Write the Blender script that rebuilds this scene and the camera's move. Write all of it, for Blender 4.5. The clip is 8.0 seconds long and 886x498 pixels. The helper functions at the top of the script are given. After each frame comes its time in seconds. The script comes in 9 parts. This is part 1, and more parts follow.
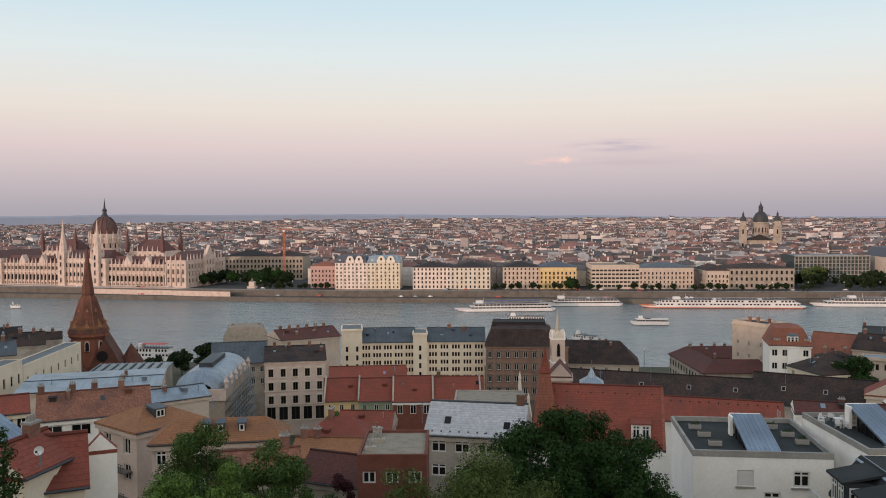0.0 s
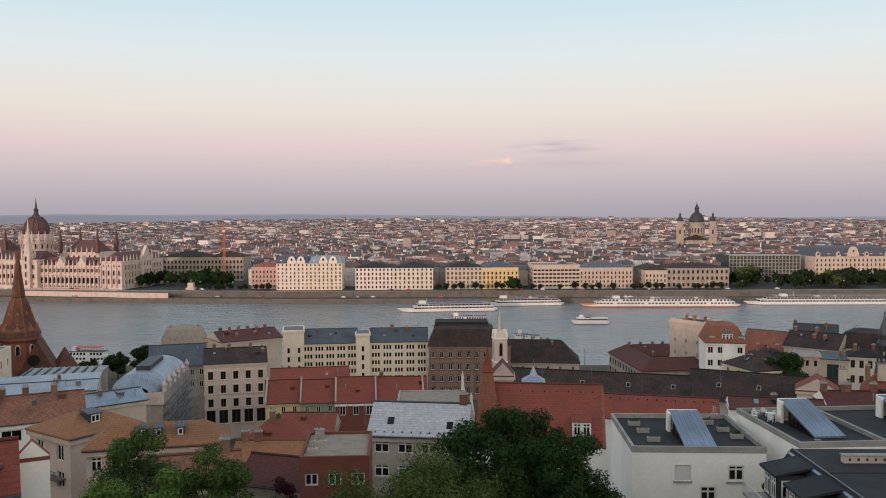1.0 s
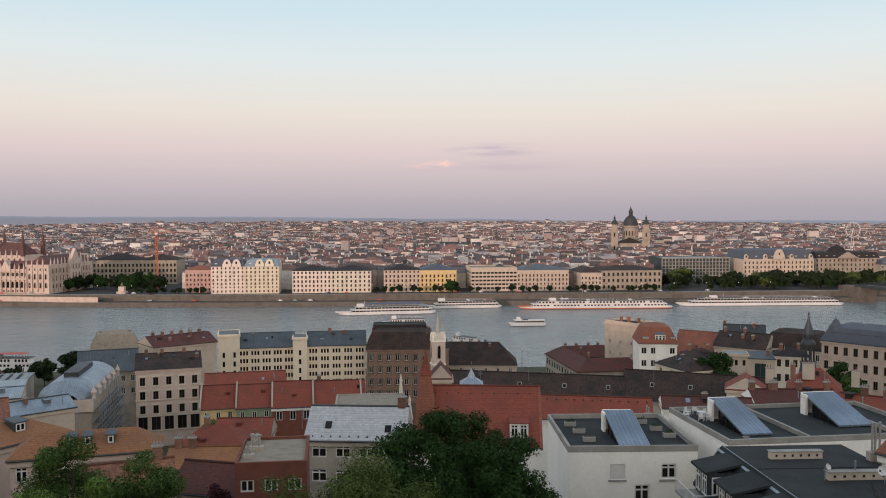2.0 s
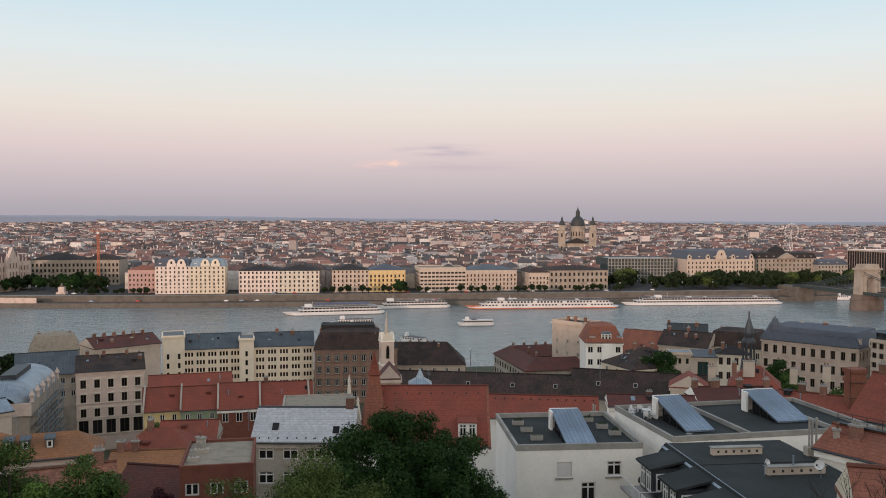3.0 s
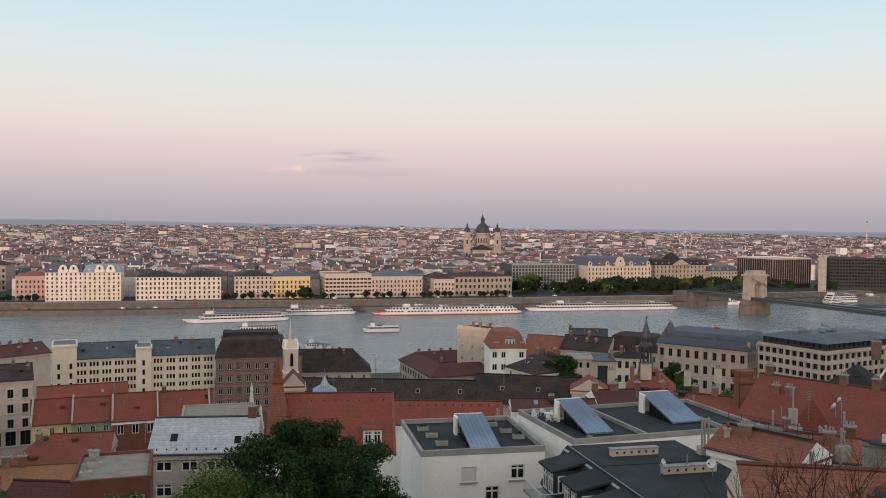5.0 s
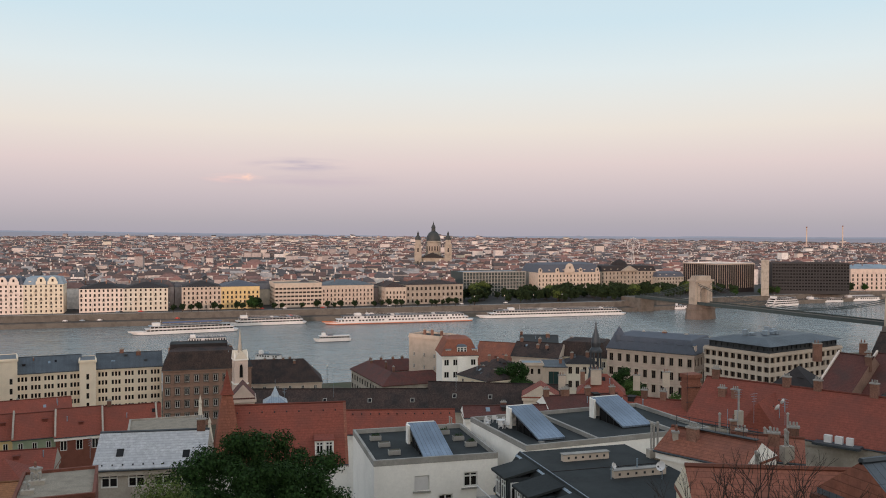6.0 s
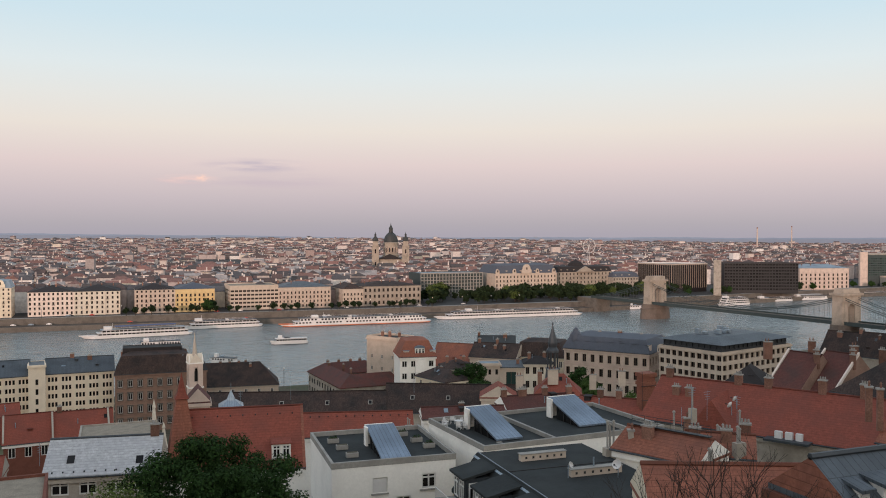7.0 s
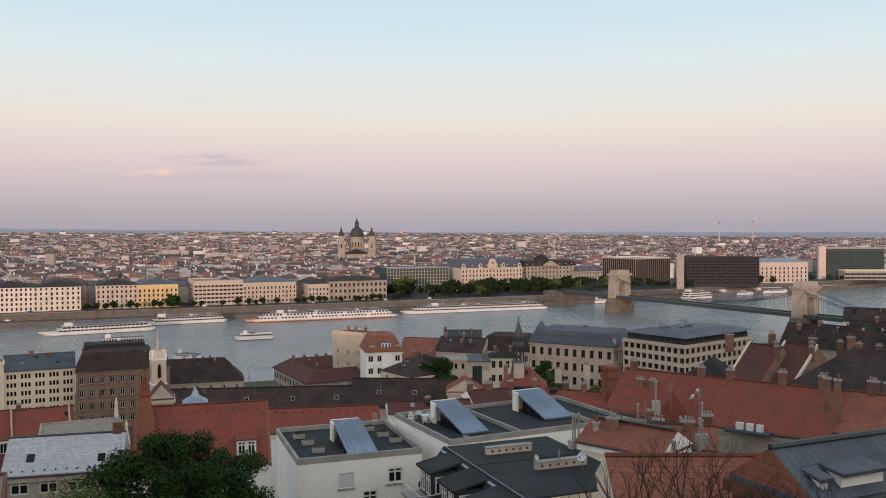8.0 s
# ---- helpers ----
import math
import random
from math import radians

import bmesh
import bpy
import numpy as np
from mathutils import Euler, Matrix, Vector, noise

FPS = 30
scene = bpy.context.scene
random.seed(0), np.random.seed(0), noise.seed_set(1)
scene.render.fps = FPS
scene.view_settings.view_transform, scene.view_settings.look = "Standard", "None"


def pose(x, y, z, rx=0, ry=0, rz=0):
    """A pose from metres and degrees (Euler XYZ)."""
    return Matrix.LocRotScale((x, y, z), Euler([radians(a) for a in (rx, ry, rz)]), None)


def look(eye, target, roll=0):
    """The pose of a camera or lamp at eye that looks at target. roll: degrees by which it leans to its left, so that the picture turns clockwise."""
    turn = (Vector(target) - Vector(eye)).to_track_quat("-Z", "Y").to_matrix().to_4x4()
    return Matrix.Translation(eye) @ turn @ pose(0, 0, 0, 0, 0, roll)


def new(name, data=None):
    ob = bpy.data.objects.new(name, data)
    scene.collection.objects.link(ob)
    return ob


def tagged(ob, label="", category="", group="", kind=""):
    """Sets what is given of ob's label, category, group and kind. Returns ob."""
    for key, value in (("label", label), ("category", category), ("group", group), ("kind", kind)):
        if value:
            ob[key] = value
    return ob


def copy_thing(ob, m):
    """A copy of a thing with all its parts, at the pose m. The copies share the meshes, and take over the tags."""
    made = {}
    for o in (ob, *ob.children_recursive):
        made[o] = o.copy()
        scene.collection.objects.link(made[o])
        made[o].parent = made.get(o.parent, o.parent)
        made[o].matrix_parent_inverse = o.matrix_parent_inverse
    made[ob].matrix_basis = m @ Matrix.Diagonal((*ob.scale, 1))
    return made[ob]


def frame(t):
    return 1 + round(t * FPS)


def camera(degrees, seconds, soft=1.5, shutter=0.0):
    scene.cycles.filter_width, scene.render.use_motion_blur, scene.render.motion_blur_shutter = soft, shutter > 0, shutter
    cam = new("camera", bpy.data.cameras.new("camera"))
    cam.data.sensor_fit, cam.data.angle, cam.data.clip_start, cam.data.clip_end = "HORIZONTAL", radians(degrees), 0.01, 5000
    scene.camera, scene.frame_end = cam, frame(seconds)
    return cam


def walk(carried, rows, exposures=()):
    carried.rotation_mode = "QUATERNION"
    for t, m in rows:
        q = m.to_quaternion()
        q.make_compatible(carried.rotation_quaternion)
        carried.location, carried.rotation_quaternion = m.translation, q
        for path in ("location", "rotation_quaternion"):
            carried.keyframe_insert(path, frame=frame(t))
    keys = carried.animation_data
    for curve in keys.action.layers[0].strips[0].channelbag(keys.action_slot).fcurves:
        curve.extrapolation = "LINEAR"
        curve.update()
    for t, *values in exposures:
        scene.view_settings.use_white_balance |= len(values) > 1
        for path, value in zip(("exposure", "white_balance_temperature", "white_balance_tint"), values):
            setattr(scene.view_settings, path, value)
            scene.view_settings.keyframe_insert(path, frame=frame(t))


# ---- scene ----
cam = camera(55.69, 8.0, 1.0)
PATH = [
    (0, pose(0, 0, 78, 87.732, 0, 3.081) @ pose(0, 0, 0, 0, 0, -0.317)),
    (0.5, pose(0, 0, 78, 87.649, 0, 1.001) @ pose(0, 0, 0, 0, 0, -0.285)),
    (1, pose(0, 0, 78, 87.729, 0, -0.828) @ pose(0, 0, 0, 0, 0, -0.254)),
    (1.5, pose(0, 0, 78, 87.866, 0, -2.989) @ pose(0, 0, 0, 0, 0, -0.215)),
    (3, pose(0, 0, 78, 87.911, 0, -8.544) @ pose(0, 0, 0, 0, 0, 0.124)),
    (3.5, pose(0, 0, 78, 87.961, 0, -10.087) @ pose(0, 0, 0, 0, 0, 0.158)),
    (4, pose(0, 0, 78, 88.082, 0, -11.650) @ pose(0, 0, 0, 0, 0, 0.287)),
    (4.5, pose(0, 0, 78, 88.145, 0, -13.293) @ pose(0, 0, 0, 0, 0, 0.522)),
    (6, pose(0, 0, 78, 88.943, 0, -18.320) @ pose(0, 0, 0, 0, 0, 0.101)),
    (6.5, pose(0, 0, 78, 89.123, 0, -19.886) @ pose(0, 0, 0, 0, 0, -0.037)),
    (7, pose(0, 0, 78, 89.034, 0, -21.219) @ pose(0, 0, 0, 0, 0, -0.029)),
    (7.5, pose(0, 0, 78, 88.848, 0, -22.405) @ pose(0, 0, 0, 0, 0, 0.004)),
    (8, pose(0, 0, 78, 88.661, 0, -23.528) @ pose(0, 0, 0, 0, 0, -0.060)),
]
walk(cam, PATH)

# ---- light ----
world = bpy.data.worlds.new("evening_sky")
scene.world = world
world.use_nodes = True
wt = world.node_tree
wt.nodes.clear()
w_out = wt.nodes.new("ShaderNodeOutputWorld")
w_bg = wt.nodes.new("ShaderNodeBackground")
w_tc = wt.nodes.new("ShaderNodeTexCoord")
w_sep = wt.nodes.new("ShaderNodeSeparateXYZ")
w_ramp = wt.nodes.new("ShaderNodeValToRGB")
w_add = wt.nodes.new("ShaderNodeMix")
w_sky = wt.nodes.new("ShaderNodeTexSky")
w_sky.sky_type = "NISHITA"
w_sky.sun_disc = False
w_sky.sun_elevation = radians(6)
w_sky.sun_rotation = radians(218)
w_add.data_type = "RGBA"
w_add.blend_type = "ADD"
w_add.inputs[0].default_value = 0.006
SKY = [(0.0, (0.40, 0.37, 0.43)), (0.012, (0.43, 0.395, 0.44)), (0.042, (0.56, 0.483, 0.52)), (0.082, (0.735, 0.605, 0.60)),
       (0.122, (0.81, 0.735, 0.67)), (0.155, (0.78, 0.775, 0.745)), (0.187, (0.735, 0.80, 0.815)), (0.24, (0.615, 0.76, 0.835)), (0.6, (0.50, 0.60, 0.72)), (1.0, (0.40, 0.49, 0.62))]
el = w_ramp.color_ramp.elements
el[0].position, el[0].color = SKY[0][0], (*SKY[0][1], 1)
el[1].position, el[1].color = SKY[-1][0], (*SKY[-1][1], 1)
for p, c in SKY[1:-1]:
    e = el.new(p)
    e.color = (*c, 1)
wt.links.new(w_tc.outputs["Generated"], w_sep.inputs[0])
wt.links.new(w_sep.outputs["Z"], w_ramp.inputs[0])
w_west = wt.nodes.new("ShaderNodeValToRGB")
ew = w_west.color_ramp.elements
ew[0].position, ew[0].color = 0.0, (1.4, 0.86, 0.6, 1)
ew[1].position, ew[1].color = 1.0, (0.46, 0.55, 0.67, 1)
for p, c in ((0.08, (1.48, 1.08, 0.83)), (0.25, (1.5, 1.34, 1.17)), (0.5, (1.02, 1.07, 1.1))):
    ew.new(p).color = (*c, 1)
w_dir = wt.nodes.new("ShaderNodeMapRange")
w_dir.interpolation_type = "SMOOTHSTEP"
w_dir.inputs["From Min"].default_value, w_dir.inputs["From Max"].default_value = 0.35, -0.85
w_mix = wt.nodes.new("ShaderNodeMix")
w_mix.data_type = "RGBA"
wt.links.new(w_sep.outputs["Z"], w_west.inputs[0])
wt.links.new(w_sep.outputs["Y"], w_dir.inputs[0])
wt.links.new(w_dir.outputs[0], w_mix.inputs[0])
wt.links.new(w_ramp.outputs[0], w_mix.inputs[6])
wt.links.new(w_west.outputs[0], w_mix.inputs[7])


def cloud(below, u0, v0, a, b, tint, strength, seed):
    """A small streak of cloud: an oval in the sky, broken up by noise."""
    sub = wt.nodes.new("ShaderNodeVectorMath")
    sub.operation = "SUBTRACT"
    sub.inputs[1].default_value = (u0, 0, v0)
    sc = wt.nodes.new("ShaderNodeVectorMath")
    sc.operation = "MULTIPLY"
    sc.inputs[1].default_value = (1 / a, 0, 1 / b)
    ln = wt.nodes.new("ShaderNodeVectorMath")
    ln.operation = "LENGTH"
    nz = wt.nodes.new("ShaderNodeTexNoise")
    nz.inputs["Scale"].default_value = 1.6
    nz.inputs["Detail"].default_value = 5
    off = wt.nodes.new("ShaderNodeVectorMath")
    off.operation = "ADD"
    off.inputs[1].default_value = (seed, seed, seed)
    mr = wt.nodes.new("ShaderNodeMapRange")
    mr.interpolation_type = "SMOOTHSTEP"
    mr.inputs["From Min"].default_value, mr.inputs["From Max"].default_value = 1.0, 0.1
    mr.inputs["To Max"].default_value = strength
    mul = wt.nodes.new("ShaderNodeMath")
    mul.operation = "MULTIPLY"
    k = wt.nodes.new("ShaderNodeMapRange")
    k.inputs["From Min"].default_value, k.inputs["From Max"].default_value = 0.35, 0.62
    mx = wt.nodes.new("ShaderNodeMix")
    mx.data_type = "RGBA"
    mx.inputs[7].default_value = (*tint, 1)
    front = wt.nodes.new("ShaderNodeMath")
    front.operation = "GREATER_THAN"
    front.inputs[1].default_value = 0.5
    gate = wt.nodes.new("ShaderNodeMath")
    gate.operation = "MULTIPLY"
    wt.links.new(w_tc.outputs["Generated"], sub.inputs[0])
    wt.links.new(sub.outputs[0], sc.inputs[0])
    wt.links.new(sc.outputs[0], ln.inputs[0])
    wt.links.new(ln.outputs["Value"], mr.inputs[0])
    wt.links.new(sc.outputs[0], off.inputs[0])
    wt.links.new(off.outputs[0], nz.inputs["Vector"])
    wt.links.new(nz.outputs[0], k.inputs[0])
    wt.links.new(mr.outputs[0], mul.inputs[0])
    wt.links.new(k.outputs[0], mul.inputs[1])
    wt.links.new(w_sep.outputs["Y"], front.inputs[0])
    wt.links.new(mul.outputs[0], gate.inputs[0])
    wt.links.new(front.outputs[0], gate.inputs[1])
    wt.links.new(gate.outputs[0], mx.inputs[0])
    wt.links.new(below, mx.inputs[6])
    return mx.outputs[2]


sky_colour = cloud(w_mix.outputs[2], 0.148, 0.080, 0.078, 0.011, (0.53, 0.455, 0.53), 1.0, 2.0)
sky_colour = cloud(sky_colour, 0.075, 0.0635, 0.045, 0.007, (0.95, 0.62, 0.56), 0.7, 5.0)
sky_colour = cloud(sky_colour, 0.0905, 0.065, 0.011, 0.006, (1.0, 0.66, 0.55), 1.0, 9.0)
sky_colour = cloud(sky_colour, 0.15, 0.062, 0.14, 0.014, (0.57, 0.47, 0.53), 0.7, 13.0)
wt.links.new(sky_colour, w_add.inputs[6])
wt.links.new(w_sky.outputs[0], w_add.inputs[7])
wt.links.new(w_add.outputs[2], w_bg.inputs[0])
wt.links.new(w_bg.outputs[0], w_out.inputs[0])
w_bg.inputs[1].default_value = 1.0

sun_data = bpy.data.lights.new("sun", "SUN")
sun_data.energy = 2.0
sun_data.angle = radians(2.0)
sun_data.color = (1.0, 0.715, 0.605)
sun = new("sun", sun_data)
SUN_EL, SUN_AZ = 6.0, 218.0
sun.matrix_world = look((-400, -500, 300), (-400 - math.sin(radians(SUN_AZ)) * 100, -500 - math.cos(radians(SUN_AZ)) * 100, 300 - 100 * math.tan(radians(SUN_EL))))
scene.view_settings.exposure = 0.0

# ---- materials ----
MATS = {}


def mat(name, base, rough=0.8, var=0.15, scale=1.0, bump=0.0, bump_scale=8.0, metal=0.0, rand=0.0, island=0.0, stain=0.25, second=None, second_at=0.55):
    """Base colour with grain, blotches at a larger scale, wear and fine relief, in metres."""
    m = bpy.data.materials.new(name)
    m.use_nodes = True
    nt = m.node_tree
    b = nt.nodes["Principled BSDF"]
    b.inputs["Roughness"].default_value = rough
    b.inputs["Metallic"].default_value = metal
    b.inputs["Specular IOR Level"].default_value = 0.12 if name.startswith("leaf") else 0.25 if rough > 0.7 else 0.5
    tc = nt.nodes.new("ShaderNodeTexCoord")
    src = tc.outputs["Object"]
    if rand or island:
        info = nt.nodes.new("ShaderNodeNewGeometry" if island else "ShaderNodeObjectInfo")
        rnd = info.outputs["Random Per Island" if island else "Random"]
        off = nt.nodes.new("ShaderNodeVectorMath")
        off.operation = "MULTIPLY_ADD"
        off.inputs[1].default_value = (1, 1, 1)
        nt.links.new(src, off.inputs[0])
        nt.links.new(rnd, off.inputs[2])
        src = off.outputs[0]
    fine = nt.nodes.new("ShaderNodeTexNoise")
    fine.inputs["Scale"].default_value = 3.0 * scale
    fine.inputs["Detail"].default_value = 6
    fine.inputs["Roughness"].default_value = 0.7
    nt.links.new(src, fine.inputs["Vector"])
    wide = nt.nodes.new("ShaderNodeTexNoise")
    wide.inputs["Scale"].default_value = 0.32 * scale
    wide.inputs["Detail"].default_value = 5
    nt.links.new(src, wide.inputs["Vector"])
    ramp = nt.nodes.new("ShaderNodeValToRGB")
    e = ramp.color_ramp.elements
    e[0].position, e[1].position = 0.3, 0.7
    lo = [max(0.0, c * (1 - var * 1.6)) for c in base]
    hi = [min(1.0, c * (1 + var)) for c in base]
    e[0].color, e[1].color = (*lo, 1), (*hi, 1)
    nt.links.new(fine.outputs[0], ramp.inputs[0])
    mix = nt.nodes.new("ShaderNodeMix")
    mix.data_type, mix.blend_type = "RGBA", "MIX"
    other = second or [c * (1 - stain) for c in base]
    mix.inputs[7].default_value = (*other, 1)
    wr = nt.nodes.new("ShaderNodeMapRange")
    wr.inputs["From Min"].default_value, wr.inputs["From Max"].default_value = second_at - 0.1, second_at + 0.15
    nt.links.new(wide.outputs[0], wr.inputs[0])
    nt.links.new(wr.outputs[0], mix.inputs[0])
    nt.links.new(ramp.outputs[0], mix.inputs[6])
    col = mix.outputs[2]
    if rand or island:
        hsv = nt.nodes.new("ShaderNodeHueSaturation")
        mr = nt.nodes.new("ShaderNodeMapRange")
        k = rand or island
        mr.inputs["To Min"].default_value, mr.inputs["To Max"].default_value = 1 - k, 1 + k * 0.8
        nt.links.new(rnd, mr.inputs[0])
        nt.links.new(mr.outputs[0], hsv.inputs["Value"])
        nt.links.new(col, hsv.inputs["Color"])
        col = hsv.outputs[0]
    nt.links.new(col, b.inputs["Base Color"])
    if bump:
        bt = nt.nodes.new("ShaderNodeTexNoise")
        bt.inputs["Scale"].default_value = bump_scale
        bt.inputs["Detail"].default_value = 4
        nt.links.new(src, bt.inputs["Vector"])
        bp = nt.nodes.new("ShaderNodeBump")
        bp.inputs["Strength"].default_value = bump
        bp.inputs["Distance"].default_value = 0.05
        nt.links.new(bt.outputs[0], bp.inputs["Height"])
        nt.links.new(bp.outputs[0], b.inputs["Normal"])
    MATS[name] = m
    return m


def mixed_town(name, colours):
    """Each house takes one of several colours."""
    m = MATS[name]
    nt = m.node_tree
    b = nt.nodes["Principled BSDF"]
    geo = nt.nodes.new("ShaderNodeNewGeometry")
    ramp = nt.nodes.new("ShaderNodeValToRGB")
    ramp.color_ramp.interpolation = "CONSTANT"
    e = ramp.color_ramp.elements
    e[0].position, e[0].color = 0.0, (*colours[0], 1)
    e[1].position, e[1].color = 1.0 / len(colours), (*colours[1], 1)
    for k, c in enumerate(colours[2:], 2):
        e.new(k / len(colours)).color = (*c, 1)
    nz = nt.nodes.new("ShaderNodeTexNoise")
    nz.inputs["Scale"].default_value = 0.35
    nz.inputs["Detail"].default_value = 6
    nt.links.new(nt.nodes["Texture Coordinate"].outputs["Object"], nz.inputs["Vector"])
    mr = nt.nodes.new("ShaderNodeMapRange")
    mr.inputs["To Min"].default_value, mr.inputs["To Max"].default_value = 0.55, 1.45
    hs = nt.nodes.new("ShaderNodeHueSaturation")
    nt.links.new(geo.outputs["Random Per Island"], ramp.inputs[0])
    nt.links.new(nz.outputs[0], mr.inputs[0])
    nt.links.new(mr.outputs[0], hs.inputs["Value"])
    nt.links.new(ramp.outputs[0], hs.inputs["Color"])
    nt.links.new(hs.outputs[0], b.inputs["Base Color"])


def tiled(name, base, second, row=0.34, col=0.22, rough=0.85, var=0.18, rand=0.1, gap=0.6, contrast=0.12):
    """Roof tiles: courses that lap over one another, single tiles that differ, and weathered patches."""
    m = mat(name, base, rough, var, 1.0, rand=rand, second=second, second_at=0.53)
    nt = m.node_tree
    b = nt.nodes["Principled BSDF"]
    tc = nt.nodes.new("ShaderNodeTexCoord")
    mp = nt.nodes.new("ShaderNodeSeparateXYZ")
    nt.links.new(tc.outputs["UV"], mp.inputs[0])
    cb = nt.nodes.new("ShaderNodeCombineXYZ")
    nt.links.new(mp.outputs["X"], cb.inputs[0])
    nt.links.new(mp.outputs["Y"], cb.inputs[1])
    br = nt.nodes.new("ShaderNodeTexBrick")
    br.inputs["Scale"].default_value = 1.0
    br.inputs["Brick Width"].default_value = col
    br.inputs["Row Height"].default_value = row
    br.inputs["Mortar Size"].default_value = 0.008
    br.inputs["Color1"].default_value = (1.0, 1.0, 1.0, 1)
    br.inputs["Color2"].default_value = (1 - contrast, 1 - contrast, 1 - contrast, 1)
    br.inputs["Mortar"].default_value = (gap, gap, gap, 1)
    nt.links.new(cb.outputs[0], br.inputs["Vector"])
    mul = nt.nodes.new("ShaderNodeMix")
    mul.data_type, mul.blend_type = "RGBA", "MULTIPLY"
    mul.inputs[0].default_value = 0.7
    rows = nt.nodes.new("ShaderNodeTexBrick")
    rows.inputs["Scale"].default_value = 1.0
    rows.inputs["Brick Width"].default_value = 60.0
    rows.inputs["Row Height"].default_value = row
    rows.inputs["Mortar Size"].default_value = 0.035
    rows.inputs["Mortar Smooth"].default_value = 0.6
    rows.inputs["Color1"].default_value = (1, 1, 1, 1)
    rows.inputs["Color2"].default_value = (0.9, 0.9, 0.9, 1)
    rows.inputs["Mortar"].default_value = (0.45, 0.45, 0.45, 1)
    nt.links.new(cb.outputs[0], rows.inputs["Vector"])
    course = nt.nodes.new("ShaderNodeMix")
    course.data_type, course.blend_type = "RGBA", "MULTIPLY"
    course.inputs[0].default_value = 0.75
    old = b.inputs["Base Color"].links[0].from_socket
    nt.links.new(old, mul.inputs[6])
    nt.links.new(br.outputs["Color"], course.inputs[6])
    nt.links.new(rows.outputs["Color"], course.inputs[7])
    nt.links.new(course.outputs[2], mul.inputs[7])
    nt.links.new(mul.outputs[2], b.inputs["Base Color"])
    bp = nt.nodes.new("ShaderNodeBump")
    bp.inputs["Strength"].default_value = 0.6
    bp.inputs["Distance"].default_value = 0.04
    nt.links.new(course.outputs[2], bp.inputs["Height"])
    nt.links.new(bp.outputs[0], b.inputs["Normal"])
    return m


def seamed(name, base, width=0.42, rough=0.45, metal=0.6):
    """Sheet metal with standing seams."""
    m = mat(name, base, rough, 0.12, 0.6, metal=metal, rand=0.05, stain=0.35)
    nt = m.node_tree
    b = nt.nodes["Principled BSDF"]
    tc = nt.nodes.new("ShaderNodeTexCoord")
    wv = nt.nodes.new("ShaderNodeTexBrick")
    wv.inputs["Scale"].default_value = 1.0
    wv.offset = 0.0
    wv.inputs["Brick Width"].default_value = width
    wv.inputs["Row Height"].default_value = 9.0
    wv.inputs["Mortar Size"].default_value = 0.025
    wv.inputs["Color1"].default_value = (1, 1, 1, 1)
    wv.inputs["Color2"].default_value = (0.86, 0.86, 0.86, 1)
    wv.inputs["Mortar"].default_value = (0.55, 0.55, 0.55, 1)
    nt.links.new(tc.outputs["UV"], wv.inputs["Vector"])
    mul = nt.nodes.new("ShaderNodeMix")
    mul.data_type, mul.blend_type = "RGBA", "MULTIPLY"
    mul.inputs[0].default_value = 1.0
    nt.links.new(b.inputs["Base Color"].links[0].from_socket, mul.inputs[6])
    nt.links.new(wv.outputs["Color"], mul.inputs[7])
    nt.links.new(mul.outputs[2], b.inputs["Base Color"])
    bp = nt.nodes.new("ShaderNodeBump")
    bp.invert = True
    bp.inputs["Strength"].default_value = 0.5
    bp.inputs["Distance"].default_value = 0.05
    nt.links.new(wv.outputs["Fac"], bp.inputs["Height"])
    nt.links.new(bp.outputs[0], b.inputs["Normal"])
    return m


mat("plaster_white", (0.91, 0.865, 0.80), 0.85, 0.05, 1, bump=0.1, stain=0.12)
mat("plaster_cream", (0.75, 0.65, 0.505), 0.85, 0.06, 1, rand=0.06, stain=0.15)
mat("plaster_yellow", (0.70, 0.52, 0.265), 0.85, 0.06, 1, stain=0.15)
mat("plaster_shell", (0.77, 0.645, 0.56), 0.85, 0.06, 1, stain=0.15)
mat("plaster_pink", (0.55, 0.36, 0.31), 0.85, 0.06, 1, rand=0.06, stain=0.15)
mat("plaster_beige", (0.58, 0.475, 0.385), 0.85, 0.08, 1, rand=0.06, stain=0.2)
mat("plaster_ivory", (0.70, 0.62, 0.51), 0.85, 0.06, 1, rand=0.04, stain=0.15)
mat("plaster_hotel", (0.83, 0.70, 0.545), 0.85, 0.05, 1, stain=0.12)
mat("plaster_rose", (0.68, 0.53, 0.45), 0.9, 0.08, 1, stain=0.2)
mat("plaster_rosegrey", (0.56, 0.44, 0.37), 0.9, 0.08, 1, stain=0.2)
mat("plaster_grey", (0.42, 0.37, 0.31), 0.9, 0.12, 1, rand=0.12, stain=0.35)
mat("plaster_green", (0.27, 0.32, 0.22), 0.9, 0.08, 1, stain=0.2)
mat("plaster_brown", (0.29, 0.18, 0.135), 0.9, 0.15, 1, stain=0.3)
mat("brick_dark", (0.20, 0.075, 0.052), 0.9, 0.25, 3, bump=0.3, bump_scale=12)
mat("brick_red", (0.25, 0.098, 0.065), 0.9, 0.25, 2, bump=0.3)
mat("stone_pale", (0.62, 0.49, 0.415), 0.85, 0.1, 0.8, stain=0.25)
mat("stone_tan", (0.38, 0.32, 0.26), 0.9, 0.15, 0.6, stain=0.3)
mat("stone_grey", (0.155, 0.135, 0.115), 0.9, 0.2, 0.6, bump=0.3, stain=0.35)
mat("stone_pier", (0.165, 0.13, 0.108), 0.9, 0.18, 0.5, bump=0.3, stain=0.35)
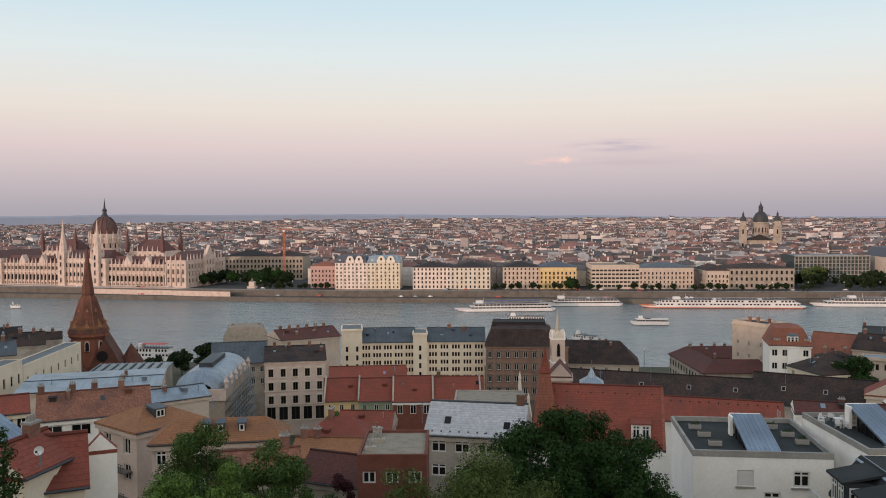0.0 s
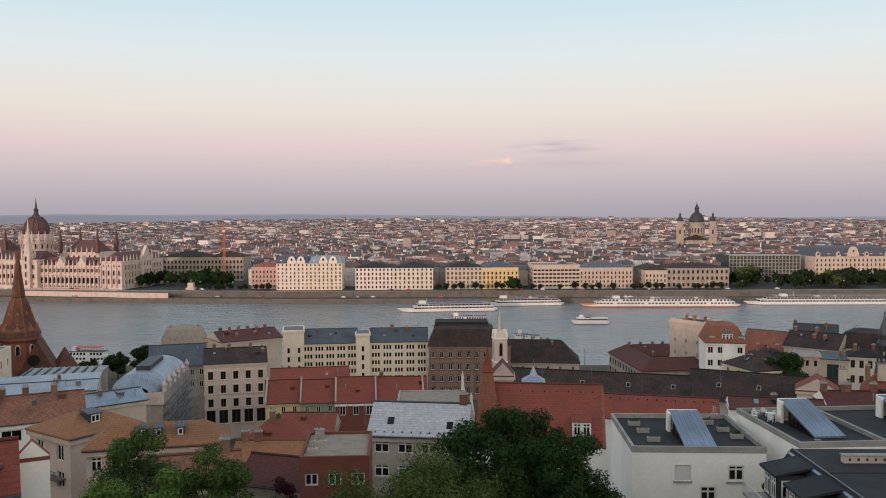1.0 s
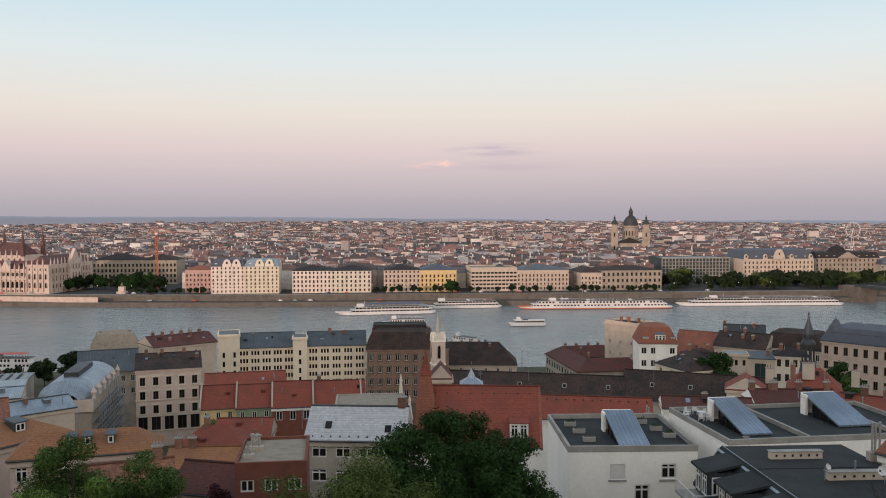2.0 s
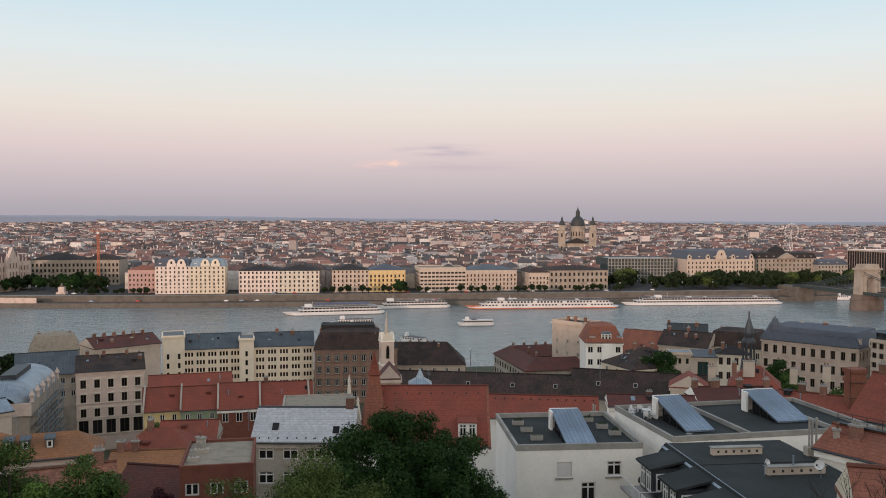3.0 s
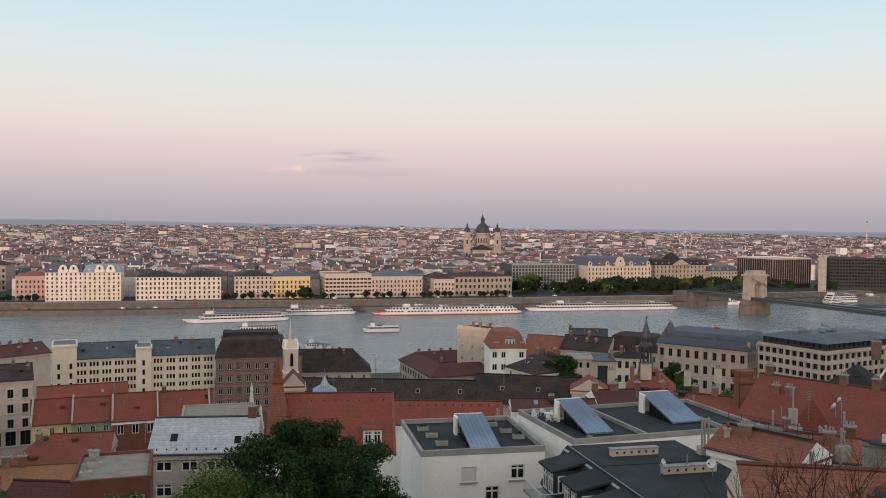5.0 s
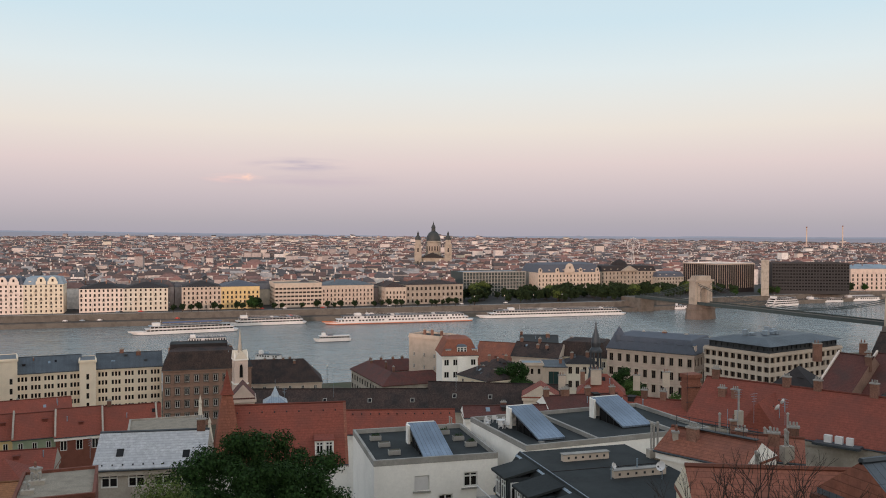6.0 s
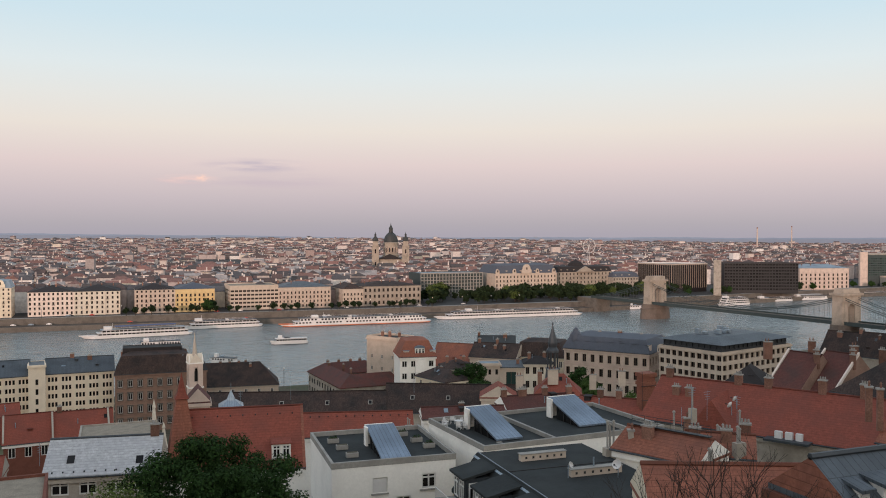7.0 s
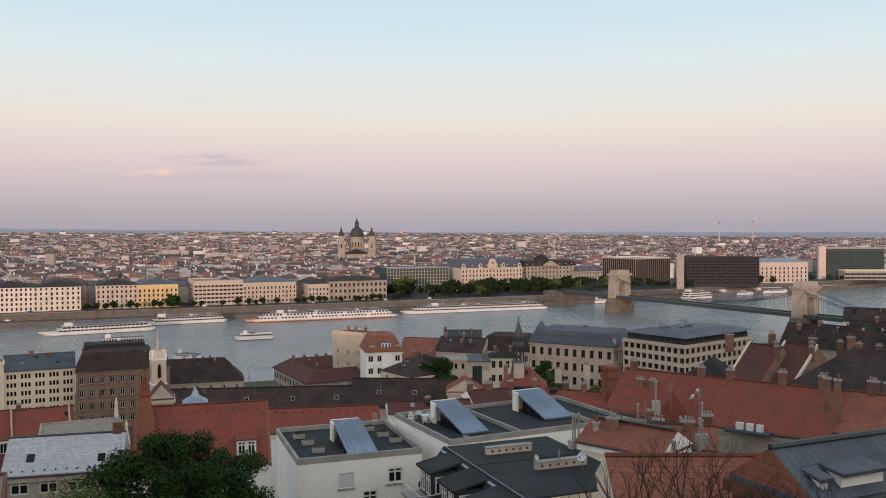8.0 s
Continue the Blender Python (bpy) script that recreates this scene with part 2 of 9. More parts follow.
mat("concrete", (0.34, 0.32, 0.29), 0.9, 0.12, 1, stain=0.3)
mat("asphalt", (0.06, 0.058, 0.056), 0.9, 0.2, 0.7)
mat("earth", (0.10, 0.085, 0.06), 0.95, 0.3, 0.3, second=(0.05, 0.07, 0.03))
mat("grass", (0.05, 0.075, 0.025), 0.95, 0.3, 1.5, second=(0.09, 0.09, 0.04))
mat("roof_felt", (0.027, 0.030, 0.030), 0.85, 0.15, 1, stain=-0.35, bump=0.15)
mat("roof_gravel", (0.32, 0.27, 0.21), 0.95, 0.25, 3, stain=0.3)
# House paints and roof tones, greyed towards pink to take in distance haze.
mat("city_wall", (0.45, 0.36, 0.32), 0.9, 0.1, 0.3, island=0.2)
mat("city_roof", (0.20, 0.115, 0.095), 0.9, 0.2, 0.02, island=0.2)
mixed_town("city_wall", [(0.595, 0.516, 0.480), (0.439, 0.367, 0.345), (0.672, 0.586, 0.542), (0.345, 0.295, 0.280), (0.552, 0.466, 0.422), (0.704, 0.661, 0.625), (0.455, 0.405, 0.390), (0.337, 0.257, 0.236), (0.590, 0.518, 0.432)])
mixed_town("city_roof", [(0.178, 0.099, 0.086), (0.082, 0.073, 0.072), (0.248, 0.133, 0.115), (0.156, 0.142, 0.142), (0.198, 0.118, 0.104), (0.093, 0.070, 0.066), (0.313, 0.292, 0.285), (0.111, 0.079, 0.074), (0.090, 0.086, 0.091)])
mat("iron_black", (0.02, 0.02, 0.022), 0.6, 0.2, 1)
mat("iron_green", (0.04, 0.055, 0.054), 0.6, 0.15, 1)
mat("frame_white", (0.72, 0.70, 0.66), 0.6, 0.04, 1)
mat("frame_stone", (0.42, 0.34, 0.28), 0.7, 0.08, 1)
mat("frame_brown", (0.10, 0.06, 0.04), 0.7, 0.1, 1)
mat("paint_white", (0.70, 0.67, 0.645), 0.5, 0.08, 0.3, stain=0.15)
mat("paint_orange", (0.55, 0.17, 0.075), 0.5, 0.08, 0.3)
mat("paint_blue", (0.05, 0.08, 0.20), 0.6, 0.1, 0.3)
mat("paint_red", (0.50, 0.06, 0.04), 0.6, 0.1, 0.5)
mat("terracotta", (0.24, 0.125, 0.09), 0.9, 0.3, 2, rand=0.3, stain=0.4)
mat("copper_dark", (0.036, 0.039, 0.038), 0.6, 0.2, 0.5)
mat("slate_blue", (0.075, 0.085, 0.11), 0.7, 0.2, 2, stain=0.2)
mat("slate_dark", (0.035, 0.030, 0.030), 0.85, 0.2, 2, rand=0.2)
mat("dome_red", (0.125, 0.052, 0.043), 0.7, 0.2, 0.8)
mat("zinc_flat", (0.24, 0.30, 0.35), 0.5, 0.1, 0.4, metal=0.3, stain=0.3)
mat("bark", (0.06, 0.045, 0.035), 0.95, 0.3, 4, bump=0.5)
mat("bark_dark", (0.05, 0.038, 0.032), 0.95, 0.3, 4)
mat("leaf_dark", (0.029, 0.064, 0.016), 0.75, 0.35, 0.6, island=0.45)
mat("leaf_mid", (0.078, 0.13, 0.034), 0.75, 0.35, 0.6, island=0.45)
mat("leaf_bright", (0.125, 0.205, 0.044), 0.75, 0.3, 0.6, island=0.4)
mat("leaf_olive", (0.095, 0.13, 0.036), 0.75, 0.35, 0.6, island=0.45)
mat("leaf_park", (0.026, 0.042, 0.017), 0.8, 0.35, 0.6, island=0.45)
mat("leaf_purple", (0.05, 0.015, 0.02), 0.75, 0.35, 0.6, island=0.45)
mat("skylight", (0.055, 0.07, 0.075), 0.2, 0.1, 0.5)
tiled("tile_red", (0.275, 0.078, 0.053), (0.21, 0.068, 0.05), row=0.42)
tiled("tile_orange", (0.37, 0.17, 0.085), (0.28, 0.14, 0.078))
tiled("tile_rust", (0.335, 0.125, 0.08), (0.235, 0.098, 0.07), row=0.42, contrast=0.2)
tiled("tile_brown", (0.082, 0.054, 0.046), (0.04, 0.033, 0.031), contrast=0.6)
tiled("tile_pale", (0.33, 0.145, 0.095), (0.20, 0.10, 0.075), contrast=0.5)
tiled("tile_maroon", (0.14, 0.054, 0.045), (0.095, 0.05, 0.044))
tiled("slate_silver", (0.58, 0.58, 0.59), (0.50, 0.50, 0.52), row=0.4, col=0.4, contrast=0.25, gap=0.7)
tiled("tile_church", (0.175, 0.072, 0.05), (0.10, 0.05, 0.038), contrast=0.35)
seamed("zinc", (0.26, 0.32, 0.40))
seamed("zinc_dark", (0.11, 0.125, 0.14), rough=0.55, metal=0.4)
seamed("zinc_pale", (0.34, 0.39, 0.44))


def glass_mat(name, tint, rough=0.08):
    m = bpy.data.materials.new(name)
    m.use_nodes = True
    nt = m.node_tree
    b = nt.nodes["Principled BSDF"]
    b.inputs["Roughness"].default_value = rough
    b.inputs["IOR"].default_value = 1.45
    b.inputs["Specular IOR Level"].default_value = 0.18
    info = nt.nodes.new("ShaderNodeObjectInfo")
    ramp = nt.nodes.new("ShaderNodeValToRGB")
    e = ramp.color_ramp.elements
    e[0].color, e[1].color = (*[c * 0.5 for c in tint], 1), (*[c * 1.6 for c in tint], 1)
    nt.links.new(info.outputs["Random"], ramp.inputs[0])
    nt.links.new(ramp.outputs[0], b.inputs["Base Color"])
    MATS[name] = m
    return m


glass_mat("glass", (0.016, 0.015, 0.015))
mat("hotel_dark", (0.020, 0.017, 0.018), 0.5, 0.2, 0.5)
glass_mat("glass_green", (0.028, 0.05, 0.046), 0.15)


def water_mat():
    m = bpy.data.materials.new("river_water")
    m.use_nodes = True
    nt = m.node_tree
    b = nt.nodes["Principled BSDF"]
    b.inputs["Base Color"].default_value = (0.17, 0.20, 0.205, 1)
    b.inputs["Roughness"].default_value = 0.2
    b.inputs["IOR"].default_value = 1.33
    tc = nt.nodes.new("ShaderNodeTexCoord")
    mp = nt.nodes.new("ShaderNodeMapping")
    mp.inputs["Scale"].default_value = (0.5, 1.0, 1.0)
    nt.links.new(tc.outputs["Object"], mp.inputs[0])
    a = nt.nodes.new("ShaderNodeTexNoise")
    a.inputs["Scale"].default_value = 0.22
    a.inputs["Detail"].default_value = 5
    nt.links.new(mp.outputs[0], a.inputs["Vector"])
    c = nt.nodes.new("ShaderNodeTexNoise")
    c.inputs["Scale"].default_value = 0.035
    c.inputs["Detail"].default_value = 3
    nt.links.new(mp.outputs[0], c.inputs["Vector"])
    mul = nt.nodes.new("ShaderNodeMath")
    mul.operation = "MULTIPLY"
    nt.links.new(a.outputs[0], mul.inputs[0])
    nt.links.new(c.outputs[0], mul.inputs[1])
    bp = nt.nodes.new("ShaderNodeBump")
    bp.inputs["Strength"].default_value = 1.0
    bp.inputs["Distance"].default_value = 3.2
    nt.links.new(mul.outputs[0], bp.inputs["Height"])
    nt.links.new(bp.outputs[0], b.inputs["Normal"])
    MATS["river_water"] = m


water_mat()


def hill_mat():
    """Distant hills; the evening haze is put into a steady blue-grey emission."""
    m = mat("hill_haze_glow", (0.10, 0.12, 0.14), 1.0, 0.1, 0.005)
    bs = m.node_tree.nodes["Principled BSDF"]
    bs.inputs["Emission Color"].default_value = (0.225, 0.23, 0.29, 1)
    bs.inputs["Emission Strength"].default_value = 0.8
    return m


hill_mat()


# ---- building blocks ----
def ob_from(name, bm, materials, parent=None, m=None, label=""):
    me = bpy.data.meshes.new(name)
    bmesh.ops.recalc_face_normals(bm, faces=bm.faces)
    bm.to_mesh(me)
    bm.free()
    for k in materials:
        me.materials.append(MATS[k])
    o = new(name, me)
    if parent is not None:
        o.parent = parent
    if m is not None:
        o.matrix_basis = m
    if label:
        o["label"] = label
    return o


def part(name, bm, material, parent, label="", m=None):
    return ob_from(name, bm, material if isinstance(material, (list, tuple)) else [material], parent, m, label)


def shared(name, me, parent, m):
    o = new(name, me)
    o.parent = parent
    o.matrix_basis = m
    return o


def thing(name, m, label, category, group="", kind=""):
    o = new(name)
    o.matrix_basis = m
    return tagged(o, label, category, group, kind)


def box(bm, x0, x1, y0, y1, z0, z1, mi=0, taper=0.0):
    vs = [bm.verts.new(p) for p in ((x0, y0, z0), (x1, y0, z0), (x1, y1, z0), (x0, y1, z0),
                                    (x0 + taper, y0 + taper, z1), (x1 - taper, y0 + taper, z1), (x1 - taper, y1 - taper, z1), (x0 + taper, y1 - taper, z1))]
    for f in ((0, 3, 2, 1), (4, 5, 6, 7), (0, 1, 5, 4), (1, 2, 6, 5), (2, 3, 7, 6), (3, 0, 4, 7)):
        bm.faces.new([vs[i] for i in f]).material_index = mi
    return vs


def solid(bm, pts, faces, mi=0, uv=True):
    vs = [bm.verts.new(p) for p in pts]
    out = []
    for f in faces:
        fc = bm.faces.new([vs[i] for i in f])
        fc.material_index = mi
        out.append(fc)
    if uv:
        slope_uv(bm, out)
    return out


def slope_uv(bm, faces):
    """UV in metres: along the eaves and up the slope."""
    lay = bm.loops.layers.uv.verify()
    for f in faces:
        f.normal_update()
        n = f.normal
        u = Vector((0, 0, 1)).cross(n)
        u = u.normalized() if u.length > 1e-4 else Vector((1, 0, 0))
        v = n.cross(u)
        for lp in f.loops:
            lp[lay].uv = (lp.vert.co.dot(u), lp.vert.co.dot(v))


def frame_ring(bm, x0, x1, y0, y1, t, z0, z1):
    """A closed rim of thickness t."""
    rings = []
    for k, z in ((0, z0), (0, z1), (t, z1), (t, z0)):
        rings.append([bm.verts.new(p) for p in ((x0 + k, y0 + k, z), (x1 - k, y0 + k, z), (x1 - k, y1 - k, z), (x0 + k, y1 - k, z))])
    for a in range(4):
        p, q = rings[a], rings[(a + 1) % 4]
        for i in range(4):
            bm.faces.new((p[i], p[(i + 1) % 4], q[(i + 1) % 4], q[i]))


def lathe(bm, profile, seg=12, cx=0.0, cy=0.0, mi=0, turn=0.0, sx=1.0, sy=1.0):
    """A turned form from (radius, height) pairs."""
    rings = []
    for r, z in profile:
        if r < 1e-4:
            rings.append([bm.verts.new((cx, cy, z))])
        else:
            rings.append([bm.verts.new((cx + sx * r * math.cos(turn + 2 * math.pi * i / seg), cy + sy * r * math.sin(turn + 2 * math.pi * i / seg), z)) for i in range(seg)])
    for a, b in zip(rings, rings[1:]):
        for i in range(seg):
            j = (i + 1) % seg
            if len(a) == 1 and len(b) == 1:
                continue
            if len(a) == 1:
                f = bm.faces.new((a[0], b[j], b[i]))
            elif len(b) == 1:
                f = bm.faces.new((a[i], a[j], b[0]))
            else:
                f = bm.faces.new((a[i], a[j], b[j], b[i]))
            f.material_index = mi
    if len(rings[0]) > 1:
        bm.faces.new(list(reversed(rings[0]))).material_index = mi
    if len(rings[-1]) > 1:
        bm.faces.new(rings[-1]).material_index = mi


def tube(bm, a, b, r0, r1, seg=6, mi=0):
    a, b = Vector(a), Vector(b)
    q = (b - a).to_track_quat("Z", "Y").to_matrix()
    ra = [bm.verts.new(a + q @ Vector((r0 * math.cos(2 * math.pi * i / seg), r0 * math.sin(2 * math.pi * i / seg), 0))) for i in range(seg)]
    rb = [bm.verts.new(b + q @ Vector((r1 * math.cos(2 * math.pi * i / seg), r1 * math.sin(2 * math.pi * i / seg), 0))) for i in range(seg)]
    for i in range(seg):
        j = (i + 1) % seg
        bm.faces.new((ra[i], ra[j], rb[j], rb[i])).material_index = mi
    bm.faces.new(list(reversed(ra))).material_index = mi
    bm.faces.new(rb).material_index = mi


def facade(bm, o, ux, w, z0, z1, holes, deep=0.25, mi=0, mi2=0, mi3=None):
    """A wall plane from o along ux with recessed openings (u0, u1, v0, v1)."""
    o, ux = Vector(o), Vector(ux)
    n = Vector((ux.y, -ux.x, 0))
    holes = [h for h in holes if h[0] > 0.01 and h[1] < w - 0.01 and h[2] > z0 + 0.01 and h[3] < z1 - 0.01]
    us = sorted({0.0, w, *[round(h[0], 3) for h in holes], *[round(h[1], 3) for h in holes]})
    vs = sorted({z0, z1, *[round(h[2], 3) for h in holes], *[round(h[3], 3) for h in holes]})
    grid = {}

    def P(u, v, back=0.0):
        k = (u, v, back)
        if k not in grid:
            p = o + ux * u - n * back
            grid[k] = bm.verts.new((p.x, p.y, v))
        return grid[k]

    cut = [(round(h[0], 3), round(h[1], 3), round(h[2], 3), round(h[3], 3)) for h in holes]
    for i in range(len(us) - 1):
        um = (us[i] + us[i + 1]) / 2
        col = [h for h in cut if h[0] < um < h[1]]
        for j in range(len(vs) - 1):
            vm = (vs[j] + vs[j + 1]) / 2
            if any(h[2] < vm < h[3] for h in col):
                continue
            bm.faces.new((P(us[i], vs[j]), P(us[i + 1], vs[j]), P(us[i + 1], vs[j + 1]), P(us[i], vs[j + 1]))).material_index = mi
    for h in cut:
        a, b, c, d = h
        q = [P(a, c), P(b, c), P(b, d), P(a, d)]
        r = [P(a, c, deep), P(b, c, deep), P(b, d, deep), P(a, d, deep)]
        for k in range(4):
            bm.faces.new((q[k], q[(k + 1) % 4], r[(k + 1) % 4], r[k])).material_index = mi2
        bm.faces.new(r).material_index = mi2 if mi3 is None else mi3


WINDOWS = {}


def window_mesh(w, h, frame_m="frame_white", glass="glass", fine=False):
    """One casement window: frame, mullion, transom and pane, centred, facing -y."""
    k = (round(w, 2), round(h, 2), frame_m, glass, fine)
    if k in WINDOWS:
        return WINDOWS[k]
    bm = bmesh.new()
    t = 0.2 if frame_m == "frame_stone" else 0.15 if fine else 0.13
    holes = []
    cols = [(t, w / 2 - t / 2), (w / 2 + t / 2, w - t)] if w > 0.9 else [(t, w - t)]
    cuts = [(-h / 2 + t, h * 0.18), (h * 0.18 + t, h / 2 - t)] if fine and h > 1.3 else [(-h / 2 + t, h / 2 - t)]
    for a, c in cols:
        for e, g in cuts:
            holes.append((a, c, e, g))
    facade(bm, (-w / 2, -0.07, 0), (1, 0, 0), w, -h / 2, h / 2, holes, 0.06, 0, 0, 1)
    me = bpy.data.meshes.new("window")
    bmesh.ops.recalc_face_normals(bm, faces=bm.faces)
    bm.to_mesh(me)
    bm.free()
    me.materials.append(MATS[frame_m])
    me.materials.append(MATS[glass])
    WINDOWS[k] = me
    return me


def roof_shape(bm, kind, w, d, z, rh, o=0.4, th=0.25, inset=0.0):
    x0, x1, y0, y1 = -o, w + o, -o, d + o
    zb = z - 0.02
    zt = z + th
    base = [(x0, y0, zb), (x1, y0, zb), (x1, y1, zb), (x0, y1, zb), (x0, y0, zt), (x1, y0, zt), (x1, y1, zt), (x0, y1, zt)]
    low = [(0, 3, 2, 1), (0, 1, 5, 4), (1, 2, 6, 5), (2, 3, 7, 6), (3, 0, 4, 7)]
    ym, xm = (y0 + y1) / 2, (x0 + x1) / 2
    if kind == "gable":
        solid(bm, base + [(x0, ym, z + rh), (x1, ym, z + rh)], low + [(4, 5, 9, 8), (6, 7, 8, 9)])
        solid(bm, [base[5], base[6], (x1, ym, z + rh)], [(0, 1, 2)], 1)
        solid(bm, [base[7], base[4], (x0, ym, z + rh)], [(0, 1, 2)], 1)
    elif kind == "gable_y":
        solid(bm, base + [(xm, y0, z + rh), (xm, y1, z + rh)], low + [(5, 6, 9, 8), (7, 4, 8, 9)])
        solid(bm, [base[4], base[5], (xm, y0, z + rh)], [(0, 1, 2)], 1)
        solid(bm, [base[6], base[7], (xm, y1, z + rh)], [(0, 1, 2)], 1)
    elif kind == "hip":
        k = min(w, d) / 2 * 0.95
        if w >= d:
            top = [(x0 + k, ym, z + rh), (x1 - k, ym, z + rh)]
            solid(bm, base + top, low + [(4, 5, 9, 8), (6, 7, 8, 9), (5, 6, 9), (7, 4, 8)])
        else:
            top = [(xm, y0 + k, z + rh), (xm, y1 - k, z + rh)]
            solid(bm, base + top, low + [(4, 5, 8), (5, 6, 9, 8), (6, 7, 9), (7, 4, 8, 9)])
    elif kind == "shed":
        solid(bm, base[:6] + [(x1, y1, z + rh), (x0, y1, z + rh)], low + [(4, 5, 6, 7)])
    elif kind == "mansard":
        k = inset or rh * 0.45
        a = [(x0 + k, y0 + k, z + rh), (x1 - k, y0 + k, z + rh), (x1 - k, y1 - k, z + rh), (x0 + k, y1 - k, z + rh)]
        b = [(x0 + k * 2.5, ym, z + rh * 1.18), (x1 - k * 2.5, ym, z + rh * 1.18)]
        solid(bm, base + a + b, low + [(4, 5, 9, 8), (5, 6, 10, 9), (6, 7, 11, 10), (7, 4, 8, 11), (8, 9, 13, 12), (10, 11, 12, 13), (9, 10, 13), (11, 8, 12)])


def chimney_mesh():
    bm = bmesh.new()
    box(bm, -0.5, 0.5, -0.3, 0.3, -1.6, 1.2)
    box(bm, -0.58, 0.58, -0.38, 0.38, 1.2, 1.36, 1)
    for u in (-0.28, 0.02, 0.3):
        lathe(bm, [(0.11, 1.36), (0.09, 1.75)], 8, u, 0, 1)
    me = bpy.data.meshes.new("chimney")
    bmesh.ops.recalc_face_normals(bm, faces=bm.faces)
    bm.to_mesh(me)
    bm.free()
    me.materials.append(MATS["terracotta"])
    me.materials.append(MATS["concrete"])
    return me


CHIMNEY = chimney_mesh()


def rows_of(cols, rows, w, ww, wh, z0, dz, margin=None):
    """Openings in even columns and rows."""
    step = w / cols if margin is None else (w - 2 * margin) / cols
    m = 0 if margin is None else margin
    return [(m + step * (i + 0.5) - ww / 2, m + step * (i + 0.5) + ww / 2, z0 + dz * j, z0 + dz * j + wh) for j in range(rows) for i in range(cols)]


def roof_clutter(t, w, d, h, rh, roof, cover, inset):
    """Roof lights, hatches and odd chimneys of the old roofs."""
    rng = random.Random(int(w * 100 + d * 10 + h))
    run = inset if roof == "mansard" else d / 2
    tilt = math.degrees(math.atan2(rh, run))
    side = 0.25 if roof == "hip" else 0.08
    for k in range(int(w / 5)):
        u, f = w * rng.uniform(side, 1 - side), rng.uniform(0.3, 0.75)
        kind = rng.random()
        v, z = run * f, h + rh * f
        bm = bmesh.new()
        if kind < 0.45:
            box(bm, -0.35, 0.35, -0.5, 0.5, -0.1, 0.24)
            part("roof_window", bm, rng.choice(("zinc_dark", "glass", "zinc_flat")), t, "", pose(u, v, z, tilt, 0, 0))
        elif kind < 0.75:
            box(bm, -0.5, 0.5, -0.1, 1.6, -0.4, 0.8)
            box(bm, -0.65, 0.65, -0.25, 1.7, 0.8, 0.92)
            part("roof_hatch", bm, cover if kind < 0.6 else "slate_dark", t, "", pose(u, v, z))
        else:
            tube(bm, (0, 0, -0.4), (0, 0, 1.3), 0.09, 0.09, 6)
            tube(bm, (0, 0, 1.3), (0, 0, 1.45), 0.16, 0.1, 6)
            part("vent_pipe", bm, "zinc_flat", t, "", pose(u, v, z))
    for k in range(int(w / 11)):
        u, v = w * rng.uniform(0.25, 0.75), rng.choice((0.4, 0.5, 0.62))
        s = rng.uniform(0.7, 1.25)
        o = shared("chimney", CHIMNEY, t, pose(u, v * d, h + rh * (1 - abs(v - 0.5) * 2) - 0.1, 0, 0, 90 * rng.randint(0, 1)) @ Matrix.Diagonal((s * 1.3, s, s, 1)))


def front_relief(t, w, d, h, rh, spec, wall, cover, roof):
    """Pilasters, balconies, dormers and chimneys of the classical river houses."""
    cols, rows, ww, wh, z0, dz = spec[:6]
    step = w / cols
    rng = random.Random(int(w * 100 + h * 10))
    for i in [k for k in range(cols + 1) if k in (0, cols) or (k % 3 == cols % 3 and k > 1)]:
        u = min(max(step * i, 0.35), w - 0.35)
        bm = bmesh.new()
        box(bm, u - 0.3, u + 0.3, -0.35, -0.003, 0, h - 0.7)
        part("pilaster", bm, wall, t)
    for j in range(1, rows - 1):
        for i in range(cols):
            if (i + j * 2) % 3 == 0 or (j == 1 and i % 2 == 0):
                u, z = step * (i + 0.5), z0 + dz * j - 0.35
                bm = bmesh.new()
                box(bm, u - ww * 0.85, u + ww * 0.85, -0.9, -0.003, z, z + 0.25)
                for k in range(2):
                    box(bm, u - ww * 0.8, u + ww * 0.8, -0.85, -0.78, z + 0.5 + 0.4 * k, z + 0.62 + 0.4 * k)
                part("balcony", bm, wall if j == 1 else "stone_grey", t)
    for k in range(int(w / 9)):
        u = 4.5 + 9 * k + rng.uniform(-1, 1)
        if u < w - 5 and roof == "mansard":
            bm = bmesh.new()
            box(bm, u - 0.9, u + 0.9, 0.5, 3.0, h + 0.3, h + 2.8)
            box(bm, u - 1.1, u + 1.1, 0.3, 3.2, h + 2.8, h + 3.1)
            part("dormer", bm, wall, t)
            shared("window", window_mesh(1.2, 1.8, "frame_stone"), t, pose(u, 0.46, h + 1.5))
        shared("chimney", CHIMNEY, t, pose(u + rng.uniform(-2, 2), d * rng.uniform(0.3, 0.7), h + rh * 0.9 + 0.3, 0, 0, 90 * rng.randint(0, 1)))


SURROUNDS = {}


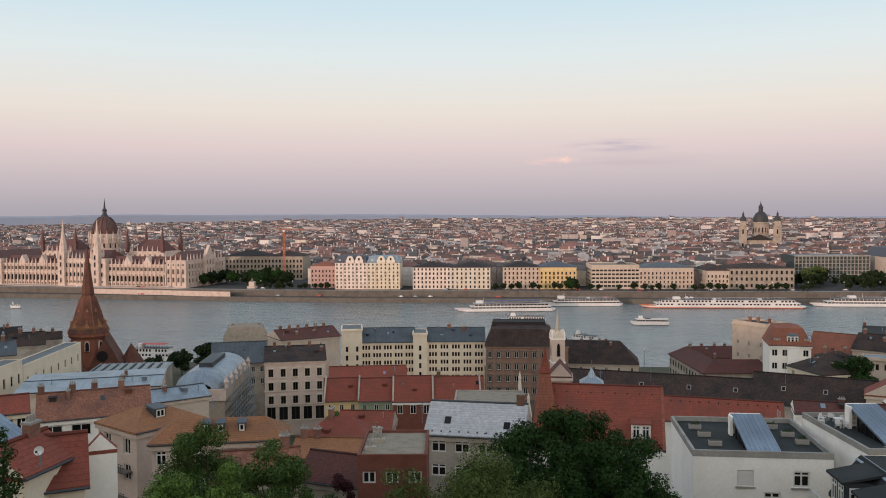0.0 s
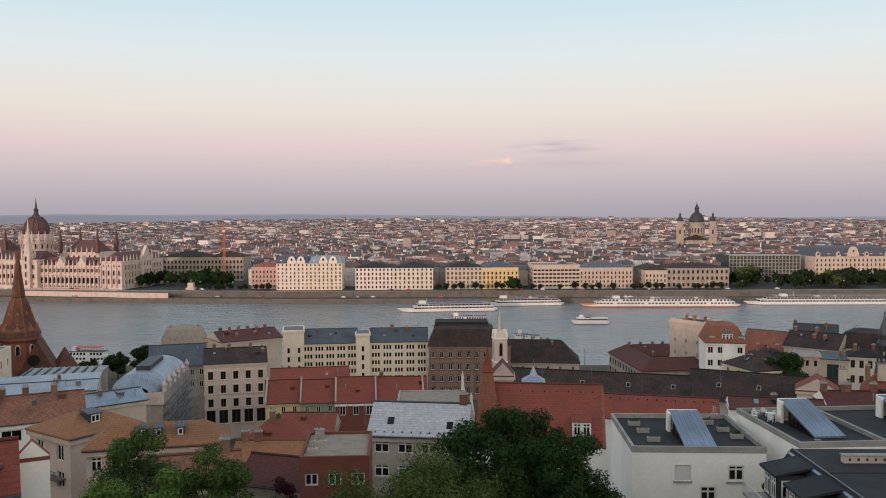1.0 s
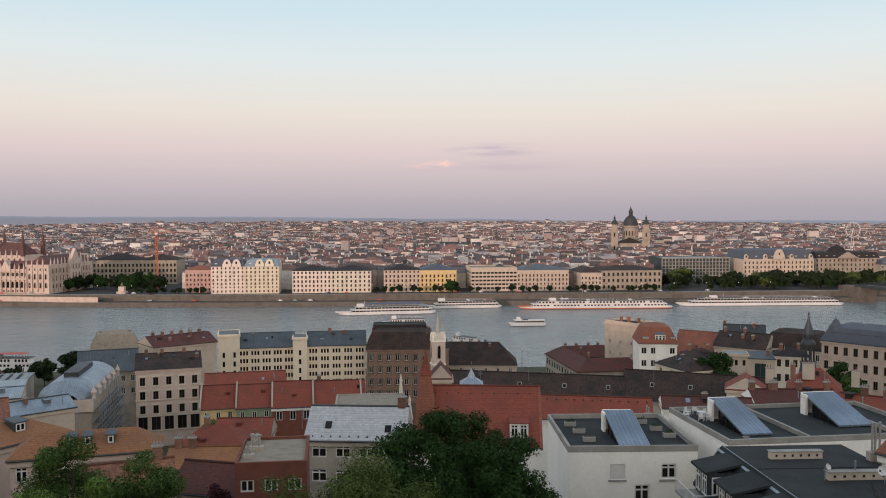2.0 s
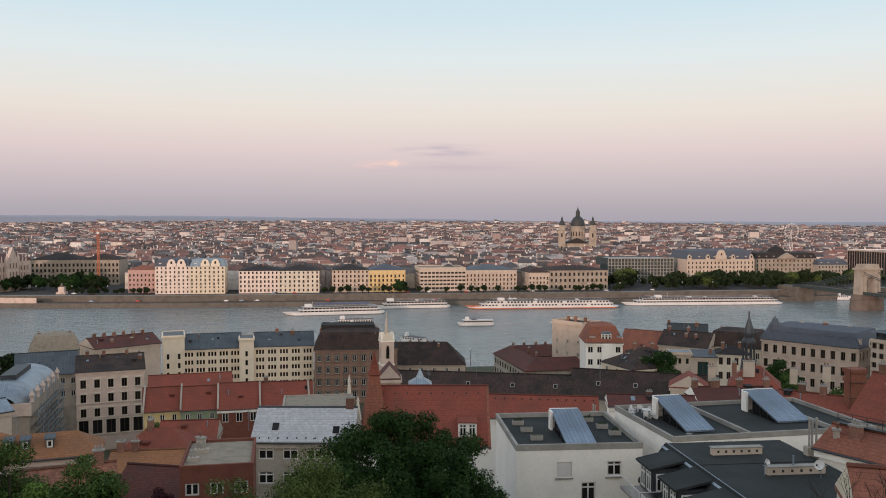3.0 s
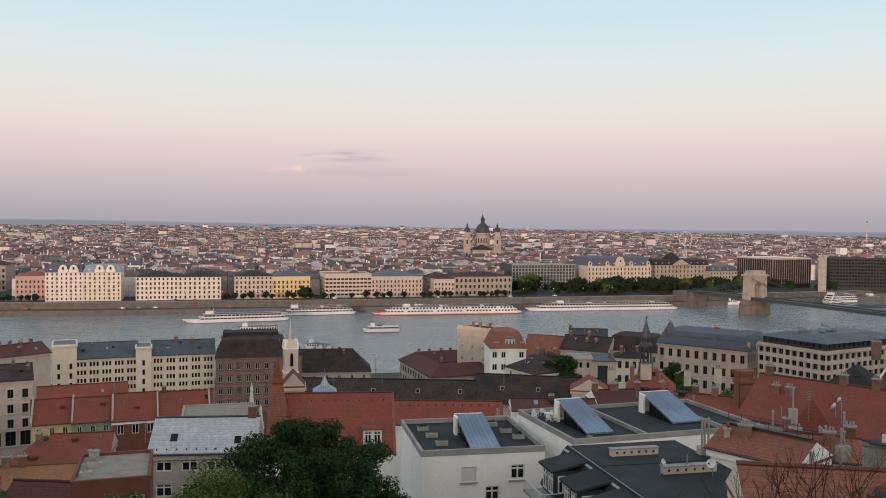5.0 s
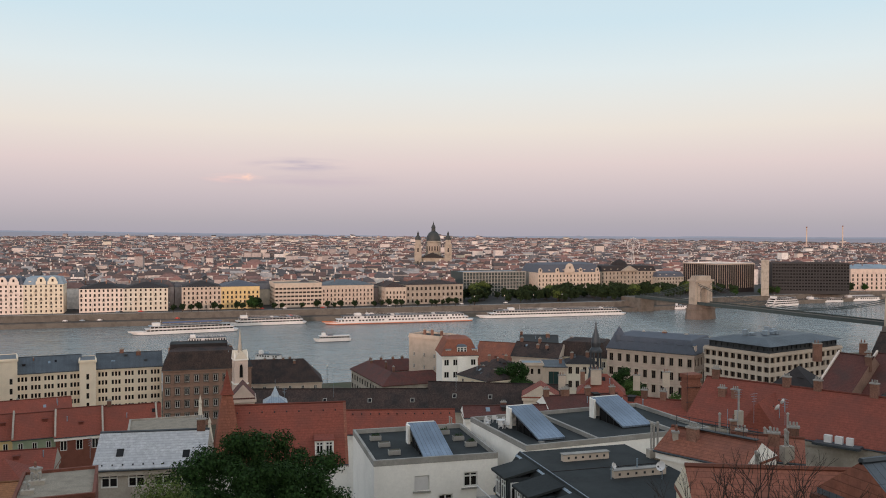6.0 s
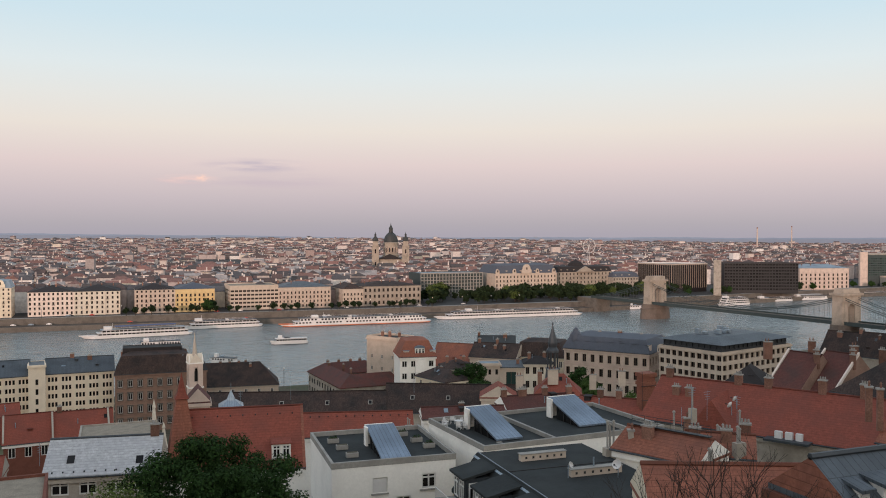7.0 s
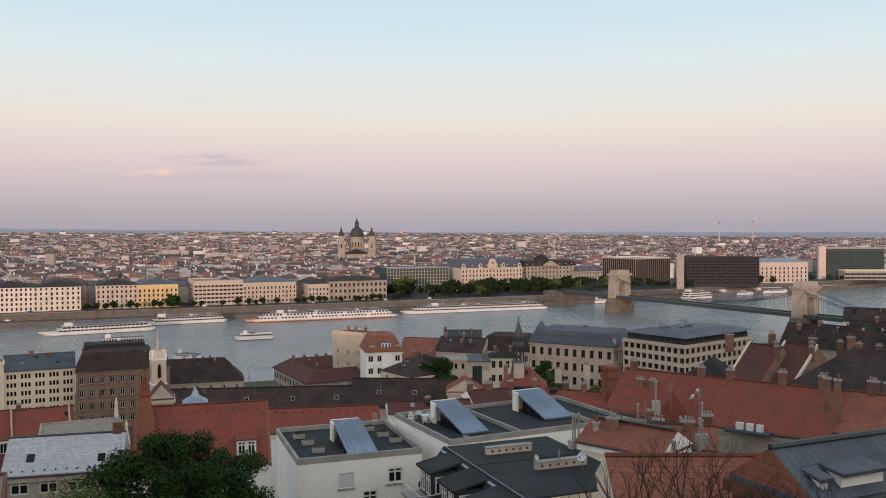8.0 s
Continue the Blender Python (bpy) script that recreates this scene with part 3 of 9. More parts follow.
def surround_mesh(w, h, m):
    """Sill, lintel and jambs round one window, proud of the wall."""
    k = (round(w, 2), round(h, 2), m)
    if k not in SURROUNDS:
        bm = bmesh.new()
        box(bm, -w / 2 - 0.32, w / 2 + 0.32, -0.3, -0.002, h / 2 + 0.12, h / 2 + 0.42)
        box(bm, -w / 2 - 0.26, w / 2 + 0.26, -0.25, -0.002, -h / 2 - 0.28, -h / 2 - 0.04)
        for a in (-1, 1):
            box(bm, a * (w / 2 + 0.13) - 0.1, a * (w / 2 + 0.13) + 0.1, -0.12, -0.002, -h / 2 - 0.04, h / 2 + 0.12)
        me = bpy.data.meshes.new("window_surround")
        bmesh.ops.recalc_face_normals(bm, faces=bm.faces)
        bm.to_mesh(me)
        bm.free()
        me.materials.append(MATS[m])
        SURROUNDS[k] = me
    return SURROUNDS[k]


def house(name, label, category, x, y, rot, w, d, zb, ze, roof="gable", rh=4.0, wall="plaster_cream", cover="tile_red", front=None, right=None, left=None,
          frame_m="frame_white", glass="glass", chimneys=(), cornice=0.3, over=0.4, fine=False, deep=0.25, floors=(), parapet=0.9, trim=None, group="", inset=0.0, roof_label="", surround=None):
    """A house from its front left corner: the front faces -y of its own axes."""
    h = ze - zb
    t = thing(name, pose(x, y, zb, 0, 0, rot), label, category, group)
    bm = bmesh.new()
    sides = (("f", (0, 0, 0), (1, 0, 0), w, front), ("r", (w, 0, 0), (0, 1, 0), d, right), ("b", (w, d, 0), (-1, 0, 0), w, None), ("l", (0, d, 0), (0, -1, 0), d, left))
    panes = []
    for key, o, ux, length, spec in sides:
        holes = []
        if spec:
            for s in (spec if isinstance(spec, list) else [spec]):
                z0 = s[4] if s[4] >= 0 else h + s[4] - s[3] - (s[1] - 1) * s[5]
                one = rows_of(s[0], s[1], length, s[2], s[3], z0, s[5], *(s[6:7] or (None,)))
                for k in range(s[7] if len(s) > 7 else 1):
                    shift = (k - (s[7] - 1) / 2) * s[2] * 1.5 if len(s) > 7 else 0.0
                    shift += s[8] if len(s) > 8 else 0.0
                    holes += [(a + shift, b + shift, c, e) for a, b, c, e in one]
        facade(bm, o, ux, length, 0.0, h, holes, deep, 0, 0)
        u = Vector(ux)
        n = Vector((u.y, -u.x, 0))
        for a, b, c, e in holes:
            if a > 0.01 and b < length - 0.01 and e < h - 0.01:
                p = Vector(o) + u * (a + b) / 2 - n * (deep - 0.03)
                panes.append((p.x, p.y, (c + e) / 2, math.degrees(math.atan2(u.y, u.x)), b - a, e - c))
    if roof == "flat":
        top = [bm.verts.new(p) for p in ((0, 0, h), (w, 0, h), (w, d, h), (0, d, h))]
        f = bm.faces.new(top)
    part("wall", bm, wall, t)
    if cornice:
        bm = bmesh.new()
        box(bm, -cornice, w + cornice, -cornice, d + cornice, h - 0.6, h - 0.05)
        part("cornice", bm, trim or wall, t)
    for fz in floors:
        bm = bmesh.new()
        box(bm, -0.14, w + 0.14, -0.14, d + 0.14, fz - 0.15, fz + 0.15)
        part("string_course", bm, trim or wall, t)
    bm = bmesh.new()
    if roof == "flat":
        frame_ring(bm, -0.03, w + 0.03, -0.03, d + 0.03, 0.28, h + 0.003, h + parapet)
        part("parapet", bm, trim or wall, t)
        bm = bmesh.new()
        box(bm, 0.25, w - 0.25, 0.25, d - 0.25, h + 0.004, h + 0.12)
        slope_uv(bm, bm.faces[:])
        part("roof", bm, cover, t, roof_label)
    else:
        roof_shape(bm, roof, w, d, h, rh, over, 0.25, inset)
        bmesh.ops.remove_doubles(bm, verts=bm.verts, dist=0.001)
        part("roof", bm, [cover, wall], t, roof_label)
        if y < 420 and roof == "gable":
            bm = bmesh.new()
            tube(bm, (-over, d / 2, h + rh + 0.02), (w + over, d / 2, h + rh + 0.02), 0.16, 0.16, 6)
            part("ridge_cap", bm, cover if cover.startswith("tile") else "zinc_dark", t)
        if y < 420 and roof != "gable_y":
            bm = bmesh.new()
            tube(bm, (-over, -over - 0.08, h + 0.1), (w + over, -over - 0.08, h + 0.1), 0.1, 0.1, 6)
            part("gutter", bm, "zinc_dark", t)
    for px, py, pz, r, ww, wh in panes:
        if surround:
            out = Matrix.Rotation(radians(r), 3, "Z") @ Vector((0, 0.03 - deep, 0))
            shared("window_surround", surround_mesh(ww, wh, surround), t, pose(px + out.x, py + out.y, pz, 0, 0, r))
        shared("window", window_mesh(ww, wh, frame_m, glass, fine), t, pose(px, py, pz, 0, 0, r))
    if y > 600 and isinstance(front, tuple) and roof in ("hip", "mansard"):
        front_relief(t, w, d, h, rh, front, wall, cover, roof)
    if 120 < y < 345 and roof in ("gable", "hip", "mansard") and w > 8 and name != "monastery_wing":
        roof_clutter(t, w, d, h, rh, roof, cover, inset or rh * 0.45)
    for u, v, dh in chimneys:
        zc = h
        if roof == "gable":
            zc = h + rh * (1 - abs(v - 0.5) * 2)
        elif roof == "gable_y":
            zc = h + rh * (1 - abs(u - 0.5) * 2)
        elif roof in ("hip", "mansard"):
            zc = h + rh * 0.9
        shared("chimney", CHIMNEY, t, pose(u * w, v * d, zc + dh, 0, 0, 90 if v > 0.6 else 0))
    return t

# ---- ground, river and quays ----
QUAY = [(-5000, 2300), (-1500, 1150), (-900, 905), (-502, 803), (-300, 772), (-128, 751), (0, 747), (200, 737), (440, 738), (640, 760), (908, 792), (1500, 900), (5000, 1500)]
BANK = [(-5000, 1500), (-1500, 720), (-900, 560), (-400, 440), (-100, 400), (150, 395), (500, 405), (900, 430), (1500, 520), (5000, 1100)]


def quay(x):
    return float(np.interp(x, [p[0] for p in QUAY], [p[1] for p in QUAY]))


def bank(x):
    return float(np.interp(x, [p[0] for p in BANK], [p[1] for p in BANK]))


def hillside(x, y):
    """Height of the Buda side: castle hill down to the river street."""
    a = math.hypot(x * 0.55, y)
    return float(np.interp(y if y < 0 else max(y, a * 0.8), [-400, -30, 0, 25, 60, 100, 150, 220, 300, 420], [72, 72, 66, 56, 46, 38, 25, 12, 8, 6.5]))


def plain(dy):
    """Height of the Pest plain behind the quay, which rises slowly to the east."""
    return 9.0 + max(0.0, dy - 900) * 0.0068 + max(0.0, dy - 2400) * 0.011


def build_ground():
    bm = bmesh.new()
    xs = [-4700, -3500, -2500, -1800, -1300, -1000] + list(range(-800, 1200, 40)) + [1300, 1600, 2000, 2600, 3400, 4200, 4700]
    cols = []
    for x in xs:
        yb, yq = bank(x), quay(x)
        col = [(-400, hillside(x, -400)), (-120, hillside(x, -120)), (-30, hillside(x, -30))]
        for k in range(0, 21):
            y = (yb - 2) * k / 20
            col.append((y, hillside(x, y)))
        col += [(yb, 6.0), (yb + 0.5, -3), (yq - 0.5, -3), (yq, 3.6), (yq + 16, 3.8), (yq + 16.4, 8.6), (yq + 60, 9), (yq + 200, 9), (yq + 500, plain(500))]
        for k in range(1, 13):
            y = yq + 500 + (4900 - yq - 500) * k / 12
            col.append((y, plain(y - yq)))
        cols.append([bm.verts.new((x, y, z)) for y, z in col])
    for a, b in zip(cols, cols[1:]):
        for i in range(len(a) - 1):
            f = bm.faces.new((a[i], b[i], b[i + 1], a[i + 1]))
            f.material_index = 1 if 27 <= i <= 27 else (2 if i in (26, 28) else (0 if i < 26 else (1 if i == 29 else 3)))
    ob = ob_from("ground", bm, ["earth", "asphalt", "stone_grey", "asphalt"])
    tagged(ob, "sloping city ground from the castle hill to the far plain", "ground", kind="structure")
    bm = bmesh.new()
    prev = None
    for x in xs:
        row = [bm.verts.new((x, bank(x) + 0.2, 0)), bm.verts.new((x, quay(x) - 0.2, 0))]
        if prev:
            bm.faces.new((prev[0], row[0], row[1], prev[1]))
        prev = row
    tagged(ob_from("water", bm, ["river_water"]), "broad calm grey-blue river reflecting the evening sky", "river", kind="structure")


build_ground()


def strip(name, off0, off1, z0, z1, material, label, x0=-1400, x1=1500, step=40, top=0.0, category="quay"):
    """A long wall or road that follows the quay."""
    bm = bmesh.new()
    prev = None
    x = x0
    while x <= x1:
        y = quay(x)
        r = [bm.verts.new((x, y + off0, z0)), bm.verts.new((x, y + off1, z0)), bm.verts.new((x, y + off1, z1)), bm.verts.new((x, y + off0, z1))]
        if prev:
            for i in range(4):
                bm.faces.new((prev[i], r[i], r[(i + 1) % 4], prev[(i + 1) % 4]))
        prev = r
        x += step
    return tagged(ob_from(name, bm, [material]), label, category, kind="structure")


strip("quay_wall", -0.8, 0.4, -2, 4.1, "stone_grey", "sloping stone river wall of the lower quay")
strip("embankment_wall", 15.6, 16.6, 3.7, 9.3, "stone_grey", "grey stone retaining wall above the lower quay road")
strip("pavement", 17.5, 24, 9.0, 9.14, "concrete", "grey riverside pavement with a kerb", category="pavement")
strip("road", 24.2, 33, 8.95, 9.06, "asphalt", "dark asphalt riverside road", category="road")
strip("tram_track", 8.0, 9.6, 3.75, 3.92, "stone_grey", "tram track bed along the lower quay", category="track")


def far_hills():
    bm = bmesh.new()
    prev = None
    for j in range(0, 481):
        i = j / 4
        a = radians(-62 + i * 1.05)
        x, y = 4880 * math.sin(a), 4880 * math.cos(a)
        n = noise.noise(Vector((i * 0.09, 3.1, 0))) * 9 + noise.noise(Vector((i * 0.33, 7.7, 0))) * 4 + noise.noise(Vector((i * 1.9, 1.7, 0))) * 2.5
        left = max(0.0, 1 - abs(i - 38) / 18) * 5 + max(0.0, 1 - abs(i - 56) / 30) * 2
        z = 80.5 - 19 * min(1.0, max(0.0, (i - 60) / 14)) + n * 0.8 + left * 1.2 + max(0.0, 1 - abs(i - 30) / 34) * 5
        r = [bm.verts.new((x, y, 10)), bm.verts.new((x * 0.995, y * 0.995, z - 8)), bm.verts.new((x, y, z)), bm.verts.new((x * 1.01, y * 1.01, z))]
        if prev:
            for k in range(3):
                bm.faces.new((prev[k], r[k], r[k + 1], prev[k + 1]))
        prev = r
    tagged(ob_from("backdrop", bm, ["hill_haze_glow"]), "low hazy blue-grey hills along the horizon", "hills", kind="structure")


far_hills()


def castle_hill():
    """The castle hill's houses and walls behind the eye, which shade the near slope."""
    bm = bmesh.new()
    rng = random.Random(5)
    x = -700
    while x < 500:
        w = rng.uniform(16, 30)
        z = 81 + rng.uniform(-2, 5)
        box(bm, x, x + w, -40 - rng.uniform(0, 10), -22, 55, z)
        x += w
    tagged(ob_from("castle_wall", bm, ["stone_tan"]), "pale stone castle terrace houses behind the lookout", "wall", kind="structure")
    bm = bmesh.new()
    box(bm, -30, 30, -22, -1.0, 60, 76.4)
    tagged(ob_from("lookout_terrace", bm, ["stone_pale"]), "stone lookout terrace on the castle hill", "terrace", kind="structure")


castle_hill()

# ---- far city ----
def far_city():
    rng = random.Random(11)
    verts, faces, mats = [], [], []

    def add(pts, fs, mi):
        k = len(verts)
        verts.extend(pts)
        for f in fs:
            faces.append([k + i for i in f])
            mats.append(mi)

    def block(cx, cy, w, d, z0, h, rot, kind, rh):
        c, s = math.cos(rot), math.sin(rot)

        def T(x, y, z):
            return (cx + x * c - y * s, cy + x * s + y * c, z)

        a, b = w / 2, d / 2
        z1 = z0 + h
        add([T(-a, -b, z0), T(a, -b, z0), T(a, b, z0), T(-a, b, z0), T(-a, -b, z1), T(a, -b, z1), T(a, b, z1), T(-a, b, z1)],
            [(0, 1, 5, 4), (1, 2, 6, 5), (2, 3, 7, 6), (3, 0, 4, 7), (4, 5, 6, 7)], 0)
        a, b = a + 0.4, b + 0.4
        if kind == 0:
            add([T(-a, -b, z1 + 0.1), T(a, -b, z1 + 0.1), T(a, b, z1 + 0.1), T(-a, b, z1 + 0.1), T(-a, 0, z1 + rh), T(a, 0, z1 + rh)],
                [(0, 1, 5, 4), (2, 3, 4, 5), (1, 2, 5), (3, 0, 4)], 1)
        elif kind == 1:
            k = min(a, b)
            e = max(a - k, 0.1)
            add([T(-a, -b, z1 + 0.1), T(a, -b, z1 + 0.1), T(a, b, z1 + 0.1), T(-a, b, z1 + 0.1), T(-e, 0, z1 + rh), T(e, 0, z1 + rh)],
                [(0, 1, 5, 4), (2, 3, 4, 5), (1, 2, 5), (3, 0, 4)], 1)
        else:
            add([T(-a, -b, z1 + 0.1), T(a, -b, z1 + 0.1), T(a, b, z1 + 0.1), T(-a, b, z1 + 0.1), T(-a, -b, z1 + 0.9), T(a, -b, z1 + 0.9), T(a, b, z1 + 0.9), T(-a, b, z1 + 0.9)],
                [(0, 1, 5, 4), (1, 2, 6, 5), (2, 3, 7, 6), (3, 0, 4, 7), (4, 5, 6, 7)], 1)
        if rng.random() < 0.5:
            k = rng.uniform(-0.6, 0.6) * a
            add([T(k - 0.8, -0.6, z1), T(k + 0.8, -0.6, z1), T(k + 0.8, 0.6, z1), T(k - 0.8, 0.6, z1), T(k - 0.8, -0.6, z1 + rh + 2), T(k + 0.8, -0.6, z1 + rh + 2), T(k + 0.8, 0.6, z1 + rh + 2), T(k - 0.8, 0.6, z1 + rh + 2)],
                [(0, 1, 5, 4), (1, 2, 6, 5), (2, 3, 7, 6), (3, 0, 4, 7), (4, 5, 6, 7)], 0)

    dist = 62.0
    while dist < 4050:
        step = 19 + dist * 0.009
        x = -2600.0
        row_rot = radians(-8 + 8 * noise.noise(Vector((dist * 0.002, 0, 0))))
        while x < 4600:
            w = rng.uniform(9, 21) * (1 + dist * 0.00025)
            x += w + (rng.uniform(5, 14) if rng.random() < 0.25 else rng.uniform(0, 1))
            y = quay(x) + dist + rng.uniform(-5, 5)
            if y > 4750 or abs(math.atan2(x, y)) > radians(62):
                continue
            if -640 < x < -215 and dist < 150:
                continue
            if -300 < x < -175 and dist < 205:
                continue
            if 290 < x < 1100 and dist < 175:
                continue
            if 400 < x < 510 and 1340 < y < 1480:
                continue
            if -180 < x < 290 and dist < 80:
                continue
            if noise.noise(Vector((x * 0.0022, y * 0.0022, 4.0))) > 0.42 and dist > 300:
                continue
            z0 = plain(dist) - 0.5
            h = rng.uniform(13, 22) if dist < 1500 else rng.uniform(8, 16)
            if rng.random() < 0.012 and dist > 500:
                h += rng.uniform(5, 16)
            kind = rng.choice((0, 0, 0, 1, 1, 2))
            rot = row_rot + (math.pi / 2 if rng.random() < 0.3 else 0) + rng.uniform(-0.08, 0.08)
            block(x - w / 2, y, w, rng.uniform(10, 15) * (1 + dist * 0.0002), z0, h, rot, kind, rng.uniform(2.5, 5.5))
        dist += step
    me = bpy.data.meshes.new("far_city_houses")
    me.from_pydata(verts, [], faces)
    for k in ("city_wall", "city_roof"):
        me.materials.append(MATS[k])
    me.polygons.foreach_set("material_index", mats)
    ob = new("far_city_houses", me)
    tagged(ob, "dense far city of pinkish houses with red-brown roofs", "houses", kind="stuff")


far_city()


# ---- leaves and trees ----
def leaf_cloud(bm, blobs, count, size, seed, squash=0.85):
    """Many small bent leaf clumps over and inside a set of blobs (x, y, z, r)."""
    rng = random.Random(seed)
    total = sum(b[3] ** 2 for b in blobs)
    for bx, by, bz, r in blobs:
        for _ in range(int(count * r * r / total)):
            v = Vector((rng.gauss(0, 1), rng.gauss(0, 1), rng.gauss(0, 1))).normalized()
            lump = 1 + 0.22 * noise.noise(Vector((bx, by, bz)) + v * 2.3) + 0.12 * noise.noise(v * 6.1 + Vector((bz, bx, by)))
            k = r * lump * (rng.random() ** 0.3) * (rng.uniform(1.0, 1.35) if rng.random() < 0.22 else 1.0)
            p = Vector((bx, by, bz)) + Vector((v.x * k, v.y * k, v.z * k * squash))
            n = (v + Vector((rng.uniform(-0.8, 0.8), rng.uniform(-0.8, 0.8), rng.uniform(-0.3, 0.9)))).normalized()
            q = n.to_track_quat("Z", "Y").to_matrix() @ Matrix.Rotation(rng.uniform(0, 6.28), 3, "Z")
            s = size * rng.uniform(0.6, 1.35)
            a = bm.verts.new(p + q @ Vector((-s, 0, 0)))
            b = bm.verts.new(p + q @ Vector((0, -s * 0.55, s * 0.22)))
            c = bm.verts.new(p + q @ Vector((s, 0, 0)))
            d = bm.verts.new(p + q @ Vector((0, s * 0.55, s * 0.22)))
            bm.faces.new((a, b, c))
            bm.faces.new((a, c, d))


def crown_blobs(rng, w, h, n):
    """Clumps spread through an egg-shaped crown, smaller towards its outside."""
    out = [(0, 0, h * 0.5, min(w, h) * 0.27)]
    size = 1.0 / (n ** 0.38)
    while len(out) < n:
        v = Vector((rng.uniform(-1, 1), rng.uniform(-1, 1), rng.uniform(-1, 1)))
        if v.length > 1 or v.length < 0.35:
            continue
        wide = 1.0 - 0.25 * max(0.0, v.z)
        r = rng.uniform(0.75, 1.25) * size * min(w, h) * 0.52
        out.append((v.x * (w / 2 - r * 0.7) * wide, v.y * (w / 2 - r * 0.7) * wide, h * 0.5 + v.z * (h / 2 - r * 0.6), r))
    return out


def tree(name, x, y, zb, height, width, leaf, label, count=5000, size=0.3, seed=1, trunk=0.28, blobs=14, category="tree", group=""):
    t = thing(name, pose(x, y, zb), label, category, group)
    rng = random.Random(seed)
    crown_h = height * 0.8
    z0 = height - crown_h
    bl = [(a, b, c + z0, r) for a, b, c, r in crown_blobs(rng, width, crown_h, blobs)]
    bm = bmesh.new()
    tube(bm, (0, 0, -0.5), (0.1, 0.05, z0 + crown_h * 0.25), trunk, trunk * 0.7, 9)
    tube(bm, (0.1, 0.05, z0 + crown_h * 0.25), (0.2, -0.1, z0 + crown_h * 0.75), trunk * 0.7, trunk * 0.25, 7)
    for a, b, c, r in bl[:8]:
        k = rng.uniform(0.1, 0.4)
        tube(bm, (0.1, 0, z0 + crown_h * k * 0.6), (a * 0.85, b * 0.85, c), trunk * 0.4, trunk * 0.1, 6)
    part("trunk", bm, "bark", t)
    bm = bmesh.new()
    leaf_cloud(bm, bl, count, size, seed)
    part("crown", bm, leaf, t)
    return t


# ---- parliament ----
def pinnacle_mesh(h, r, key):
    bm = bmesh.new()
    box(bm, -r, r, -r, r, 0, h * 0.4)
    lathe(bm, [(r * 1.5, h * 0.4), (r * 1.3, h * 0.46), (r * 0.35, h * 0.85), (0, h)], 6)
    me = bpy.data.meshes.new("pinnacle")
    bmesh.ops.recalc_face_normals(bm, faces=bm.faces)
    bm.to_mesh(me)
    bm.free()
    me.materials.append(MATS[key])
    return me


def arch_mesh(w, h):
    """An arched opening: dark pane in a stone surround."""
    bm = bmesh.new()
    pts = [(-w / 2, -h / 2), (w / 2, -h / 2), (w / 2, h * 0.2)] + [(w / 2 * math.cos(a), h * 0.2 + h * 0.3 * math.sin(a)) for a in (0.6, 1.2, 1.94, 2.54)] + [(-w / 2, h * 0.2)]
    bm.faces.new([bm.verts.new((x, 0, z)) for x, z in pts]).material_index = 1
    big = [(x * 1.25, z * 1.1 + 0.1) for x, z in pts]
    n = len(pts)
    o = [bm.verts.new((x, -0.5, z)) for x, z in big]
    i = [bm.verts.new((x, -0.5, z)) for x, z in pts]
    d = [bm.verts.new((x, 0.0, z)) for x, z in pts]
    e = [bm.verts.new((x, 0.3, z)) for x, z in big]
    for k in range(n):
        j = (k + 1) % n
        bm.faces.new((o[k], o[j], i[j], i[k]))
        bm.faces.new((i[k], i[j], d[j], d[k]))
        bm.faces.new((o[k], o[j], e[j], e[k]))
    me = bpy.data.meshes.new("arched_window")
    bmesh.ops.recalc_face_normals(bm, faces=bm.faces)
    bm.to_mesh(me)
    bm.free()
    me.materials.append(MATS["stone_pale"])
    me.materials.append(MATS["glass"])
    return me


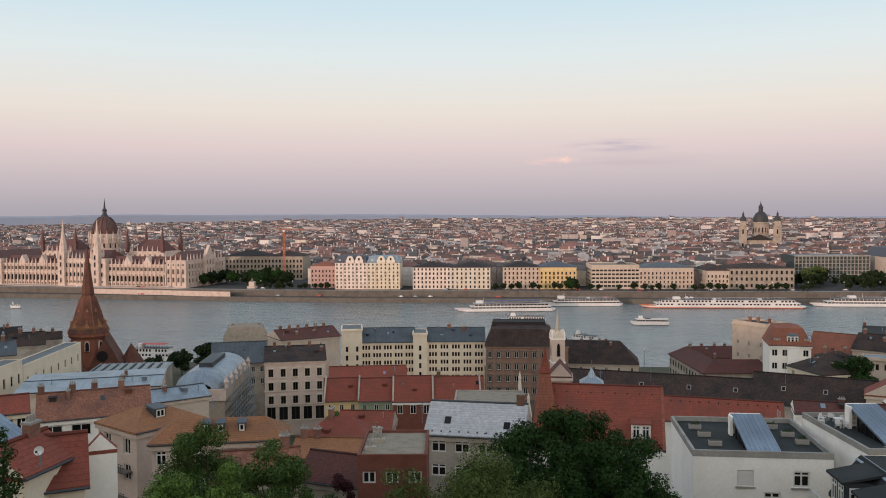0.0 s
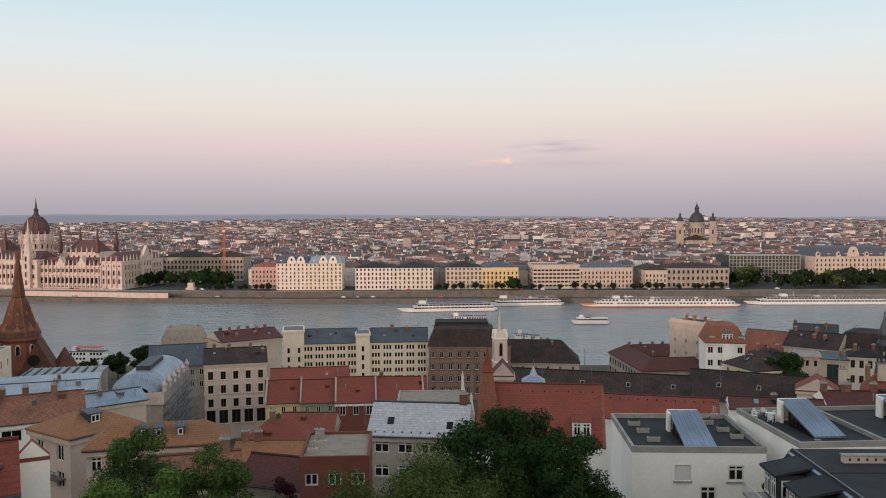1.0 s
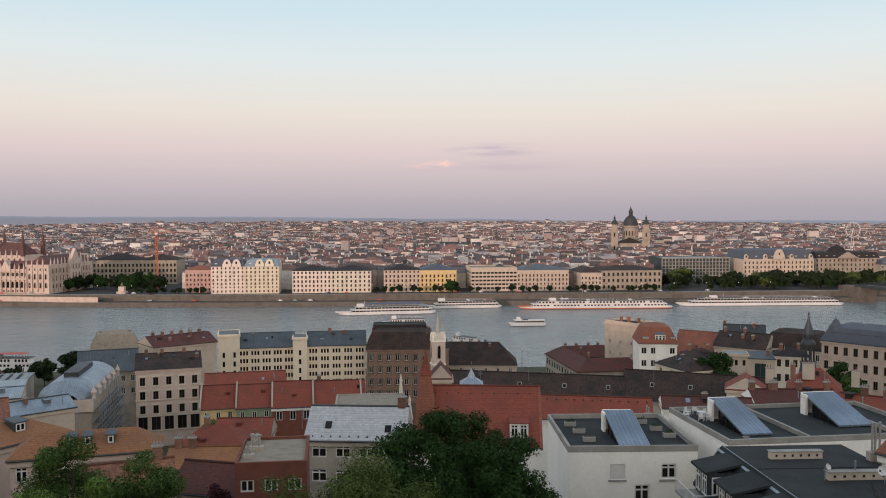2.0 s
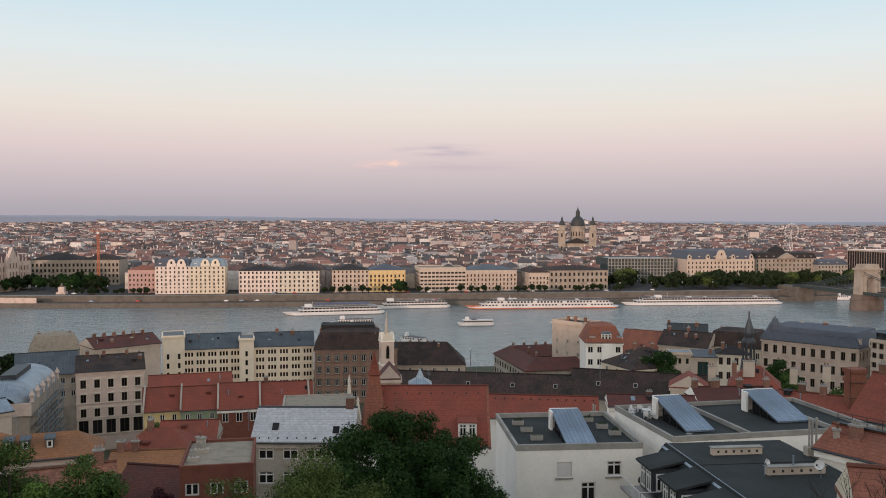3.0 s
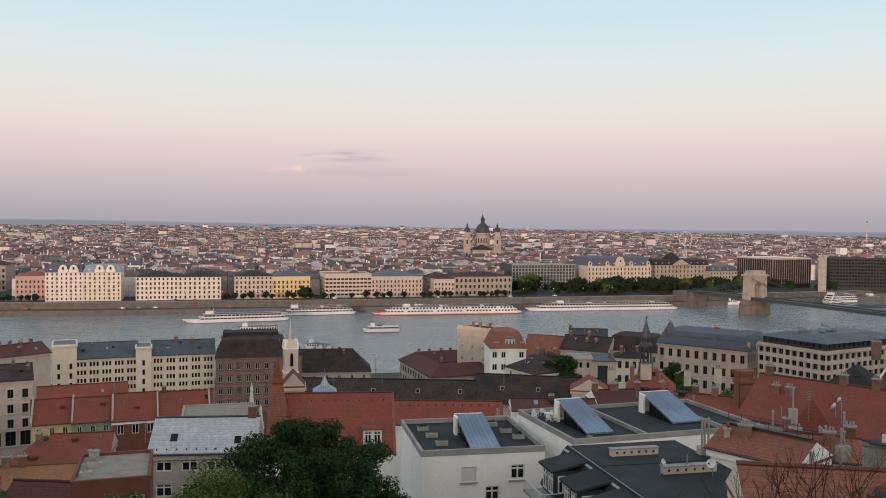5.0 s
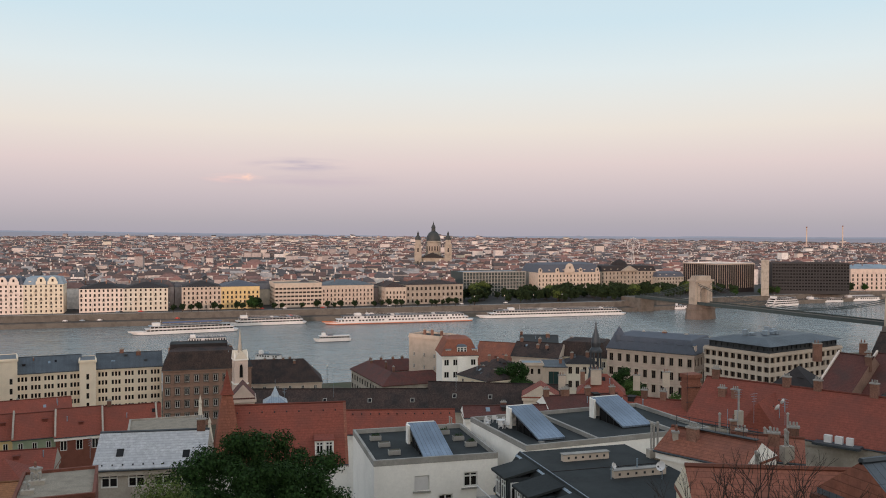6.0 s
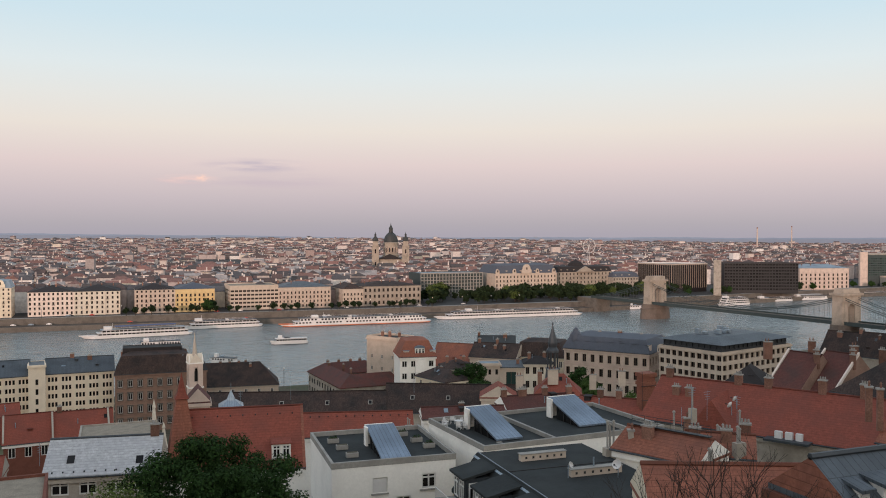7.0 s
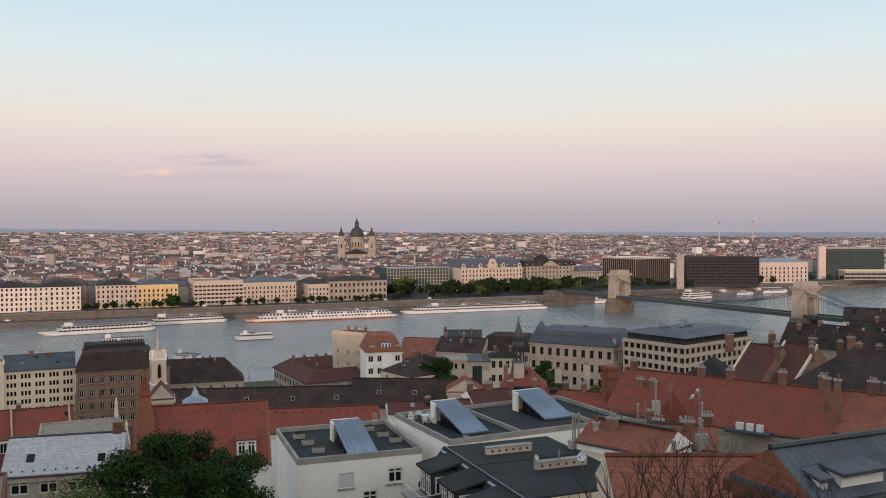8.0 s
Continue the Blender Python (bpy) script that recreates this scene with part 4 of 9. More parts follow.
def parliament():
    t = thing("parliament", pose(-293.3, 803, 9, 0, 0, -13), "pale Gothic parliament with red roofs and a great dark red dome", "palace")
    small = pinnacle_mesh(8, 0.55, "stone_pale")
    tall = pinnacle_mesh(14, 0.8, "stone_pale")
    dark = pinnacle_mesh(27, 1.6, "dome_red")
    bm = bmesh.new()
    box(bm, -0.45, 0.45, -1.3, 0, 0, 12.5)
    box(bm, -0.38, 0.38, -0.9, 0, 12.5, 21.2)
    butt = bpy.data.meshes.new("buttress")
    bmesh.ops.recalc_face_normals(bm, faces=bm.faces)
    bm.to_mesh(butt)
    bm.free()
    butt.materials.append(MATS["stone_pale"])
    arch, arch_s, tall_w = arch_mesh(3.0, 6.0), arch_mesh(2.2, 4.2), arch_mesh(1.6, 5.0)

    def block(name, x0, x1, y0, y1, z0, z1):
        bm = bmesh.new()
        box(bm, x0, x1, y0, y1, z0, z1)
        return part(name, bm, "stone_pale", t)

    def roof(x0, x1, y0, y1, z, rh, along=True, m="dome_red", k=None):
        bm = bmesh.new()
        ym, xm = (y0 + y1) / 2, (x0 + x1) / 2
        base = [(x0, y0, z), (x1, y0, z), (x1, y1, z), (x0, y1, z)]
        if along:
            e = k if k is not None else (y1 - y0) * 0.2
            solid(bm, base + [(x0 + e, ym, z + rh), (x1 - e, ym, z + rh)], [(0, 1, 5, 4), (2, 3, 4, 5), (1, 2, 5), (3, 0, 4), (0, 3, 2, 1)])
        else:
            e = k if k is not None else (x1 - x0) * 0.2
            solid(bm, base + [(xm, y0 + e, z + rh), (xm, y1 - e, z + rh)], [(0, 1, 4), (1, 2, 5, 4), (2, 3, 5), (3, 0, 4, 5), (0, 3, 2, 1)])
        part("roof", bm, m, t)

    # terrace and flights of steps to the lower quay
    bm = bmesh.new()
    box(bm, -250, 2, -14, 0, -5.5, 0.4)
    part("terrace", bm, "stone_pale", t)
    bm = bmesh.new()
    box(bm, -250, 8, -23, -14.01, -5.5, -1.6)
    part("terrace", bm, "stone_pale", t)
    bm = bmesh.new()
    box(bm, -250, 60, -23.4, -23.01, -5.5, -0.6)
    part("balustrade", bm, "stone_pale", t)
    for u in (-62, -190):
        bm = bmesh.new()
        for i in range(8):
            box(bm, u - 15, u + 15, -14.02 - 1.1 * (i + 1), -14.02 - 1.1 * i, -1.59, 0.1 - 0.2 * i)
        part("stairs", bm, "stone_pale", t)
    wings = ((-91, -22), (-220, -146))
    for x0, x1 in wings:
        block("wall", x0, x1, 0, 52, 0, 22.5)
        bm = bmesh.new()
        box(bm, x0, x1, -1.2, 0, 12.8, 13.6)
        part("balustrade", bm, "stone_pale", t)
        roof(x0, x1, 1, 20, 22.5, 7.5, True, "dome_red", 0)
        n = int((x1 - x0) / 4.6)
        for i in range(n):
            u = x0 + (x1 - x0) * (i + 0.5) / n
            shared("arched_window", arch, t, pose(u, -0.1, 8.2))
            shared("window", window_mesh(2.6, 3.6, "stone_pale"), t, pose(u, -0.05, 17.6))
            shared("window", window_mesh(1.8, 2.0, "stone_pale"), t, pose(u, -0.05, 2.2))
            shared("pinnacle", small, t, pose(u - 2.3, -0.5, 20.5))
            shared("buttress", butt, t, pose(u - 2.3, -0.02, 0))
        for z in (1.0, 13.9, 21.6):
            bm = bmesh.new()
            box(bm, x0, x1, -1.0, -0.003, z - 0.25, z + 0.25)
            part("string_course", bm, "stone_pale", t)
        for i in range(int((x1 - x0) / 9)):
            u = x0 + 4.5 + i * 9
            bm = bmesh.new()
            solid(bm, [(u - 1.1, 1.6, 23), (u + 1.1, 1.6, 23), (u, 1.6, 27.5), (u, 7, 27.5), (u - 1.1, 5, 24), (u + 1.1, 5, 24)], [(0, 1, 2), (1, 5, 3, 2), (0, 2, 3, 4)])
            part("roof_dormer", bm, "dome_red", t)
        for i in (1, 2):
            u = x0 + (x1 - x0) * i / 3
            bm = bmesh.new()
            solid(bm, [(u - 4, -0.8, 20), (u + 4, -0.8, 20), (u + 4, 4, 20), (u - 4, 4, 20), (u - 4, -0.8, 24), (u + 4, -0.8, 24), (u, -0.8, 31), (u, 6, 31), (u + 4, 4, 24), (u - 4, 4, 24)],
                  [(0, 1, 5, 6, 4), (5, 8, 7, 6), (4, 6, 7, 9), (1, 2, 8, 5), (3, 0, 4, 9), (2, 3, 9, 7, 8)], uv=False)
            part("gable", bm, "stone_pale", t)
    for x0, x1 in ((-22, 0), (-243, -220)):
        block("wall", x0, x1, -3, 70, 0, 27)
        roof(x0 + 1, x1 - 1, -2, 69, 27, 8, False)
        for i in range(4):
            u = x0 + (x1 - x0) * (i + 0.5) / 4
            shared("arched_window", tall_w, t, pose(u, -3.1, 8))
            shared("arched_window", tall_w, t, pose(u, -3.1, 16))
            shared("pinnacle", small, t, pose(u - 2.7, -3.2, 25))
            shared("buttress", butt, t, pose(u - 2.7, -3.02, 2))
            shared("window", window_mesh(1.5, 2.4, "stone_pale"), t, pose(u, -3.05, 22.5))
    # the south end with its gabled centre
    for i in range(12):
        v = 3 + i * 5.6
        for z, me in ((7, arch_s), (14, tall_w), (21, tall_w)):
            shared("arched_window", me, t, pose(0.1, v, z, 0, 0, 90))
        shared("pinnacle", small, t, pose(0.2, v - 2.8, 25.5))
        shared("buttress", butt, t, pose(0.02, v - 2.8, 2, 0, 0, 90))
    block("end_porch", 0, 3, 27, 45, 0, 27)
    bm = bmesh.new()
    solid(bm, [(0, 27, 27), (3, 27, 27), (3, 45, 27), (0, 45, 27), (0, 36, 41), (3, 36, 41)], [(0, 1, 5, 4), (1, 2, 5), (2, 3, 4, 5), (3, 0, 4), (0, 3, 2, 1)], uv=False)
    part("gable", bm, "stone_pale", t)
    for v in (27, 45):
        shared("pinnacle", tall, t, pose(2.5, v, 24))
    for v in (31, 36, 41):
        for z in (8, 16, 24):
            shared("arched_window", tall_w, t, pose(3.1, v, z, 0, 0, 90))
    # middle block with its two spires
    block("wall", -146, -91, -4, 60, 0, 28)
    roof(-146, -91, -2, 30, 28, 8, True, "dome_red", 3)
    for i in range(11):
        u = -144 + 51 * (i + 0.5) / 11
        shared("arched_window", arch_s, t, pose(u, -4.1, 21))
        shared("arched_window", arch_s, t, pose(u, -4.1, 12))
        shared("window", window_mesh(1.8, 2.2, "stone_pale"), t, pose(u, -4.05, 4.5))
        shared("buttress", butt, t, pose(u - 2.3, -4.02, 3))
        shared("pinnacle", small, t, pose(u - 2.3, -4.2, 27))
    for u in (-142.0, -101.0):
        bm = bmesh.new()
        box(bm, u - 4, u + 4, -7, 1, 0, 34)
        lathe(bm, [(4.2, 34), (3.6, 40), (2.6, 46), (1.2, 56), (0.3, 66), (0, 68)], 8, u, -3)
        part("spire", bm, "stone_pale", t)
        for a in (-1, 1):
            for b in (-7, 1):
                shared("pinnacle", tall, t, pose(u + 3.9 * a, b, 28))
        for z in (6, 14, 22, 29):
            shared("arched_window", tall_w, t, pose(u, -7.1, z))
    # drum and dome
    bm = bmesh.new()
    lathe(bm, [(15, 20), (15, 46), (15.6, 46.2), (15.6, 47.5), (14, 48), (14, 52)], 16, -122, 36)
    part("drum", bm, "stone_pale", t)
    for i in range(16):
        a = 2 * math.pi * i / 16
        x, y = -122 + 15.9 * math.cos(a), 36 + 15.9 * math.sin(a)
        shared("pinnacle", tall, t, pose(x, y, 42, 0, 0, math.degrees(a)))
        b = a + math.pi / 16
        shared("arched_window", tall_w, t, pose(-122 + 14.9 * math.cos(b), 36 + 14.9 * math.sin(b), 40, 0, 0, math.degrees(b) + 90))
        shared("arched_window", tall_w, t, pose(-122 + 14.9 * math.cos(b), 36 + 14.9 * math.sin(b), 33, 0, 0, math.degrees(b) + 90))
    bm = bmesh.new()
    lathe(bm, [(12.3, 51), (12.6, 54), (12.1, 58.5), (10.6, 63), (8.0, 67), (5.0, 69.6), (3.8, 70.2)], 16, -122, 36)
    part("dome", bm, "dome_red", t, "dark red ribbed dome")
    for i in range(16):
        a = 2 * math.pi * i / 16
        bm = bmesh.new()
        pr = [(12.5, 51.5), (12.75, 54), (12.25, 58.5), (10.75, 63), (8.15, 67), (5.2, 69.6)]
        for (r0, z0), (r1, z1) in zip(pr, pr[1:]):
            tube(bm, (-122 + r0 * math.cos(a), 36 + r0 * math.sin(a), z0), (-122 + r1 * math.cos(a), 36 + r1 * math.sin(a), z1), 0.35, 0.35, 4)
        part("rib", bm, "copper_dark", t)
    bm = bmesh.new()
    lathe(bm, [(4.3, 69.8), (3.2, 71.5), (2.2, 73), (2.0, 76), (2.6, 76.6), (1.1, 79), (0.7, 83), (0.25, 88), (0.0, 90.5)], 10, -122, 36)
    part("lantern", bm, "copper_dark", t)
    # chamber halls with corner spires
    for u in (-69, -175):
        block("wall", u - 22, u + 22, 30, 62, 20, 34)
        roof(u - 18, u + 18, 32, 60, 34, 12, True, "dome_red", 6)
        for a in (-1, 1):
            for b in (30, 62):
                shared("spire", dark, t, pose(u + 21 * a, b, 33))
        for i in range(7):
            shared("arched_window", tall_w, t, pose(u - 18 + 6 * i, 29.9, 28.5))
            shared("pinnacle", small, t, pose(u - 21 + 6 * i, 29.8, 32))


parliament()


# ---- basilica ----
def basilica():
    t = thing("basilica", pose(437.5, 1379, 12, 0, 0, -17), "sand-coloured basilica with dark green dome and twin towers", "church")
    bm = bmesh.new()
    box(bm, -26, 26, 4, 85, 0, 24)
    part("nave", bm, "stone_tan", t)
    bm = bmesh.new()
    solid(bm, [(-20, 2, 24), (20, 2, 24), (20, 80, 24), (-20, 80, 24), (0, 2, 33), (0, 80, 33)], [(0, 1, 4), (1, 2, 5, 4), (2, 3, 5), (3, 0, 4, 5), (0, 3, 2, 1)])
    part("roof", bm, "slate_dark", t)
    for u in (-25, 27):
        bm = bmesh.new()
        box(bm, u - 6, u + 6, -2, 10, 0, 46)
        box(bm, u - 6.6, u + 6.6, -2.6, 10.6, 30, 31.5)
        box(bm, u - 6.6, u + 6.6, -2.6, 10.6, 46, 47.5)
        box(bm, u - 4.6, u + 4.6, -0.6, 8.6, 47.5, 55)
        part("bell_tower", bm, "stone_tan", t)
        bm = bmesh.new()
        lathe(bm, [(5.2, 55), (5.0, 57), (3.8, 61), (1.8, 63), (1.6, 66), (1.9, 66.4), (0.6, 68.5), (0, 72)], 8, u, 4)
        part("cupola", bm, "copper_dark", t)
        for z in (16, 38):
            shared("arched_window", arch_mesh(2.4, 8), t, pose(u, -2.1, z))
    bm = bmesh.new()
    lathe(bm, [(14.5, 22), (14.5, 30), (15.4, 30.2), (15.4, 31.4), (12.6, 31.8), (12.6, 50), (13.6, 50.4), (13.6, 52.4), (12.4, 53)], 20, 2, 36)
    part("drum", bm, "stone_tan", t)
    win = arch_mesh(2.2, 9)
    for i in range(16):
        a = 2 * math.pi * (i + 0.5) / 16
        shared("arched_window", win, t, pose(2 + 12.7 * math.cos(a), 36 + 12.7 * math.sin(a), 40, 0, 0, math.degrees(a) + 90))
    bm = bmesh.new()
    lathe(bm, [(12.6, 53), (12.3, 57), (11.0, 62), (8.4, 66.5), (5.0, 69.5), (3.6, 70.2), (3.4, 76), (4.0, 76.4), (3.0, 79), (1.4, 82), (0.5, 85), (0, 89)], 20, 2, 36)
    part("dome", bm, "copper_dark", t, "dark green copper dome with lantern")


basilica()


# ---- chain bridge ----
def chain_bridge():
    t = thing("chain_bridge", pose(488, 456, 0, 0, 0, math.degrees(math.atan2(202, -20)) - 90), "stone suspension bridge with arched towers and iron chains", "bridge")
    span, dz = 203.0, 15.0
    bm = bmesh.new()
    box(bm, -7.5, 7.5, -75, span + 88, dz - 1.4, dz)
    part("deck", bm, "stone_grey", t)
    for s in (-1, 1):
        bm = bmesh.new()
        box(bm, s * 7.6 - 0.15, s * 7.6 + 0.15, -75, span + 88, dz - 1.6, dz + 1.1)
        part("railing", bm, "iron_green", t)
    for v in (0.0, span):
        bm = bmesh.new()
        lathe(bm, [(12.6, -3), (12.2, 3), (11.6, 8.5), (12.0, 8.8), (12.0, 9.8), (11.0, 10.2), (10.6, 13.6)], 16, 0, v, 0, 0, 1.3, 0.8)
        part("pier", bm, "stone_pier", t)
        bm = bmesh.new()
        for s in (-1, 1):
            box(bm, s * 6.9 - 3.4, s * 6.9 + 3.4, v - 4.2, v + 4.2, 13.0, 30, 0, 0.3)
        n = 10
        for i in range(n):
            a0, a1 = math.pi * i / n, math.pi * (i + 1) / n
            q = [(3.7 * math.cos(a0), 25 + 3.7 * math.sin(a0)), (3.7 * math.cos(a1), 25 + 3.7 * math.sin(a1))]
            solid(bm, [(q[0][0], v - 4.2, q[0][1]), (q[1][0], v - 4.2, q[1][1]), (q[1][0], v - 4.2, 31), (q[0][0], v - 4.2, 31),
                       (q[0][0], v + 4.2, q[0][1]), (q[1][0], v + 4.2, q[1][1]), (q[1][0], v + 4.2, 31), (q[0][0], v + 4.2, 31)],
                  [(0, 1, 2, 3), (4, 7, 6, 5), (0, 4, 5, 1), (3, 2, 6, 7)], uv=False)
        box(bm, -9.4, 9.4, v - 4.5, v + 4.5, 30, 34.5)
        box(bm, -10.8, 10.8, v - 5.9, v + 5.9, 34.5, 36.2)
        box(bm, -9.0, 9.0, v - 4.2, v + 4.2, 36.2, 39.6, 0, 0.8)
        part("tower", bm, "stone_tan", t)
    for s in (-1, 1):
        for lift in (0.0, 1.3):
            bm = bmesh.new()
            pts = [(-72, dz + 1 + lift)]
            for i in range(6, -1, -1):
                k = i / 6
                pts.append((-72 * k, 33 + lift - (33 - dz - 1) * (1 - (1 - k) ** 1.4)))
            for i in range(1, 25):
                k = i / 24
                pts.append((span * k, 33 + lift - (33 - dz - 2.5) * (1 - (2 * k - 1) ** 2)))
            for i in range(1, 7):
                k = i / 6
                pts.append((span + 80 * k, 33 + lift - (33 - dz - 1) * (1 - (1 - k) ** 1.4)))
            for (a, za), (b, zb) in zip(pts[1:], pts[2:]):
                tube(bm, (s * 7.0, a, za), (s * 7.0, b, zb), 0.24, 0.24, 5)
            part("chain", bm, "iron_green", t)
        rod = bmesh.new()
        for i in range(1, 48):
            k = i / 48
            z = 33 - (33 - dz - 2.5) * (1 - (2 * k - 1) ** 2)
            tube(rod, (s * 7.0, span * k, dz), (s * 7.0, span * k, z), 0.1, 0.1, 4)
        for side, length in ((-1, 72), (1, 80)):
            for i in range(1, 18):
                k = i / 18
                z = 33 - (33 - dz - 1) * (1 - (1 - k) ** 1.4)
                v = -length * k if side < 0 else span + length * k
                tube(rod, (s * 7.0, v, dz), (s * 7.0, v, max(z, dz + 0.5)), 0.1, 0.1, 4)
        tagged(part("hanger_rod", rod, "iron_green", t), kind="stuff")
    bm = bmesh.new()
    box(bm, -8.5, 8.5, span + 78, span + 110, -2, dz - 1.5)
    part("abutment", bm, "stone_grey", t)
    bm = bmesh.new()
    box(bm, -12, 12, -100, -68, -2, dz - 1.5)
    part("abutment", bm, "stone_pier", t)


chain_bridge()


# ---- boats ----
def river_ship(x0, y0, x1, y1, label, hull="paint_white", band=None, decks=2, top="zinc_dark", h=2.6, width=11.0, name="river_ship", awning=None, group="", glazed=False):
    """A passenger ship from bow to stern: hull, decks with window rows, sun deck."""
    L = math.hypot(x1 - x0, y1 - y0)
    rot = math.degrees(math.atan2(y1 - y0, x1 - x0))
    t = thing(name, pose((x0 + x1) / 2, (y0 + y1) / 2, 0, 0, 0, rot), label, "ship", group)
    b = width / 2
    bow = min(9.0, L * 0.12)

    def hull_pts(z, grow):
        return [(-L / 2 + bow * 0.35 - grow, 0, z), (-L / 2 + bow, -b * 0.85, z), (-L / 2 + bow * 1.6, -b, z), (L / 2 - 2, -b, z), (L / 2 + grow * 0.5, -b * 0.7, z),
                (L / 2 + grow * 0.5, b * 0.7, z), (L / 2 - 2, b, z), (-L / 2 + bow * 1.6, b, z), (-L / 2 + bow, b * 0.85, z)]

    def ring(bm, a, c, mi=0):
        va, vc = [bm.verts.new(p) for p in a], [bm.verts.new(p) for p in c]
        n = len(va)
        for i in range(n):
            bm.faces.new((va[i], va[(i + 1) % n], vc[(i + 1) % n], vc[i])).material_index = mi
        bm.faces.new(vc).material_index = mi

    bm = bmesh.new()
    ring(bm, hull_pts(-0.5, 0), hull_pts(0.25, bow * 0.08))
    part("boot_line", bm, "iron_black", t, "dark waterline band")
    bm = bmesh.new()
    ring(bm, hull_pts(0.26, bow * 0.08), hull_pts(1.0, bow * 0.2))
    part("hull", bm, band or hull, t)
    bm = bmesh.new()
    ring(bm, hull_pts(1.003, bow * 0.2), hull_pts(1.9, bow * 0.36))
    part("upper_hull", bm, hull, t)
    bm = bmesh.new()
    solid(bm, [(-L / 2 - bow * 0.1, 0, 1.9), (-L / 2 + bow, -b * 0.86, 1.9), (-L / 2 + bow * 1.6, -b, 1.9), (-L / 2 + bow * 1.6, b, 1.9), (-L / 2 + bow, b * 0.86, 1.9),
               (-L / 2 - bow * 0.2, 0, 2.9), (-L / 2 + bow, -b * 0.88, 2.4), (-L / 2 + bow, b * 0.88, 2.4)], [(0, 1, 6, 5), (1, 2, 6), (5, 7, 4, 0), (4, 7, 3)], uv=False)
    part("bow_bulwark", bm, band if band else hull, t)
    z = 1.9
    u0, u1 = -L / 2 + bow * 1.3, L / 2 - L * 0.03
    for k in range(decks):
        bm = bmesh.new()
        n = max(4, int((u1 - u0) / (2.9 if L > 40 else 1.8)))
        step = (u1 - u0) / n
        lo, hi = (0.34, 0.8) if k == 0 else (0.28, 0.84)
        pad = 0.06 if glazed else 0.2
        holes = [(step * (i + pad), step * (i + 1 - pad), z + h * lo, z + h * hi) for i in range(n) if glazed or i % 9 != 5]
        facade(bm, (u0, -b * 0.94, 0), (1, 0, 0), u1 - u0, z, z + h, holes, 0.15, 0, 1)
        facade(bm, (u1, -b * 0.94, 0), (0, 1, 0), b * 1.88, z, z + h, [], 0.15)
        facade(bm, (u1, b * 0.94, 0), (-1, 0, 0), u1 - u0, z, z + h, [], 0.15)
        facade(bm, (u0, b * 0.94, 0), (0, -1, 0), b * 1.88, z, z + h, [(b * 0.2, b * 1.6, z + h * 0.3, z + h * 0.85)], 0.15, 0, 1)
        part("deck_house", bm, ["paint_white", "glass"], t)
        z += h
        bm = bmesh.new()
        box(bm, u0 - 0.8, u1 + 0.6, -b, b, z + 0.004, z + 0.16)
        part("deck", bm, "paint_white" if k < decks - 1 else top, t)
        z += 0.16
        u0 += L * 0.035
        u1 -= L * 0.03
    bm = bmesh.new()
    box(bm, -L * 0.3, -L * 0.3 + min(6, L * 0.12), -b * 0.5, b * 0.5, z, z + 2.1, 0, 0.25)
    part("wheelhouse", bm, ["paint_white"], t)
    if awning:
        bm = bmesh.new()
        a0, a1 = -L * 0.2, L * 0.36
        solid(bm, [(a0, -b * 0.9, z + 2.0), (a1, -b * 0.9, z + 2.0), (a1, b * 0.9, z + 2.0), (a0, b * 0.9, z + 2.0), (a0, 0, z + 2.35), (a1, 0, z + 2.35)],
              [(0, 1, 5, 4), (2, 3, 4, 5), (1, 2, 5), (3, 0, 4), (0, 3, 2, 1)])
        part("awning", bm, awning, t)
        for k in range(9):
            a = a0 + (a1 - a0) * k / 8
            for q in (-0.85, 0.85):
                bm = bmesh.new()
                tube(bm, (a, q * b, z), (a, q * b, z + 2.0), 0.05, 0.05, 4)
                part("awning_post", bm, "paint_white", t)
    else:
        rng = random.Random(int(L * 10))
        for k in range(int(L / 16)):
            a = rng.uniform(u0 + 2, u1 - 4)
            bm = bmesh.new()
            box(bm, a, a + rng.uniform(1.5, 4), -b * 0.5, b * 0.4, z, z + rng.uniform(0.4, 1.0), 0, 0.05)
            part("deck_locker", bm, rng.choice(("paint_white", "zinc_dark", "zinc_flat")), t)
    if L > 30:
        bm = bmesh.new()
        for s in (-1, 1):
            tube(bm, (u0, s * b * 0.96, z + 1.05), (u1, s * b * 0.96, z + 1.05), 0.05, 0.05, 4)
            k = u0
            while k < u1:
                tube(bm, (k, s * b * 0.96, z), (k, s * b * 0.96, z + 1.05), 0.04, 0.04, 4)
                k += 3.0
        part("railing", bm, "paint_white", t)
        bm = bmesh.new()
        tube(bm, (-L * 0.22, 0, z), (-L * 0.22, 0, z + 4.5), 0.15, 0.08, 5)
        part("mast", bm, "paint_white", t)
    return t


river_ship(-26, 681, 53, 689, "white excursion ship with blue awnings and long window decks", decks=2, awning="paint_blue", h=2.2, top="zinc_flat", width=11, glazed=True)
river_ship(46, 724, 114, 727, "slim white river ship moored at the quay", decks=2, h=2.1, glazed=True)
river_ship(128, 711, 260, 706, "long white cruise ship with an orange hull band", band="paint_orange", decks=2, h=2.45)
river_ship(273, 723, 421, 716, "long white cruise ship with dark glass front", decks=2, h=2.35, glazed=True)
river_ship(101, 599, 127, 598, "small white sightseeing boat with a glazed cabin", decks=1, h=2.3, width=5, name="sightseeing_boat", glazed=True, top="paint_white")
river_ship(611, 744, 657, 752, "white hotel ship with dark window rows", decks=3, h=2.1, glazed=True)
river_ship(683, 775, 738, 772, "moored white restaurant boat", decks=1, h=2.5, glazed=True)
river_ship(742, 780, 796, 776, "white paddle restaurant boat with awning", decks=1, h=2.5, awning="paint_white")
